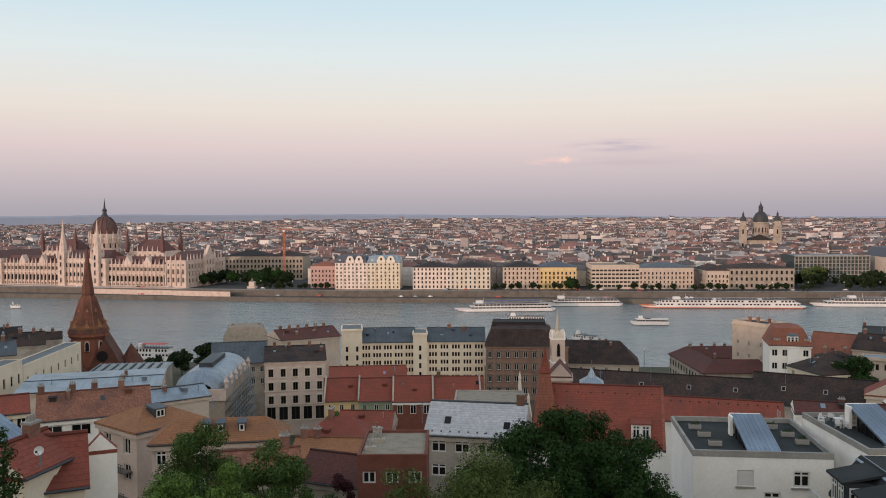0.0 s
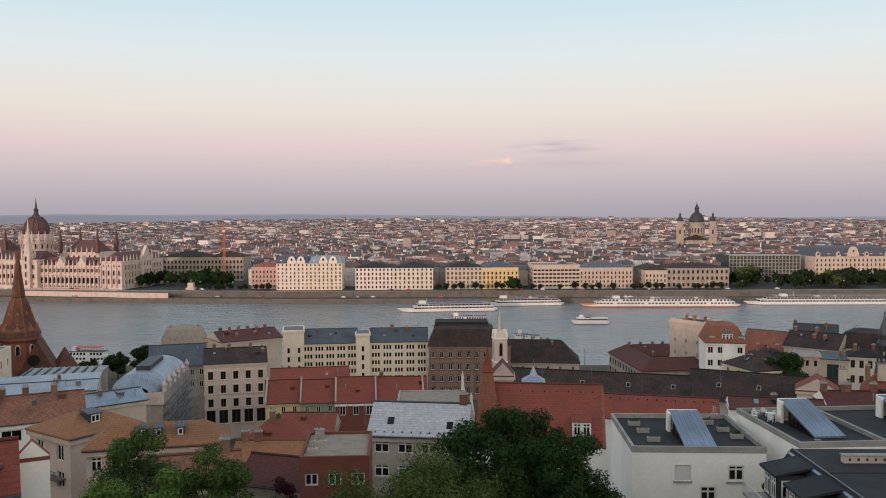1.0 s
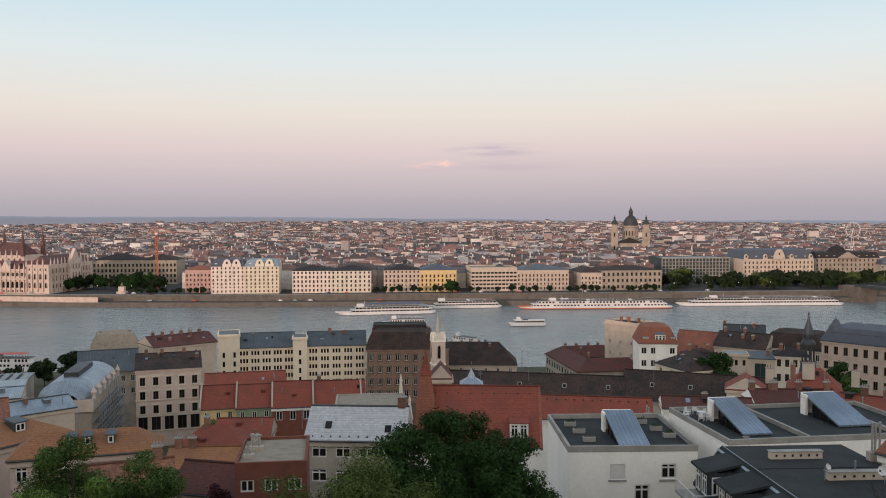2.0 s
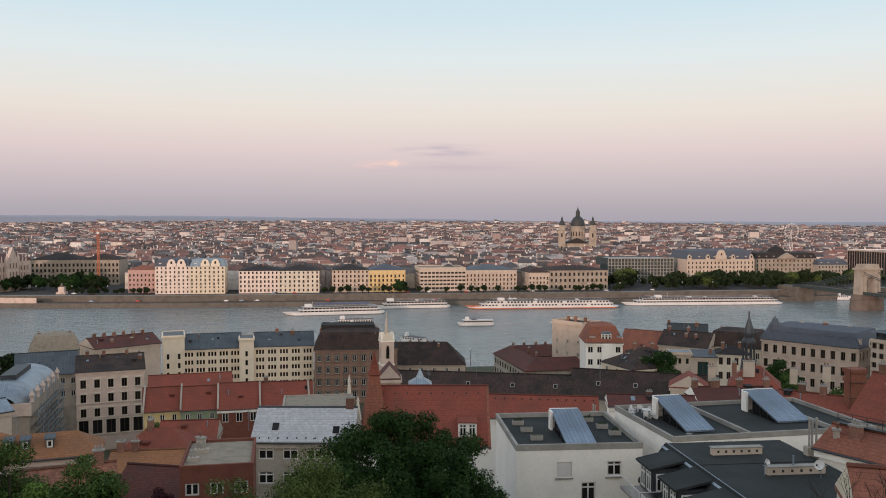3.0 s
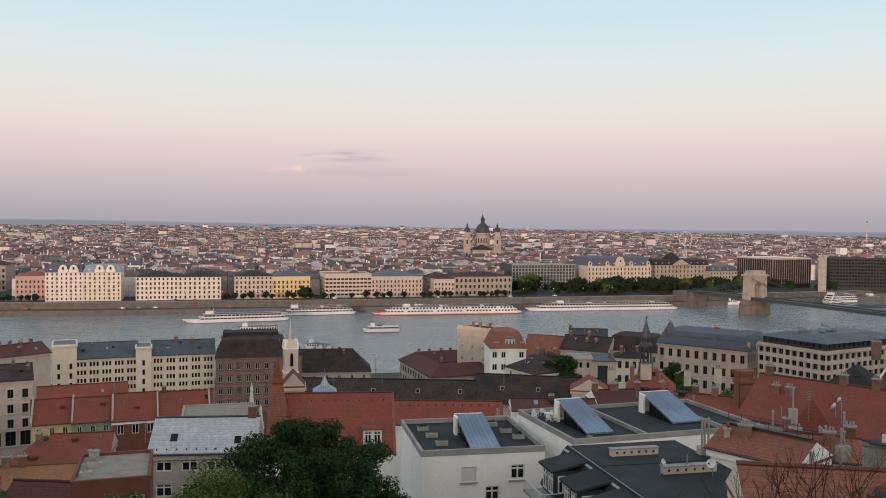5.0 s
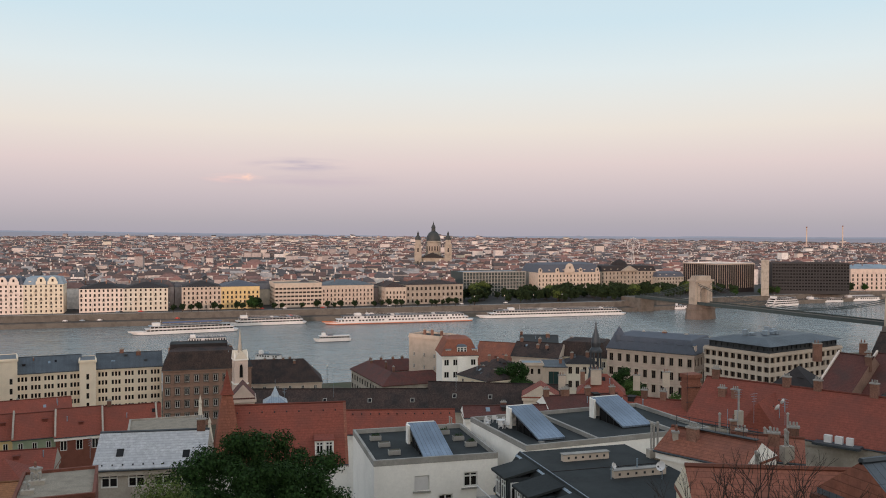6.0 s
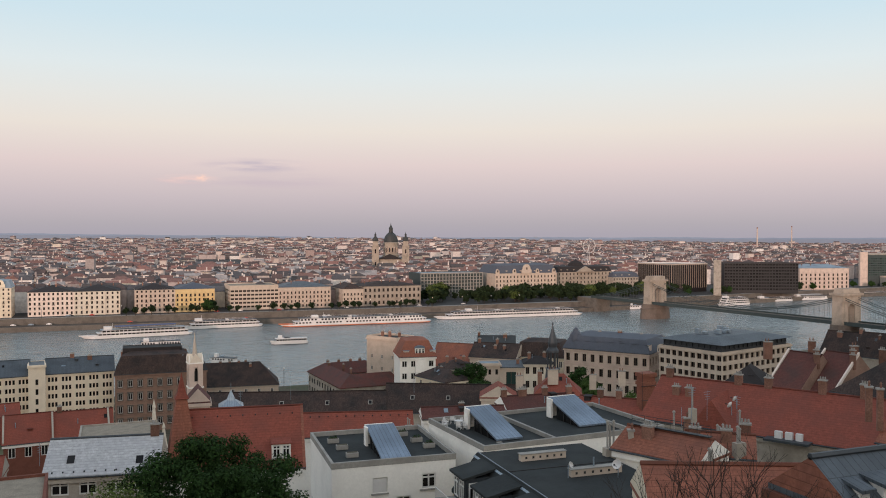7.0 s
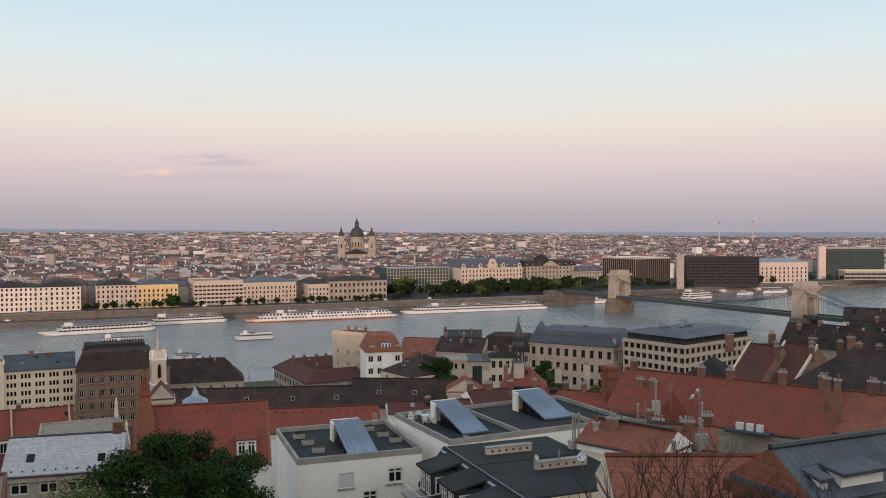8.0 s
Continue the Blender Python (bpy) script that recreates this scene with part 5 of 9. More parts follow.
river_ship(884, 812, 934, 806, "white excursion boat at a far pier", decks=1, h=2.4)
river_ship(828, 806, 868, 804, "white excursion boat at a far pier", decks=1, h=2.4)
river_ship(496, 746, 514, 742, "small white boat beside the bridge pier", decks=1, h=2.3, width=5, name="sightseeing_boat")
river_ship(10, 612, 41, 612, "white catamaran with a curved roof", decks=1, h=2.6, width=7, name="catamaran")
river_ship(52, 526, 66, 514, "low white boat moored below the houses", decks=1, h=2.0, width=5, name="sightseeing_boat")
river_ship(-413, 702, -405, 704, "small white motor boat", decks=1, h=1.4, width=2.6, name="motor_boat")
river_ship(-196, 448, -172, 446, "white boat with red life rafts on the near bank", decks=2, h=2.4, width=7, name="moored_boat", awning="paint_red")


# ---- red church ----
def red_church():
    t = thing("brick_church", pose(-145.0, 296, 8, 0, 0, 20), "red brick church with a tall tiled pointed spire", "church")
    bm = bmesh.new()
    lathe(bm, [(6.2, 0), (6.2, 26.5), (7.1, 27.4), (7.1, 28.6)], 8, 0, 0, 0, math.pi / 8)
    part("tower", bm, "brick_red", t)
    bm = bmesh.new()
    lathe(bm, [(7.4, 28.6), (5.2, 33.5), (3.0, 40.5), (2.0, 42.0)], 8, 0, 0, 0, math.pi / 8)
    slope_uv(bm, bm.faces[:])
    part("lower_spire", bm, "tile_church", t)
    bm = bmesh.new()
    lathe(bm, [(2.0, 42.0), (2.3, 42.4), (1.2, 51), (0.25, 58.5), (0, 59.5)], 8, 0, 0, 0, math.pi / 8)
    slope_uv(bm, bm.faces[:])
    part("upper_spire", bm, "tile_church", t)
    bm = bmesh.new()
    lathe(bm, [(6.6, 30.2), (6.85, 30.2), (6.3, 31.4), (6.0, 31.4)], 8, 0, 0, 0, math.pi / 8)
    part("tile_band", bm, "tile_orange", t, "ochre patterned tile band")
    for i in range(8):
        a = math.pi / 4 * i + math.pi / 8
        bm = bmesh.new()
        for (r0, z0), (r1, z1) in (((7.4, 28.7), (5.2, 33.5)), ((5.2, 33.5), (3.0, 40.5)), ((3.0, 40.5), (2.0, 42.0))):
            tube(bm, (r0 * math.cos(a), r0 * math.sin(a), z0), (r1 * math.cos(a), r1 * math.sin(a), z1), 0.16, 0.16, 5)
        part("ridge_tiles", bm, "tile_orange", t, "ochre glazed ridge tiles")
        for z, r in ((32.6, 5.35), (36.2, 4.1)):
            b = a + math.pi / 8
            bm = bmesh.new()
            solid(bm, [(-0.45, -0.25, 0), (0.45, -0.25, 0), (0, -0.25, 1.2), (0, 0.9, 1.2), (-0.45, 0.5, 0.1), (0.45, 0.5, 0.1)], [(0, 1, 2), (1, 5, 3, 2), (0, 2, 3, 4)])
            part("spire_vent", bm, "tile_orange", t, m=pose(r * 0.93 * math.cos(b), r * 0.93 * math.sin(b), z, 0, 0, math.degrees(b) + 90))
    for i in range(8):
        a = math.pi / 4 * i
        shared("arched_window", arch_mesh(1.3, 3.4), t, pose(6.0 * math.cos(a), 6.0 * math.sin(a), 24, 0, 0, math.degrees(a) + 90))
        bm = bmesh.new()
        r = 6.6
        solid(bm, [(-1, -0.7, 0), (1, -0.7, 0), (0, -0.7, 2.2), (0, 1.5, 2.2), (-1, 1.5, 0.2), (1, 1.5, 0.2)], [(0, 1, 2), (1, 5, 3, 2), (0, 2, 3, 4)])
        part("spire_dormer", bm, "tile_orange", t, m=pose((r - 1.2) * math.cos(a), (r - 1.2) * math.sin(a), 30.6, 0, 0, math.degrees(a) + 90))
    for u, v, w, d, h in ((6, 2, 14, 18, 14), (-5, -9, 10, 10, 14), (14, 6, 12, 14, 12)):
        bm = bmesh.new()
        box(bm, u - w / 2, u + w / 2, v - d / 2, v + d / 2, 0, h)
        part("nave", bm, "brick_red", t)
        bm = bmesh.new()
        if u == 6:
            solid(bm, [(u - w / 2, v - d / 2, h), (u + w / 2, v - d / 2, h), (u + w / 2, v + d / 2, h), (u - w / 2, v + d / 2, h), (u, v - d / 2, h + 13), (u, v + d / 2, h + 13)],
                  [(0, 1, 4), (1, 2, 5, 4), (2, 3, 5), (3, 0, 4, 5), (0, 3, 2, 1)])
        else:
            lathe(bm, [(w * 0.62, h), (w * 0.3, h + 5.5), (0, h + 11)], 8, u, v, 0, math.pi / 8)
            slope_uv(bm, bm.faces[:])
        part("roof", bm, "tile_church", t)
    bm = bmesh.new()
    lathe(bm, [(1.9, -0.25), (1.9, 0.25)], 20)
    part("rose_window", bm, "glass", t, "dark round window", m=pose(5.0, -7.2, 20.5, 90, 0, 0))
    bm = bmesh.new()
    tube(bm, (6, -7, 27), (6, -7, 30), 0.12, 0.05, 5)
    part("finial", bm, "copper_dark", t)


red_church()

# ---- houses ----
house('apartment_house', 'pink plaster town house with a red hip roof', 'building', -171.1, 800.0, 0.0, 23.7, 22.0, 9.0, 30.1, roof='hip', rh=4, wall='plaster_pink', cover='tile_rust', front=(7, 5, 1.3, 2.2, 2, 4.4), frame_m='frame_brown')
house('apartment_house', 'cream ornate apartment house with gabled attics', 'building', -144.4, 784.0, 0.0, 30.2, 26.0, 9.0, 34.1, roof='mansard', rh=6, wall='plaster_shell', cover='slate_blue', front=(8, 7, 1.3, 2.0, 1.2, 3.55), floors=(5, 17), frame_m='frame_brown')
house('apartment_house', 'pale cream apartment house with a grey mansard roof', 'building', -114.2, 784.0, 0.0, 31.1, 26.0, 9.0, 33.9, roof='mansard', rh=6, wall='plaster_cream', cover='zinc_flat', front=(8, 7, 1.3, 2.0, 1.2, 3.55), right=(6, 7, 1.3, 2.0, 1.2, 3.55), floors=(5, 17), frame_m='frame_brown')
house('apartment_house', 'off-white five-storey apartment house with a dark roof', 'building', -70.8, 784.0, 0.0, 35.7, 40.0, 9.0, 29.5, roof='hip', rh=5, wall='plaster_shell', cover='slate_dark', front=(10, 5, 1.5, 2.4, 1.3, 4.1), floors=(4.6,), frame_m='frame_brown')
house('apartment_house', 'pale ivory five-storey apartment house with a grey roof', 'building', -35.2, 784.0, 0.0, 37.2, 40.0, 9.0, 29.3, roof='hip', rh=5, wall='plaster_ivory', cover='slate_dark', front=(9, 5, 1.5, 2.4, 1.3, 4.1), right=(10, 5, 1.5, 2.4, 1.3, 4.1), floors=(4.6,), frame_m='frame_brown')
house('apartment_house', 'beige classical apartment house on the river road', 'building', 14.1, 784.0, 0.0, 33.7, 40.0, 9.0, 29.5, roof='hip', rh=5, wall='plaster_beige', cover='slate_dark', front=(9, 5, 1.5, 2.5, 1.3, 4.15), left=(9, 5, 1.5, 2.5, 1.3, 4.15), floors=(4.6, 18), frame_m='frame_brown', surround='plaster_rose')
house('apartment_house', 'warm yellow classical apartment house with a dark blue roof', 'building', 47.9, 784.0, 0.0, 34.1, 40.0, 9.0, 29.4, roof='hip', rh=5, wall='plaster_yellow', cover='slate_blue', front=(9, 5, 1.5, 2.5, 1.3, 4.15), right=(9, 5, 1.5, 2.5, 1.3, 4.15), floors=(4.6, 18), frame_m='frame_brown', surround='plaster_yellow')
house('office_block', 'modern beige office block with long window bands', 'building', 96.0, 784.0, 0.0, 43.7, 45.0, 9.0, 30.7, roof='flat', wall='plaster_beige', cover='roof_gravel', front=(12, 6, 2.9, 1.7, 2.2, 3.6), left=(12, 6, 2.9, 1.7, 2.2, 3.6), frame_m='frame_brown')
house('apartment_house', 'sandy classical apartment house with arched ground floor', 'building', 139.7, 784.0, 0.0, 49.7, 45.0, 9.0, 28.8, roof='hip', rh=4.5, wall='plaster_beige', cover='zinc_dark', front=(14, 5, 1.4, 2.4, 1.3, 4.1), right=(10, 5, 1.4, 2.4, 1.3, 4.1), floors=(4.6,), frame_m='frame_brown', surround='plaster_rose')
house('apartment_house', 'sandy corner house with a brown hip roof', 'building', 201.2, 784.0, 0.0, 20.5, 45.0, 9.0, 26.0, roof='hip', rh=5, wall='plaster_beige', cover='tile_brown', front=(6, 4, 1.4, 2.4, 1.4, 4.6), left=(9, 4, 1.4, 2.4, 1.4, 4.6), frame_m='frame_brown')
house('palace', 'beige stone palace with arched windows and balustrade', 'building', 221.8, 784.0, 0.0, 58.7, 45.0, 9.0, 27.9, roof='hip', rh=4, wall='stone_tan', cover='tile_brown', front=(13, 3, 2.0, 3.2, 1.6, 6.0), right=(6, 3, 2.0, 3.2, 1.6, 6.0), floors=(6, 17), frame_m='frame_brown')
house('hotel', 'modern hotel with white vertical ribs and green glass', 'building', 307.6, 860.0, 0.0, 73.3, 40.0, 9.0, 35.2, roof='flat', wall='iron_green', cover='zinc_flat', front=(26, 9, 1.6, 2.6, 3, 3.6), glass='glass_green', frame_m='frame_brown')
house('palace', 'pale stone palace with blue roof and central arched gable', 'building', 392.5, 850.0, 0.0, 77.4, 45.0, 9.0, 34.7, roof='mansard', rh=9, wall='plaster_beige', cover='slate_blue', front=(18, 5, 1.5, 2.6, 2, 4.6), floors=(6, 20), frame_m='frame_brown')
house('palace', 'beige stone palace with a pediment and dark domed roof', 'building', 482.3, 870.0, 0.0, 73.3, 45.0, 9.0, 34.0, roof='mansard', rh=6, wall='stone_tan', cover='slate_dark', front=(15, 5, 1.5, 2.6, 2, 4.8), floors=(6,), frame_m='frame_brown')
house('apartment_house', 'grey stone house with a slate roof beside the park', 'building', 551.5, 860.0, 0.0, 36.0, 40.0, 9.0, 27.1, roof='mansard', rh=5, wall='plaster_grey', cover='slate_blue', front=(9, 5, 1.4, 2.2, 2, 4.2), frame_m='frame_brown')
house('hotel', 'dark brown glass hotel framed by white bands', 'building', 604.0, 884.5, -81.6, 56.8, 58.2, 9.0, 42.0, roof='flat', parapet=1.5, wall='hotel_dark', cover='concrete', front=(22, 9, 1.5, 2.4, 5, 3.0), right=(22, 9, 1.5, 2.4, 5, 3.0), frame_m='iron_black', trim='paint_white', cornice=0)
house('hotel', 'blank beige stair tower beside the dark hotel', 'building', 630.9, 775.8, -37.0, 8.1, 8.0, 9.0, 48.1, roof='flat', wall='plaster_grey', cover='concrete', frame_m='frame_brown')
house('hotel', 'very dark brown hotel block with ribbon windows', 'building', 665.9, 800.0, -24.2, 85.5, 40.0, 9.0, 43.9, roof='flat', wall='hotel_dark', cover='slate_dark', front=(26, 9, 2.6, 2.0, 4, 3.6), frame_m='iron_black')
house('palace', 'pale stone concert hall with a low roof', 'building', 794.4, 815.0, -12.9, 67.0, 40.0, 9.0, 35.8, roof='hip', rh=5, wall='stone_pale', cover='zinc_flat', front=(11, 4, 2.0, 3.2, 2, 5), frame_m='frame_brown')
house('hotel', 'green glass hotel slab with long window bands', 'building', 942.3, 844.9, -24.4, 78.4, 24.0, 9.0, 51.3, roof='flat', parapet=1.6, trim='concrete', wall='iron_green', cover='concrete', front=(26, 8, 2.6, 1.7, 14, 3.1), glass='glass_green', frame_m='iron_green')
house('hotel', 'pale stone stair tower beside the green hotel', 'building', 932.7, 849.2, -24.4, 9.8, 5.0, 9.0, 53.6, roof='flat', wall='stone_pale', cover='concrete', cornice=0)
house('hotel', 'white terraced podium below the green hotel', 'building', 945.6, 818.0, -24.4, 78.4, 20.0, 9.0, 21.5, roof='flat', parapet=1.2, trim='stone_pale', wall='concrete', cover='concrete', front=[(24, 2, 3.0, 2.4, 2.0, 5.0)], frame_m='frame_brown')
house('palace', 'long stone ministry with arcades and a dark roof', 'building', -288.2, 905.0, 0.0, 47.2, 40.0, 9.0, 34.8, roof='hip', rh=6, wall='stone_tan', cover='slate_dark', front=(12, 4, 2, 3.2, 2, 5.6), floors=(7,), frame_m='frame_brown')
house('palace', 'long stone ministry wing with a red-brown roof', 'building', -241.0, 905.0, 0.0, 38.8, 40.0, 9.0, 34.6, roof='hip', rh=6, wall='stone_tan', cover='tile_brown', front=(10, 4, 2, 3.2, 2, 5.6), floors=(7,), frame_m='frame_brown')
house('apartment_house', 'rose-grey four-storey house with dark ground floor doors', 'building', -68.7, 252.8, 13.2, 18.5, 20.0, 8.3, 33.3, roof='gable', wall='plaster_rose', cover='tile_brown', front=[(5, 3, 1.5, 2.4, -2.3, 4.2), (5, 1, 2.6, 4.0, 6.9, 4)], floors=(11.6, 15.8, 24), chimneys=((0.15, 0.5, 0), (0.4, 0.5, 0), (0.75, 0.5, 0), (0.95, 0.3, 0), (0.95, 0.7, 0)), frame_m='frame_brown', rh=3.41, surround='plaster_ivory')
house('apartment_house', 'tall beige party wall wing with brown roof and chimneys', 'building', -71.0, 283.2, 33.7, 21.8, 14.0, 6.7, 35.3, roof='gable', rh=3, wall='plaster_beige', cover='tile_maroon', chimneys=((0.1, 0.5, 0), (0.25, 0.5, 0), (0.4, 0.5, 0), (0.55, 0.5, 0), (0.7, 0.5, 0), (0.85, 0.5, 0), (0.3, 0.2, 0), (0.6, 0.2, 0)))
house('apartment_house', 'grey slate roofed house beside the market hall', 'building', -90.9, 270.1, 16.8, 17.5, 14.0, 7.5, 29.2, roof='gable', wall='plaster_grey', cover='zinc_dark', front=(6, 2, 1.3, 2, -1, 4), rh=6.36)
house('apartment_house', 'grey house with a weathered mansard and chimneys', 'building', -98.6, 306.5, 16.4, 16.2, 14.0, 6.3, 31.3, roof='mansard', wall='plaster_grey', cover='roof_gravel', chimneys=((0.2, 0.5, 0), (0.5, 0.5, 0), (0.8, 0.5, 0)), rh=5.1)
house('hotel_block', 'pale yellow hotel block with a zinc roof', 'building', -49.4, 321.2, 6.9, 20.9, 14.0, 7.0, 28.8, roof='gable', wall='plaster_hotel', cover='zinc_dark', front=[(5, 7, 0.75, 1.6, -1.0, 2.95, None, 3)], floors=(4.1, 7.05, 10, 13, 15.9), frame_m='frame_brown', rh=5.04)
house('hotel_block', 'pale yellow hotel block with a zinc roof', 'building', -23.8, 324.1, 2.2, 22.3, 14.0, 7.0, 28.9, roof='gable', wall='plaster_hotel', cover='zinc_dark', front=[(5, 7, 0.75, 1.6, -1.0, 2.95, None, 3)], floors=(4.1, 7.05, 10, 13, 15.9), frame_m='frame_brown', rh=4.83)
house('stair_tower', 'pale yellow stair tower of the hotel block', 'building', -56.1, 317.1, 9.3, 7.8, 14.0, 7.0, 34.5, roof='flat', parapet=0.3, wall='plaster_hotel', cover='zinc_dark', front=(2, 6, 0.9, 2, 2, 3.4), frame_m='frame_brown')
house('stair_tower', 'pale yellow stair tower of the hotel block', 'building', -29.0, 320.7, 4.7, 5.4, 12.0, 7.0, 32.6, roof='flat', parapet=0.3, wall='plaster_hotel', cover='zinc_dark', front=(1, 6, 0.9, 2, 2, 3.4), frame_m='frame_brown')
house('apartment_house', 'dark brown four-storey house with white casements', 'building', -1.1, 318.0, -2.2, 26.8, 20.0, 7.5, 28.3, roof='mansard', frame_m='frame_white', wall='plaster_brown', cover='tile_brown', front=(8, 4, 1.5, 2.4, -2.0, 4.6), floors=(6.6, 11.2, 15.8), chimneys=((0.08, 0.5, 0), (0.9, 0.5, 0)), rh=6.4, inset=2.6, surround='stone_grey')
house('apartment_house', 'dark upper roof storey with a railing', 'building', 1.5, 326.0, -2.1, 20.6, 9.0, 27.2, 36.4, roof='flat', parapet=0.3, wall='slate_dark', cover='roof_felt', cornice=0)
house('apartment_house', 'brown house end with a blackened roof', 'building', 25.9, 320.0, 7.5, 4.6, 18.0, 7.5, 28.0, roof='gable', wall='plaster_brown', cover='slate_dark', rh=3.99)
house('town_house', 'low house with a patched brown roof by the river', 'building', 15.1, 345.8, -7.7, 45.7, 16.0, 7.5, 17.4, roof='hip', wall='plaster_beige', cover='tile_brown', front=(9, 1, 1.2, 1.8, -1.2, 4), chimneys=((0.5, 0.5, 0), (0.58, 0.5, 0), (0.66, 0.5, 0), (0.72, 0.6, 0), (0.76, 0.4, -1)), rh=8.6)
house('row_house', 'low yellow row house with a red tile roof', 'house', -41.8, 210.9, 10.1, 8.5, 9.5, 11.2, 30.5, roof='gable', wall='plaster_yellow', cover='tile_red', front=(3, 1, 1.1, 1.6, -0.7, 3), cornice=0.2, rh=5.23)
house('row_house', 'low green row house with a red tile roof', 'house', -33.0, 210.9, 7.7, 8.7, 9.5, 11.2, 30.6, roof='gable', wall='plaster_green', cover='tile_red', front=(3, 1, 1.1, 1.6, -0.7, 3), cornice=0.2, rh=5.21)
house('row_house', 'low maroon row house with white windows', 'house', -24.2, 210.6, 5.2, 10.1, 10.6, 11.2, 30.6, roof='gable', wall='brick_dark', cover='tile_red', front=(3, 1, 1.5, 2.3, -0.7, 3), trim='plaster_white', rh=5.81)
house('row_house', 'low row house with a red tile roof', 'house', -14.1, 211.5, 2.1, 12.7, 10.5, 11.1, 30.5, roof='gable', wall='plaster_grey', cover='tile_red', chimneys=((0.1, 0.5, 0),), rh=5.75)
house('row_house', 'rear wing with a red tile roof', 'house', -45.3, 235.7, 8.3, 21.8, 9.5, 9.4, 30.5, roof='gable', wall='plaster_grey', cover='tile_red', rh=3.81)
silver_villa, silver_villa_top = house('villa', 'grey stone villa with a silver slate roof', 'house', -7.8, 104.7, -8.6, 12.0, 8.7, 34.4, 50.3, roof='gable', wall='plaster_grey', cover='slate_silver', front=[(4, 2, 1.9, 1.55, -0.5, 3.05)], fine=True, chimneys=((0.95, 0.5, 0),), rh=3.49), 15.9
house('villa', 'grey flat-roofed annex behind the villa', 'house', -5.2, 124.9, 0.0, 10.2, 9.0, 28.9, 49.7, roof='flat', parapet=0.3, wall='plaster_grey', cover='roof_gravel', cornice=0)
red_wing, red_wing_top = house('monastery_wing', 'long red tile roof with a white double dormer', 'building', 7.6, 121.8, -7.8, 17.5, 12.7, 29.5, 44.4, roof='gable', wall='plaster_white', cover='tile_red', over=0.2, rh=7.93), 14.8
red_low, red_low_top = house('monastery_wing', 'red tile roof wing behind the garden', 'building', 29.1, 147.2, -15.1, 20.7, 7.4, 24.0, 42.0, roof='gable', wall='plaster_white', cover='tile_red', rh=3.72), 18.0
brown_roof_a, brown_roof_a_top = house('monastery_wing', 'very long weathered brown tile roof', 'building', 17.0, 187.2, -17.0, 39.2, 10.5, 16.7, 38.2, roof='gable', wall='plaster_grey', cover='tile_brown', rh=4.71), 21.5
brown_roof_b, brown_roof_b_top = house('monastery_wing', 'very long weathered brown tile roof', 'building', 54.6, 176.7, -25.7, 31.1, 12.3, 18.8, 38.7, roof='gable', wall='plaster_grey', cover='tile_brown', rh=5.51), 19.9
brick_a, brick_a_top = house('brick_house', 'dark red brick house with a flat gravel roof', 'house', -12.9, 81.0, 2.5, 6.8, 9.5, 39.3, 54.2, roof='flat', parapet=0.4, wall='brick_dark', cover='roof_gravel', front=[(3, 2, 1.3, 1.2, -1.3, 2.7)], fine=True, cornice=0), 14.9
house('town_house', 'low house with a plain red roof', 'house', -34.3, 146.0, -6.5, 13.5, 10.5, 23.4, 37.6, roof='hip', wall='plaster_grey', cover='tile_red', rh=3.94)
house('town_house', 'low house with a plain red roof and vents', 'house', -30.9, 169.2, -2.1, 10.8, 8.3, 19.2, 34.0, roof='gable', wall='plaster_grey', cover='tile_red', rh=3.32)
house('town_house', 'old house with a worn orange tile roof', 'house', -27.4, 114.8, -1.2, 9.3, 6.5, 31.8, 44.1, roof='gable', wall='plaster_grey', cover='tile_orange', chimneys=((0.1, 0.5, 0), (0.3, 0.5, 0)), rh=2.27)
house('town_house', 'old house with a dark worn tile roof', 'house', -21.7, 93.5, -19.0, 8.0, 6.7, 37.4, 47.9, roof='gable', wall='plaster_grey', cover='tile_maroon', rh=2.7)
house('town_house', 'house with a speckled pale tile roof', 'house', -27.5, 81.5, 15.9, 8.4, 5.9, 39.4, 51.1, roof='gable', wall='plaster_grey', cover='tile_pale', chimneys=((0.85, 0.5, 0),), rh=2.66)
house('long_house', 'long house with a mottled brown tile roof', 'house', -73.0, 131.0, 25.8, 17.2, 10.1, 26.3, 44.8, roof='gable', wall='plaster_white', cover='tile_pale', front=(4, 1, 3.0, 1.9, -0.8, 3.4), chimneys=((0.02, 0.5, 0), (0.3, 0.5, 0), (0.5, 0.5, 0), (0.75, 0.5, 0)), rh=3.79)
house('town_house', 'house with a bright red tile roof', 'house', -72.5, 113.9, 31.1, 6.6, 5.8, 31.8, 49.7, roof='gable', wall='plaster_cream', cover='tile_red', front=(4, 1, 1.3, 1.6, -0.6, 3), rh=2.32)
corner_villa, corner_villa_top = house('villa', 'tan villa with an orange hip roof and balconies', 'house', -43.7, 101.0, 54.6, 9.7, 9.0, 34.5, 51.1, roof='hip', wall='plaster_rosegrey', cover='tile_orange', left=[(2, 2, 1.5, 2.0, -0.9, 3.3)], rh=2.37), 16.6
orange_villa, orange_villa_top = house('villa', 'tan villa with an orange tile roof and dormers', 'house', -38.3, 92.4, 10.5, 14.9, 5.7, 37.2, 52.1, roof='hip', wall='plaster_rosegrey', cover='tile_orange', front=(7, 2, 1.2, 1.7, -0.7, 3), fine=True, rh=2.27), 14.9
house('gable_house', 'white plastered gable house with ivy', 'house', -27.7, 55.5, 25.6, 2.1, 0.8, 45.6, 61.7, roof='gable_y', wall='plaster_white', cover='tile_red', over=0.02, cornice=0, rh=1.36)
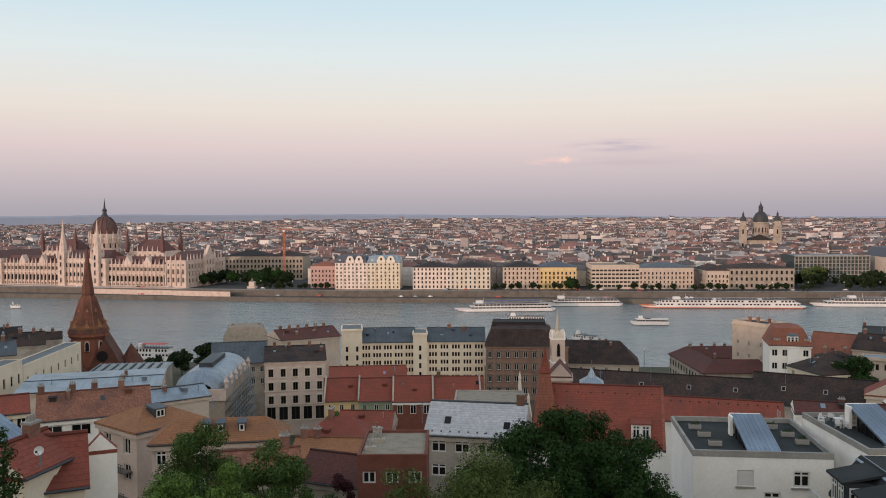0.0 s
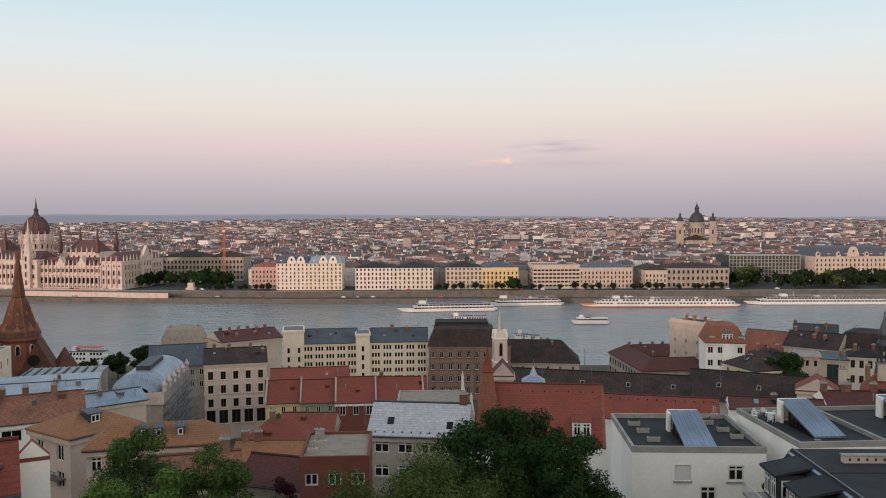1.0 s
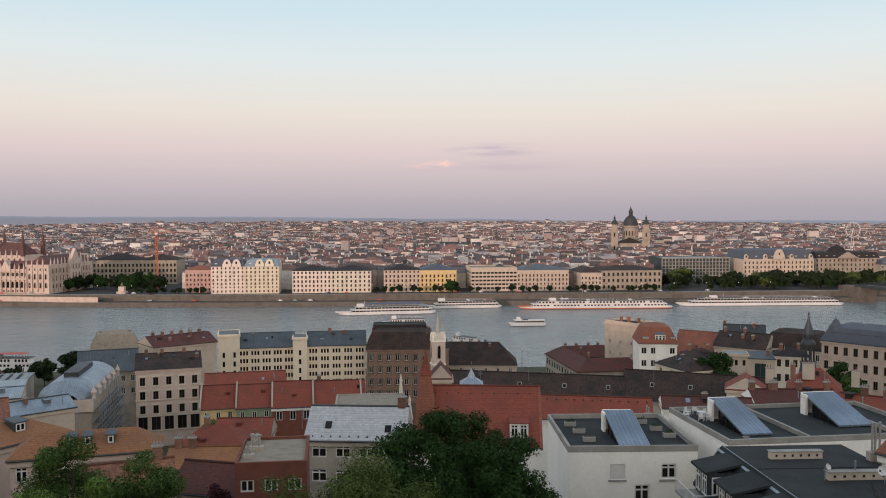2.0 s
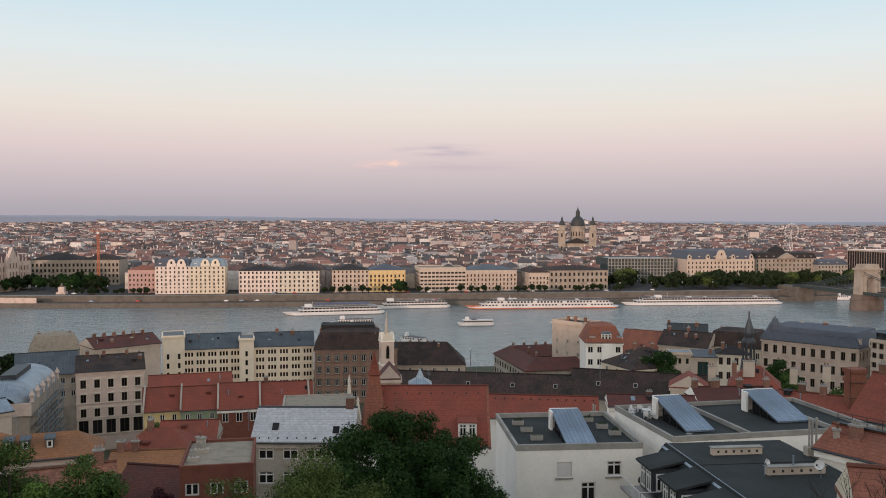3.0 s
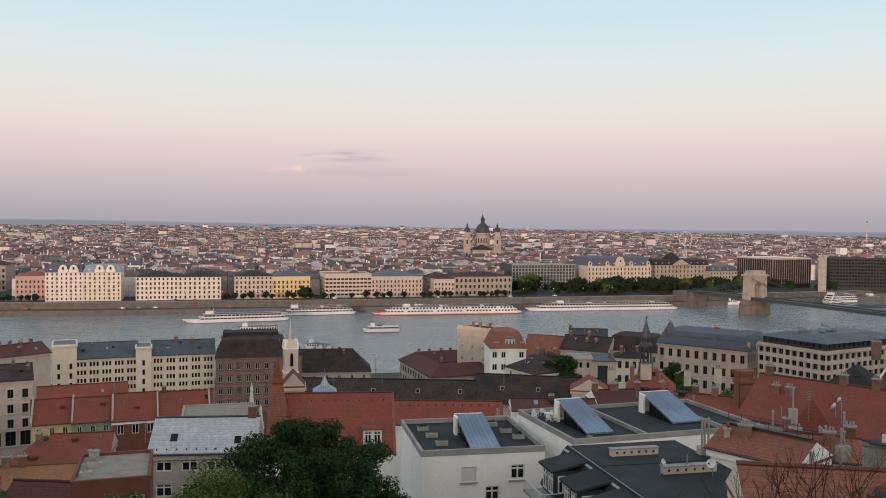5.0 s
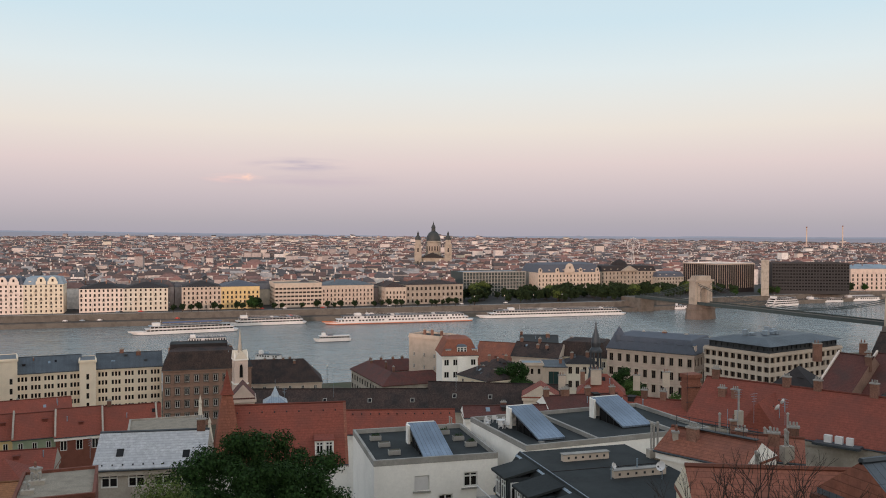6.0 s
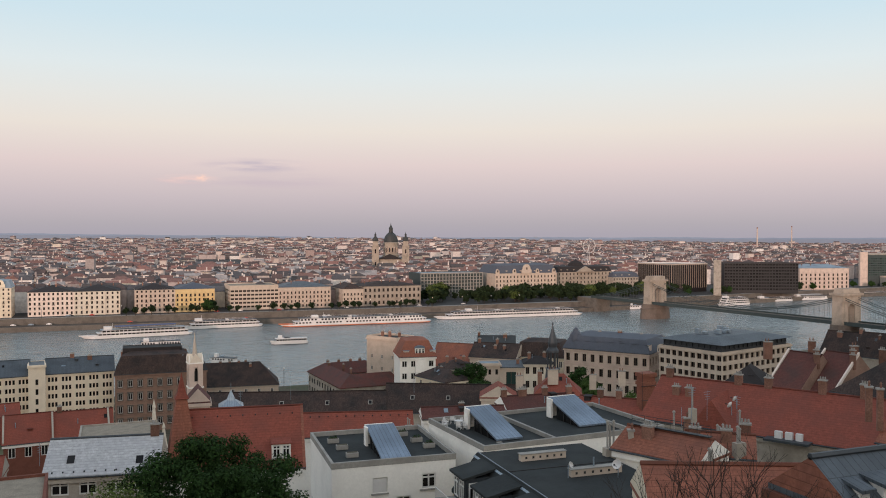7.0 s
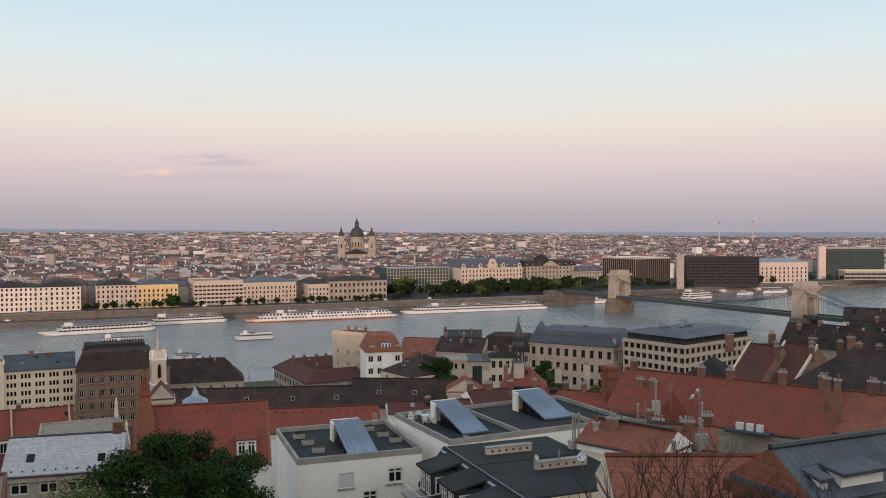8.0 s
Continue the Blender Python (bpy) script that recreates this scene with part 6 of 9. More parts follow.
house('cottage', 'cream cottage wing with a red tile roof', 'house', -28.2, 51.8, 27.6, 2.0, 4.8, 46.1, 60.4, roof='gable', wall='plaster_cream', cover='tile_red', front=(1, 1, 1.5, 1.0, -1.4, 3), fine=True, cornice=0.1, rh=3.1)
house('cottage', 'cream cottage with a red tile roof and satellite dish', 'house', -28.5, 49.3, 81.7, 4.6, 4.0, 46.8, 62.0, roof='gable', wall='plaster_cream', cover='tile_red', cornice=0.1, chimneys=((0.75, 0.5, -0.5),), rh=1.84)
house('shed', 'low shed with a grey sheet roof', 'house', -41.6, 66.0, 55.9, 4.7, 8.0, 42.5, 58.0, roof='shed', rh=2.2, wall='plaster_grey', cover='zinc')
house('row_house', 'pale green-cream house with a bare party wall', 'house', -115.4, 201.3, 96.7, 38.7, 4.5, 10.5, 41.2, roof='flat', parapet=0.3, wall='plaster_cream', cover='zinc_dark', front=(8, 2, 0.9, 2, -3, 5), frame_m='frame_brown', cornice=0)
house('row_house', 'pale green-cream house with narrow windows', 'house', -112.6, 177.3, 93.1, 20.4, 4.5, 16.6, 43.3, roof='flat', parapet=0.3, wall='plaster_cream', cover='zinc_dark', front=(6, 1, 0.9, 2.4, -3, 5), frame_m='frame_brown', cornice=0)
house('town_house', 'house with a dark roof near the river bank', 'house', -155.1, 262.6, 29.6, 10.3, 9.9, 8.0, 36.2, roof='gable', wall='plaster_grey', cover='tile_brown', chimneys=((0.3, 0.5, 0), (0.7, 0.5, 0)), rh=3.95)
house('town_house', 'house with a dark roof near the river bank', 'house', -176.7, 278.7, 31.1, 14.3, 9.5, 7.2, 35.5, roof='gable', wall='plaster_grey', cover='slate_dark', chimneys=((0.3, 0.5, 0), (0.7, 0.5, 0)), rh=3.81)
house('town_house', 'house with a dark roof near the river bank', 'house', -157.7, 280.7, 28.5, 9.3, 6.0, 7.2, 35.5, roof='gable', wall='plaster_grey', cover='tile_brown', chimneys=((0.3, 0.5, 0), (0.7, 0.5, 0)), rh=2.4)
house('town_house', 'house with a dark roof near the river bank', 'house', -136.6, 215.3, 31.3, 9.5, 9.2, 10.4, 40.7, roof='gable', wall='plaster_grey', cover='zinc_dark', chimneys=((0.3, 0.5, 0), (0.7, 0.5, 0)), rh=3.69)
house('market_hall', 'market hall wing with a flat blue-grey metal roof', 'building', -101.0, 172.6, 18.3, 29.3, 22.0, 16.5, 40.4, roof='gable', wall='plaster_beige', cover='zinc_pale', rh=0.6)
house('market_hall', 'low zinc roofed annex beside the market hall', 'building', -65.3, 154.8, 39.3, 12.6, 7.8, 21.3, 42.4, roof='gable', wall='plaster_beige', cover='zinc_pale', rh=1.94)
white_block, white_block_top = house('apartment_house', 'white apartment house with a red mansard and balconies', 'building', 90.0, 272.5, -10.2, 12.4, 15.0, 9.0, 35.9, roof='mansard', wall='plaster_white', cover='tile_rust', front=(4, 4, 1.7, 2.1, -1.2, 4.2), rh=5.52), 26.9
house('apartment_house', 'beige bare party wall of the white house with chimneys', 'building', 88.8, 309.5, -58.2, 15.2, 10.0, 9.0, 38.8, roof='flat', wall='plaster_beige', cover='roof_felt', front=(3, 3, 0.9, 1.6, -6, 4.6), chimneys=((0.3, 0.4, 1), (0.6, 0.3, 1.4), (0.8, 0.5, 1)))
def wing_house():
    t = thing("town_house", pose(74.3, 292.7, 7.5, 0, 0, 4), "low house with red-brown hip roofs round a yard", "building")
    for x0, x1, y0, y1 in ((0, 10.5, 0, 41), (10.52, 24, 0, 10.5), (10.52, 24, 30.5, 41)):
        bm = bmesh.new()
        holes = rows_of(int((y1 - y0) / 3.4), 2, y1 - y0, 1.2, 2.0, 8.2, 3.7)
        facade(bm, (x0, y0, 0), (1, 0, 0), x1 - x0, 0, 15.3, rows_of(int((x1 - x0) / 3.4), 2, x1 - x0, 1.2, 2.0, 8.2, 3.7), 0.25, 0, 1, 1)
        facade(bm, (x1, y0, 0), (0, 1, 0), y1 - y0, 0, 15.3, [], 0.25)
        facade(bm, (x1, y1, 0), (-1, 0, 0), x1 - x0, 0, 15.3, [], 0.25)
        facade(bm, (x0, y1, 0), (0, -1, 0), y1 - y0, 0, 15.3, holes if x0 == 0 else [], 0.25, 0, 1, 1)
        part("wall", bm, ["plaster_grey", "glass"], t)
    for x0, x1, y0, y1, along in ((-0.6, 11.1, -0.6, 41.6, False), (-0.6, 25, -0.62, 11.1, True), (-0.6, 25, 29.9, 41.62, True)):
        bm = bmesh.new()
        ym, xm, z, r = (y0 + y1) / 2, (x0 + x1) / 2, 15.3, 4.1
        base = [(x0, y0, z), (x1, y0, z), (x1, y1, z), (x0, y1, z), (x0, y0, z + 0.3), (x1, y0, z + 0.3), (x1, y1, z + 0.3), (x0, y1, z + 0.3)]
        low = [(0, 3, 2, 1), (0, 1, 5, 4), (1, 2, 6, 5), (2, 3, 7, 6), (3, 0, 4, 7)]
        if along:
            solid(bm, base + [(x0 + 5.8, ym, z + r), (x1 - 2.5, ym, z + r)], low + [(4, 5, 9, 8), (6, 7, 8, 9), (5, 6, 9), (7, 4, 8)])
        else:
            solid(bm, base + [(xm, y0 + 5.8, z + r), (xm, y1 - 5.8, z + r)], low + [(4, 5, 8), (5, 6, 9, 8), (6, 7, 9), (7, 4, 8, 9)])
        part("roof", bm, "tile_maroon", t)
    for u, v in ((5, 30), (6.5, 36), (11, 36), (16, 36), (9, 24), (20, 36), (8, 12)):
        shared("chimney", CHIMNEY, t, pose(u, v, 19.0, 0, 0, 90 if v < 30 else 0))


wing_house()
house('town_house', 'small beige house with shutters and a dark roof', 'house', 88.8, 252.9, -75.1, 15.9, 10.0, 9.2, 32.8, roof='hip', wall='plaster_cream', cover='tile_brown', front=(3, 1, 1.3, 1.6, -0.8, 3), rh=3.06)
house('town_house', 'house with a red roof by the river', 'building', 106.3, 285.9, -41.0, 15.2, 15.4, 7.2, 30.2, roof='gable', wall='plaster_grey', cover='tile_rust', rh=7.69)
house('town_house', 'house with dark roofs and roof terraces', 'building', 117.4, 276.1, -41.8, 16.9, 13.0, 7.7, 34.3, roof='gable', wall='plaster_beige', cover='tile_brown', chimneys=((0.1, 0.5, 0), (0.5, 0.3, 0), (0.7, 0.3, 0)), rh=4.56)
house('town_house', 'house with a green-grey sheet roof', 'building', 132.2, 302.4, -24.9, 14.5, 12.0, 6.4, 33.8, roof='gable', wall='plaster_grey', cover='copper_dark', chimneys=((0.02, 0.5, 0),), rh=3.87)
house('town_house', 'house with a dark curved mansard roof', 'building', 132.7, 271.3, -40.5, 18.0, 16.0, 7.9, 34.4, roof='mansard', wall='plaster_cream', cover='tile_brown', front=(8, 3, 1.2, 2.2, -1.2, 4.2), chimneys=((0.2, 0.5, 0),), rh=5.13)
house('town_house', 'low grey stucco wing with a shallow brown roof', 'building', 101.6, 262.9, -16.5, 11.5, 11.0, 8.5, 32.6, roof='hip', rh=2.6, wall='plaster_grey', cover='tile_brown', front=(5, 2, 1.1, 2.0, -1.2, 4.4), frame_m='frame_brown', chimneys=((0.2, 0.5, 0), (0.7, 0.5, 0)))
house('town_house', 'round-topped grey pavilion roof in the courtyard', 'building', 112.6, 256.5, -20.0, 7.0, 7.0, 8.5, 34.6, roof='flat', parapet=0.4, wall='plaster_beige', cover='zinc_flat', front=(3, 2, 0.9, 1.8, -1.6, 4.2), cornice=0.5, frame_m='frame_brown')
house('town_house', 'beige courtyard house with a dark glazed stair', 'building', 119.0, 255.0, -22.0, 8.5, 9.0, 8.5, 33.4, roof='shed', rh=1.2, wall='plaster_beige', cover='zinc_dark', front=[(1, 1, 3.4, 6.4, -1.4, 4.0)], glass='glass_green', frame_m='frame_brown', chimneys=((0.8, 0.5, 1),))
house('town_house', 'cream courtyard house with tall windows', 'building', 127.0, 252.0, -24.0, 9.5, 9.5, 8.5, 34.6, roof='hip', rh=2.2, wall='plaster_ivory', cover='slate_dark', front=(4, 2, 1.2, 2.3, -1.0, 4.6), frame_m='frame_brown', chimneys=((0.2, 0.4, 0), (0.75, 0.6, 0)))
mansard_a, mansard_a_top = house('mansard_house', 'stone house with a dark blue mansard roof', 'building', 140.1, 248.2, -53.3, 29.3, 20.0, 8.0, 39.8, roof='mansard', wall='plaster_rosegrey', cover='slate_blue', front=(10, 5, 1.3, 2.5, -1.4, 4.6), right=(7, 5, 1.3, 2.5, -1.4, 4.6), floors=(8.5, 13.1, 17.7, 22.3, 26.9), frame_m='frame_brown', surround='plaster_beige', chimneys=((0.3, 0.5, 0), (0.8, 0.5, 0)), rh=4.42), 31.8
house('town_house', 'grey flat-roofed house by the bridge road', 'building', 186.3, 278.4, -80.3, 21.1, 18.0, 8.0, 36.5, roof='flat', wall='plaster_grey', cover='roof_gravel', front=(6, 4, 1.3, 2, -1.2, 4.4))
office_a, office_a_top = house('office_block', 'beige office block with rows of square windows', 'building', 157.5, 219.3, -75.0, 23.0, 35.5, 8.0, 43.5, roof='flat', parapet=0.3, wall='plaster_beige', cover='roof_felt', front=(10, 8, 1.6, 1.6, -0.9, 2.75), right=(13, 8, 1.9, 1.6, -0.9, 2.75), frame_m='frame_brown', deep=0.5), 35.5
house('town_house', 'house with a steep brown roof and white gables', 'building', 213.6, 210.6, -72.0, 11.6, 13.7, 12.9, 38.1, roof='gable', wall='plaster_grey', cover='tile_brown', front=(5, 3, 1.2, 2, -1, 4), chimneys=((0.9, 0.5, 0),), rh=8.21)
house('town_house', 'house with a dark gabled roof near the bridge', 'building', 209.8, 192.9, -74.8, 11.3, 11.8, 16.3, 40.8, roof='gable', wall='plaster_grey', cover='tile_brown', rh=7.11)
house('town_house', 'house with a dark roof near the bridge', 'building', 205.2, 175.5, -51.3, 17.2, 12.7, 19.3, 43.8, roof='gable', wall='plaster_grey', cover='tile_brown', chimneys=((0.4, 0.5, 0), (0.6, 0.5, 0)), rh=7.0)
house('town_house', 'cream house behind the dark roofs', 'building', 272.2, 235.6, -51.1, 24.9, 14.0, 10.0, 42.2, roof='gable', wall='plaster_cream', cover='tile_brown', front=(8, 2, 1.4, 2, -1, 5), rh=4.93)
long_red, long_red_top = house('town_house', 'long red tile roof with a cross gable', 'building', 69.4, 100.4, -60.3, 31.7, 14.2, 38.5, 51.8, roof='gable', wall='plaster_grey', cover='tile_red', chimneys=((0.03, 0.5, 0), (0.1, 0.3, 0), (0.16, 0.3, 0), (0.35, 0.5, 0), (0.48, 0.5, 0), (0.7, 0.5, 0.4), (0.86, 0.5, 0.4)), rh=5.33), 13.3
house('town_house', 'house with a dark slate roof', 'building', 115.6, 140.6, -52.4, 10.1, 11.5, 26.1, 46.3, roof='hip', wall='plaster_grey', cover='slate_dark', rh=4.59)
house('town_house', 'house with a red-brown roof between white fire walls', 'building', 119.9, 131.6, -76.9, 7.2, 15.2, 28.8, 47.6, roof='gable', wall='plaster_brown', cover='tile_maroon', chimneys=((0.9, 0.45, 0.3), (0.98, 0.4, 0.3)), over=0.1, rh=6.83)
house('town_house', 'house with a red-brown roof between white fire walls', 'building', 124.4, 127.3, -80.5, 6.9, 16.4, 29.9, 47.4, roof='gable', wall='plaster_brown', cover='tile_maroon', chimneys=((0.9, 0.45, 0.3), (0.98, 0.4, 0.3)), over=0.1, rh=7.37)
house('town_house', 'house with a large worn brown roof', 'building', 119.1, 114.2, -75.4, 23.3, 16.4, 35.2, 49.8, roof='hip', wall='plaster_white', cover='tile_brown', chimneys=((0.2, 0.5, 0), (0.35, 0.5, 0), (0.5, 0.5, 0), (0.62, 0.4, -0.5)), rh=6.95)
house('town_house', 'pink tile roof house with curved gable', 'building', 71.6, 62.5, -72.0, 8.5, 8.6, 44.6, 56.9, roof='gable', wall='plaster_rosegrey', cover='tile_rust', chimneys=((0.2, 0.5, 0), (0.5, 0.5, 0)), rh=3.86)
house('town_house', 'orange tile roof with a walkway railing', 'house', 43.5, 67.2, -65.1, 8.1, 5.4, 43.6, 57.8, roof='gable', wall='plaster_white', cover='tile_rust', chimneys=((0.3, 0.3, 0),), rh=1.9)
house('town_house', 'orange tile roof with chimneys and pots', 'house', 50.0, 65.0, -39.5, 5.7, 5.1, 43.5, 57.2, roof='gable', wall='plaster_white', cover='tile_rust', chimneys=((0.1, 0.3, 0), (0.6, 0.3, 0), (0.9, 0.6, 0)), rh=1.79)
house('town_house', 'near house with an orange tile roof', 'house', 26.8, 37.4, -24.0, 9.6, 5.6, 51.2, 62.8, roof='gable', wall='plaster_cream', cover='tile_rust', rh=2.23)
# Walls take the rust tile so the gable stands in for the adjoining orange roof.
zinc_house_a, zinc_house_a_top = house('zinc_house', 'house with a dark standing seam zinc roof, its rust gable standing in for the next tiled roof', 'house', 28.45, 25.98, -0.0, 12.7, 4.87, 54.0, 66.16, roof='gable', wall='tile_rust', cover='zinc_dark', over=.1, rh=2.05), 12.16
house('town_house', 'low dark maroon metal roof', 'house', 47.7, 131.6, -14.3, 13.7, 5.4, 28.0, 47.0, roof='gable', wall='plaster_white', cover='tile_maroon', rh=1.61)
house('town_house', 'low dark maroon metal roof', 'house', 65.0, 135.2, -6.7, 13.7, 6.6, 26.7, 46.5, roof='gable', wall='plaster_white', cover='tile_maroon', chimneys=((0.02, 0.5, 0), (0.3, 0.5, 0), (0.6, 0.5, 0), (0.95, 0.5, 0)), rh=1.99)
house('town_house', 'house with a red tile roof and pale chimneys', 'house', 70.8, 120.8, -43.6, 10.3, 6.5, 31.4, 48.6, roof='gable', wall='plaster_white', cover='tile_red', chimneys=((0.3, 0.5, 0), (0.6, 0.5, 0)), rh=2.29)
house('town_house', 'house with a red pyramid roof below the spire', 'house', 87.7, 168.5, -29.0, 10.2, 8.8, 19.8, 41.7, roof='hip', wall='plaster_white', cover='tile_red', chimneys=((0.1, 0.2, 0),), rh=4.42)
house('town_house', 'house with a small red gable roof', 'house', 71.9, 162.8, -25.0, 7.2, 5.9, 20.9, 43.3, roof='gable_y', wall='plaster_beige', cover='tile_red', rh=2.63)
terrace_a, terrace_a_top = house('terrace_house', 'white modern house with a dark roof terrace', 'house', 19.25, 79.5, -3.6, 12.7, 13.5, 39.6, 55.2, roof='flat', parapet=0.6, trim='concrete', wall='plaster_white', cover='roof_felt', cornice=0, front=[(2, 1, 1.5, 1.5, -1.2, 3.1, 1.3, 1, 1.0), (1, 1, 1.5, 1.9, -3.25, 3.1, 0.0, 1, 0.9)], fine=True, frame_m='frame_white'), 15.6
terrace_b, terrace_b_top = house('terrace_house', 'white modern terrace house with roof decks', 'house', 34.1, 76.5, 3.0, 22.5, 14.0, 39.8, 56.3, roof='flat', parapet=0.55, trim='concrete', wall='plaster_white', cover='roof_felt', cornice=0), 16.5
attic, attic_top = house('attic_house', 'dark felt-roofed attic house with dormers and balconies', 'house', 31.6, 56.8, -2.1, 11.2, 17.0, 43.5, 56.9, roof='flat', parapet=0.12, trim='roof_felt', wall='plaster_cream', cover='roof_felt', cornice=0), 13.4

# ---- roof terraces ----
def stair_hatch(t, x, y, z, w, d, h, rot=0.0, cheek="plaster_white"):
    """A roof stair head: sloping zinc sheet, white cheek wall, glazed side."""
    m = pose(x, y, z, 0, 0, rot)
    bm = bmesh.new()
    solid(bm, [(0, 0, 0.1), (w, 0, 0.1), (w, d, h), (0, d, h), (0, 0, 0.28), (w, 0, 0.28), (w, d, h + 0.18), (0, d, h + 0.18)],
          [(0, 3, 2, 1), (4, 5, 6, 7), (0, 1, 5, 4), (1, 2, 6, 5), (2, 3, 7, 6), (3, 0, 4, 7)])
    part("stair_roof", bm, "zinc", t, "sloping zinc stair roof", m)
    bm = bmesh.new()
    box(bm, -0.1, w - 0.1, d, d + 0.2, 0, h + 0.22)
    box(bm, -0.22, 0.05, d - 1.0, d - 0.003, 0, h + 0.1)
    part("stair_wall", bm, cheek, t, "", m)
    bm = bmesh.new()
    solid(bm, [(0.12, 0.5, 0), (0.12, d * 0.72, 0), (0.12, d * 0.72, h * 0.72), (0.12, 0.5, 0.25), (0.2, 0.5, 0), (0.2, d * 0.72, 0), (0.2, d * 0.72, h * 0.72), (0.2, 0.5, 0.25)],
          [(0, 1, 2, 3), (4, 7, 6, 5), (0, 4, 5, 1), (3, 2, 6, 7)], uv=False)
    part("stair_glazing", bm, "glass", t, "dark glazed stair side", m)
    for k in range(4):
        bm = bmesh.new()
        v = 0.5 + (d * 0.72 - 0.5) * k / 3
        box(bm, 0.03, 0.12, v - 0.04, v + 0.04, 0, h * v / d + 0.05)
        part("mullion", bm, "iron_black", t, "", m)


def planter(x, y, z, rot, green=True):
    t = thing("planter", pose(x, y, z, 0, 0, rot), "weathered concrete planter box on the roof terrace", "planter", "roof planters")
    bm = bmesh.new()
    box(bm, -0.62, 0.62, -0.3, 0.3, 0, 0.5)
    bmesh.ops.bevel(bm, geom=bm.edges[:], offset=0.03, segments=1, affect="EDGES")
    part("box", bm, "concrete", t)
    bm = bmesh.new()
    box(bm, -0.54, 0.54, -0.22, 0.22, 0.5, 0.52)
    part("soil", bm, "earth", t)
    if green:
        bm = bmesh.new()
        leaf_cloud(bm, [(-0.2, 0, 0.6, 0.22), (0.2, 0.05, 0.62, 0.26)], 90, 0.07, int(x * 10))
        part("shrub", bm, "leaf_dark", t)
    return t


ZA = terrace_a.location.z + terrace_a_top + 0.13
for u, v, g in ((20.8, 87.6, 1), (21.2, 84.6, 0), (21.6, 81.2, 0), (28.8, 87.9, 1), (29.6, 84.8, 1), (30.2, 82.0, 1)):
    planter(u + 0.4 + (v - 78) * 0.06, v + 1.6, ZA, -4, bool(g))
stair_hatch(terrace_a, 5.2, 0.9, terrace_a_top + 0.12, 3.1, 7.4, 1.9)


def garden_chair(x, y, z, rot):
    t = thing("garden_chair", pose(x, y, z, 0, 0, rot), "white moulded plastic garden chair on the roof terrace", "chair", "white terrace chairs")
    bm = bmesh.new()
    box(bm, -0.26, 0.26, -0.25, 0.25, 0.4, 0.45)
    part("seat", bm, "paint_white", t)
    bm = bmesh.new()
    box(bm, -0.26, 0.26, 0.25, 0.3, 0.42, 0.9, 0, 0.02)
    part("backrest", bm, "paint_white", t)
    for a in (-1, 1):
        bm = bmesh.new()
        box(bm, a * 0.28 - 0.03, a * 0.28 + 0.03, -0.24, 0.28, 0.62, 0.66)
        part("armrest", bm, "paint_white", t)
        for b in (-0.22, 0.22):
            bm = bmesh.new()
            tube(bm, (a * 0.25, b, 0), (a * 0.24, b, 0.62), 0.035, 0.03, 5)
            part("leg", bm, "paint_white", t)


ZB = terrace_b.location.z + terrace_b_top + 0.13
rng = random.Random(4)
for u, v in ((33.0, 84.4), (33.6, 85.6), (34.2, 83.2), (34.9, 83.0), (35.3, 84.6), (34.6, 86.0), (35.9, 83.4)):
    garden_chair(u + 1.0, v + 2.6, ZB, rng.uniform(0, 360))
bm = bmesh.new()
lathe(bm, [(0.5, 0.7), (0.5, 0.74)], 14)
table = thing("garden_table", pose(35.6, 86.8, ZB), "round white plastic garden table on the roof terrace", "table")
part("tabletop", bm, "paint_white", table)
bm = bmesh.new()
lathe(bm, [(0.28, 0), (0.06, 0.08), (0.05, 0.7)], 10)
part("pedestal", bm, "paint_white", table)
for k in range(7):
    bm = bmesh.new()
    box(bm, -0.3, 0.3, -0.2, 0.2, 0, 0.04)
    part("paving_slab", bm, "concrete", terrace_b, "", pose(2.9 + k * 0.35, 2.2 + k * 0.75, terrace_b_top + 0.121))
stair_hatch(terrace_b, 2.7, 2.4, terrace_b_top + 0.12, 3.1, 7.4, 2.1)
stair_hatch(terrace_b, 14.1, 4.2, terrace_b_top + 0.12, 3.8, 6.7, 2.1)
for u in (8.3, 18.0):
    bm = bmesh.new()
    box(bm, u, u + 0.3, 0.3, 13.7, terrace_b_top + 0.125, terrace_b_top + 0.55)
    part("parapet", bm, "concrete", terrace_b)


# window blind and dark openings on the white front
def small_box(parent, name, x0, x1, y0, y1, z0, z1, material, label=""):
    bm = bmesh.new()
    box(bm, x0, x1, y0, y1, z0, z1)
    return part(name, bm, material, parent, label)


small_box(terrace_a, "roller_blind", 4.12, 5.48, 0.08, 0.16, 12.95, 14.3, "paint_white", "closed white roller blind")
for u in (4.8, 9.8):
    small_box(terrace_a, "window_sill", u - 0.9, u + 0.9, -0.15, 0.05, 12.72, 12.86, "concrete")
small_box(terrace_a, "balcony", -1.8, -0.02, 1.0, 5.5, 9.0, 9.2, "concrete")
for k in range(2):
    small_box(terrace_a, "planter_box", -1.8, -1.3, 1.0 + 2.3 * k, 3.1 + 2.3 * k, 9.2, 10.1, "stone_grey")


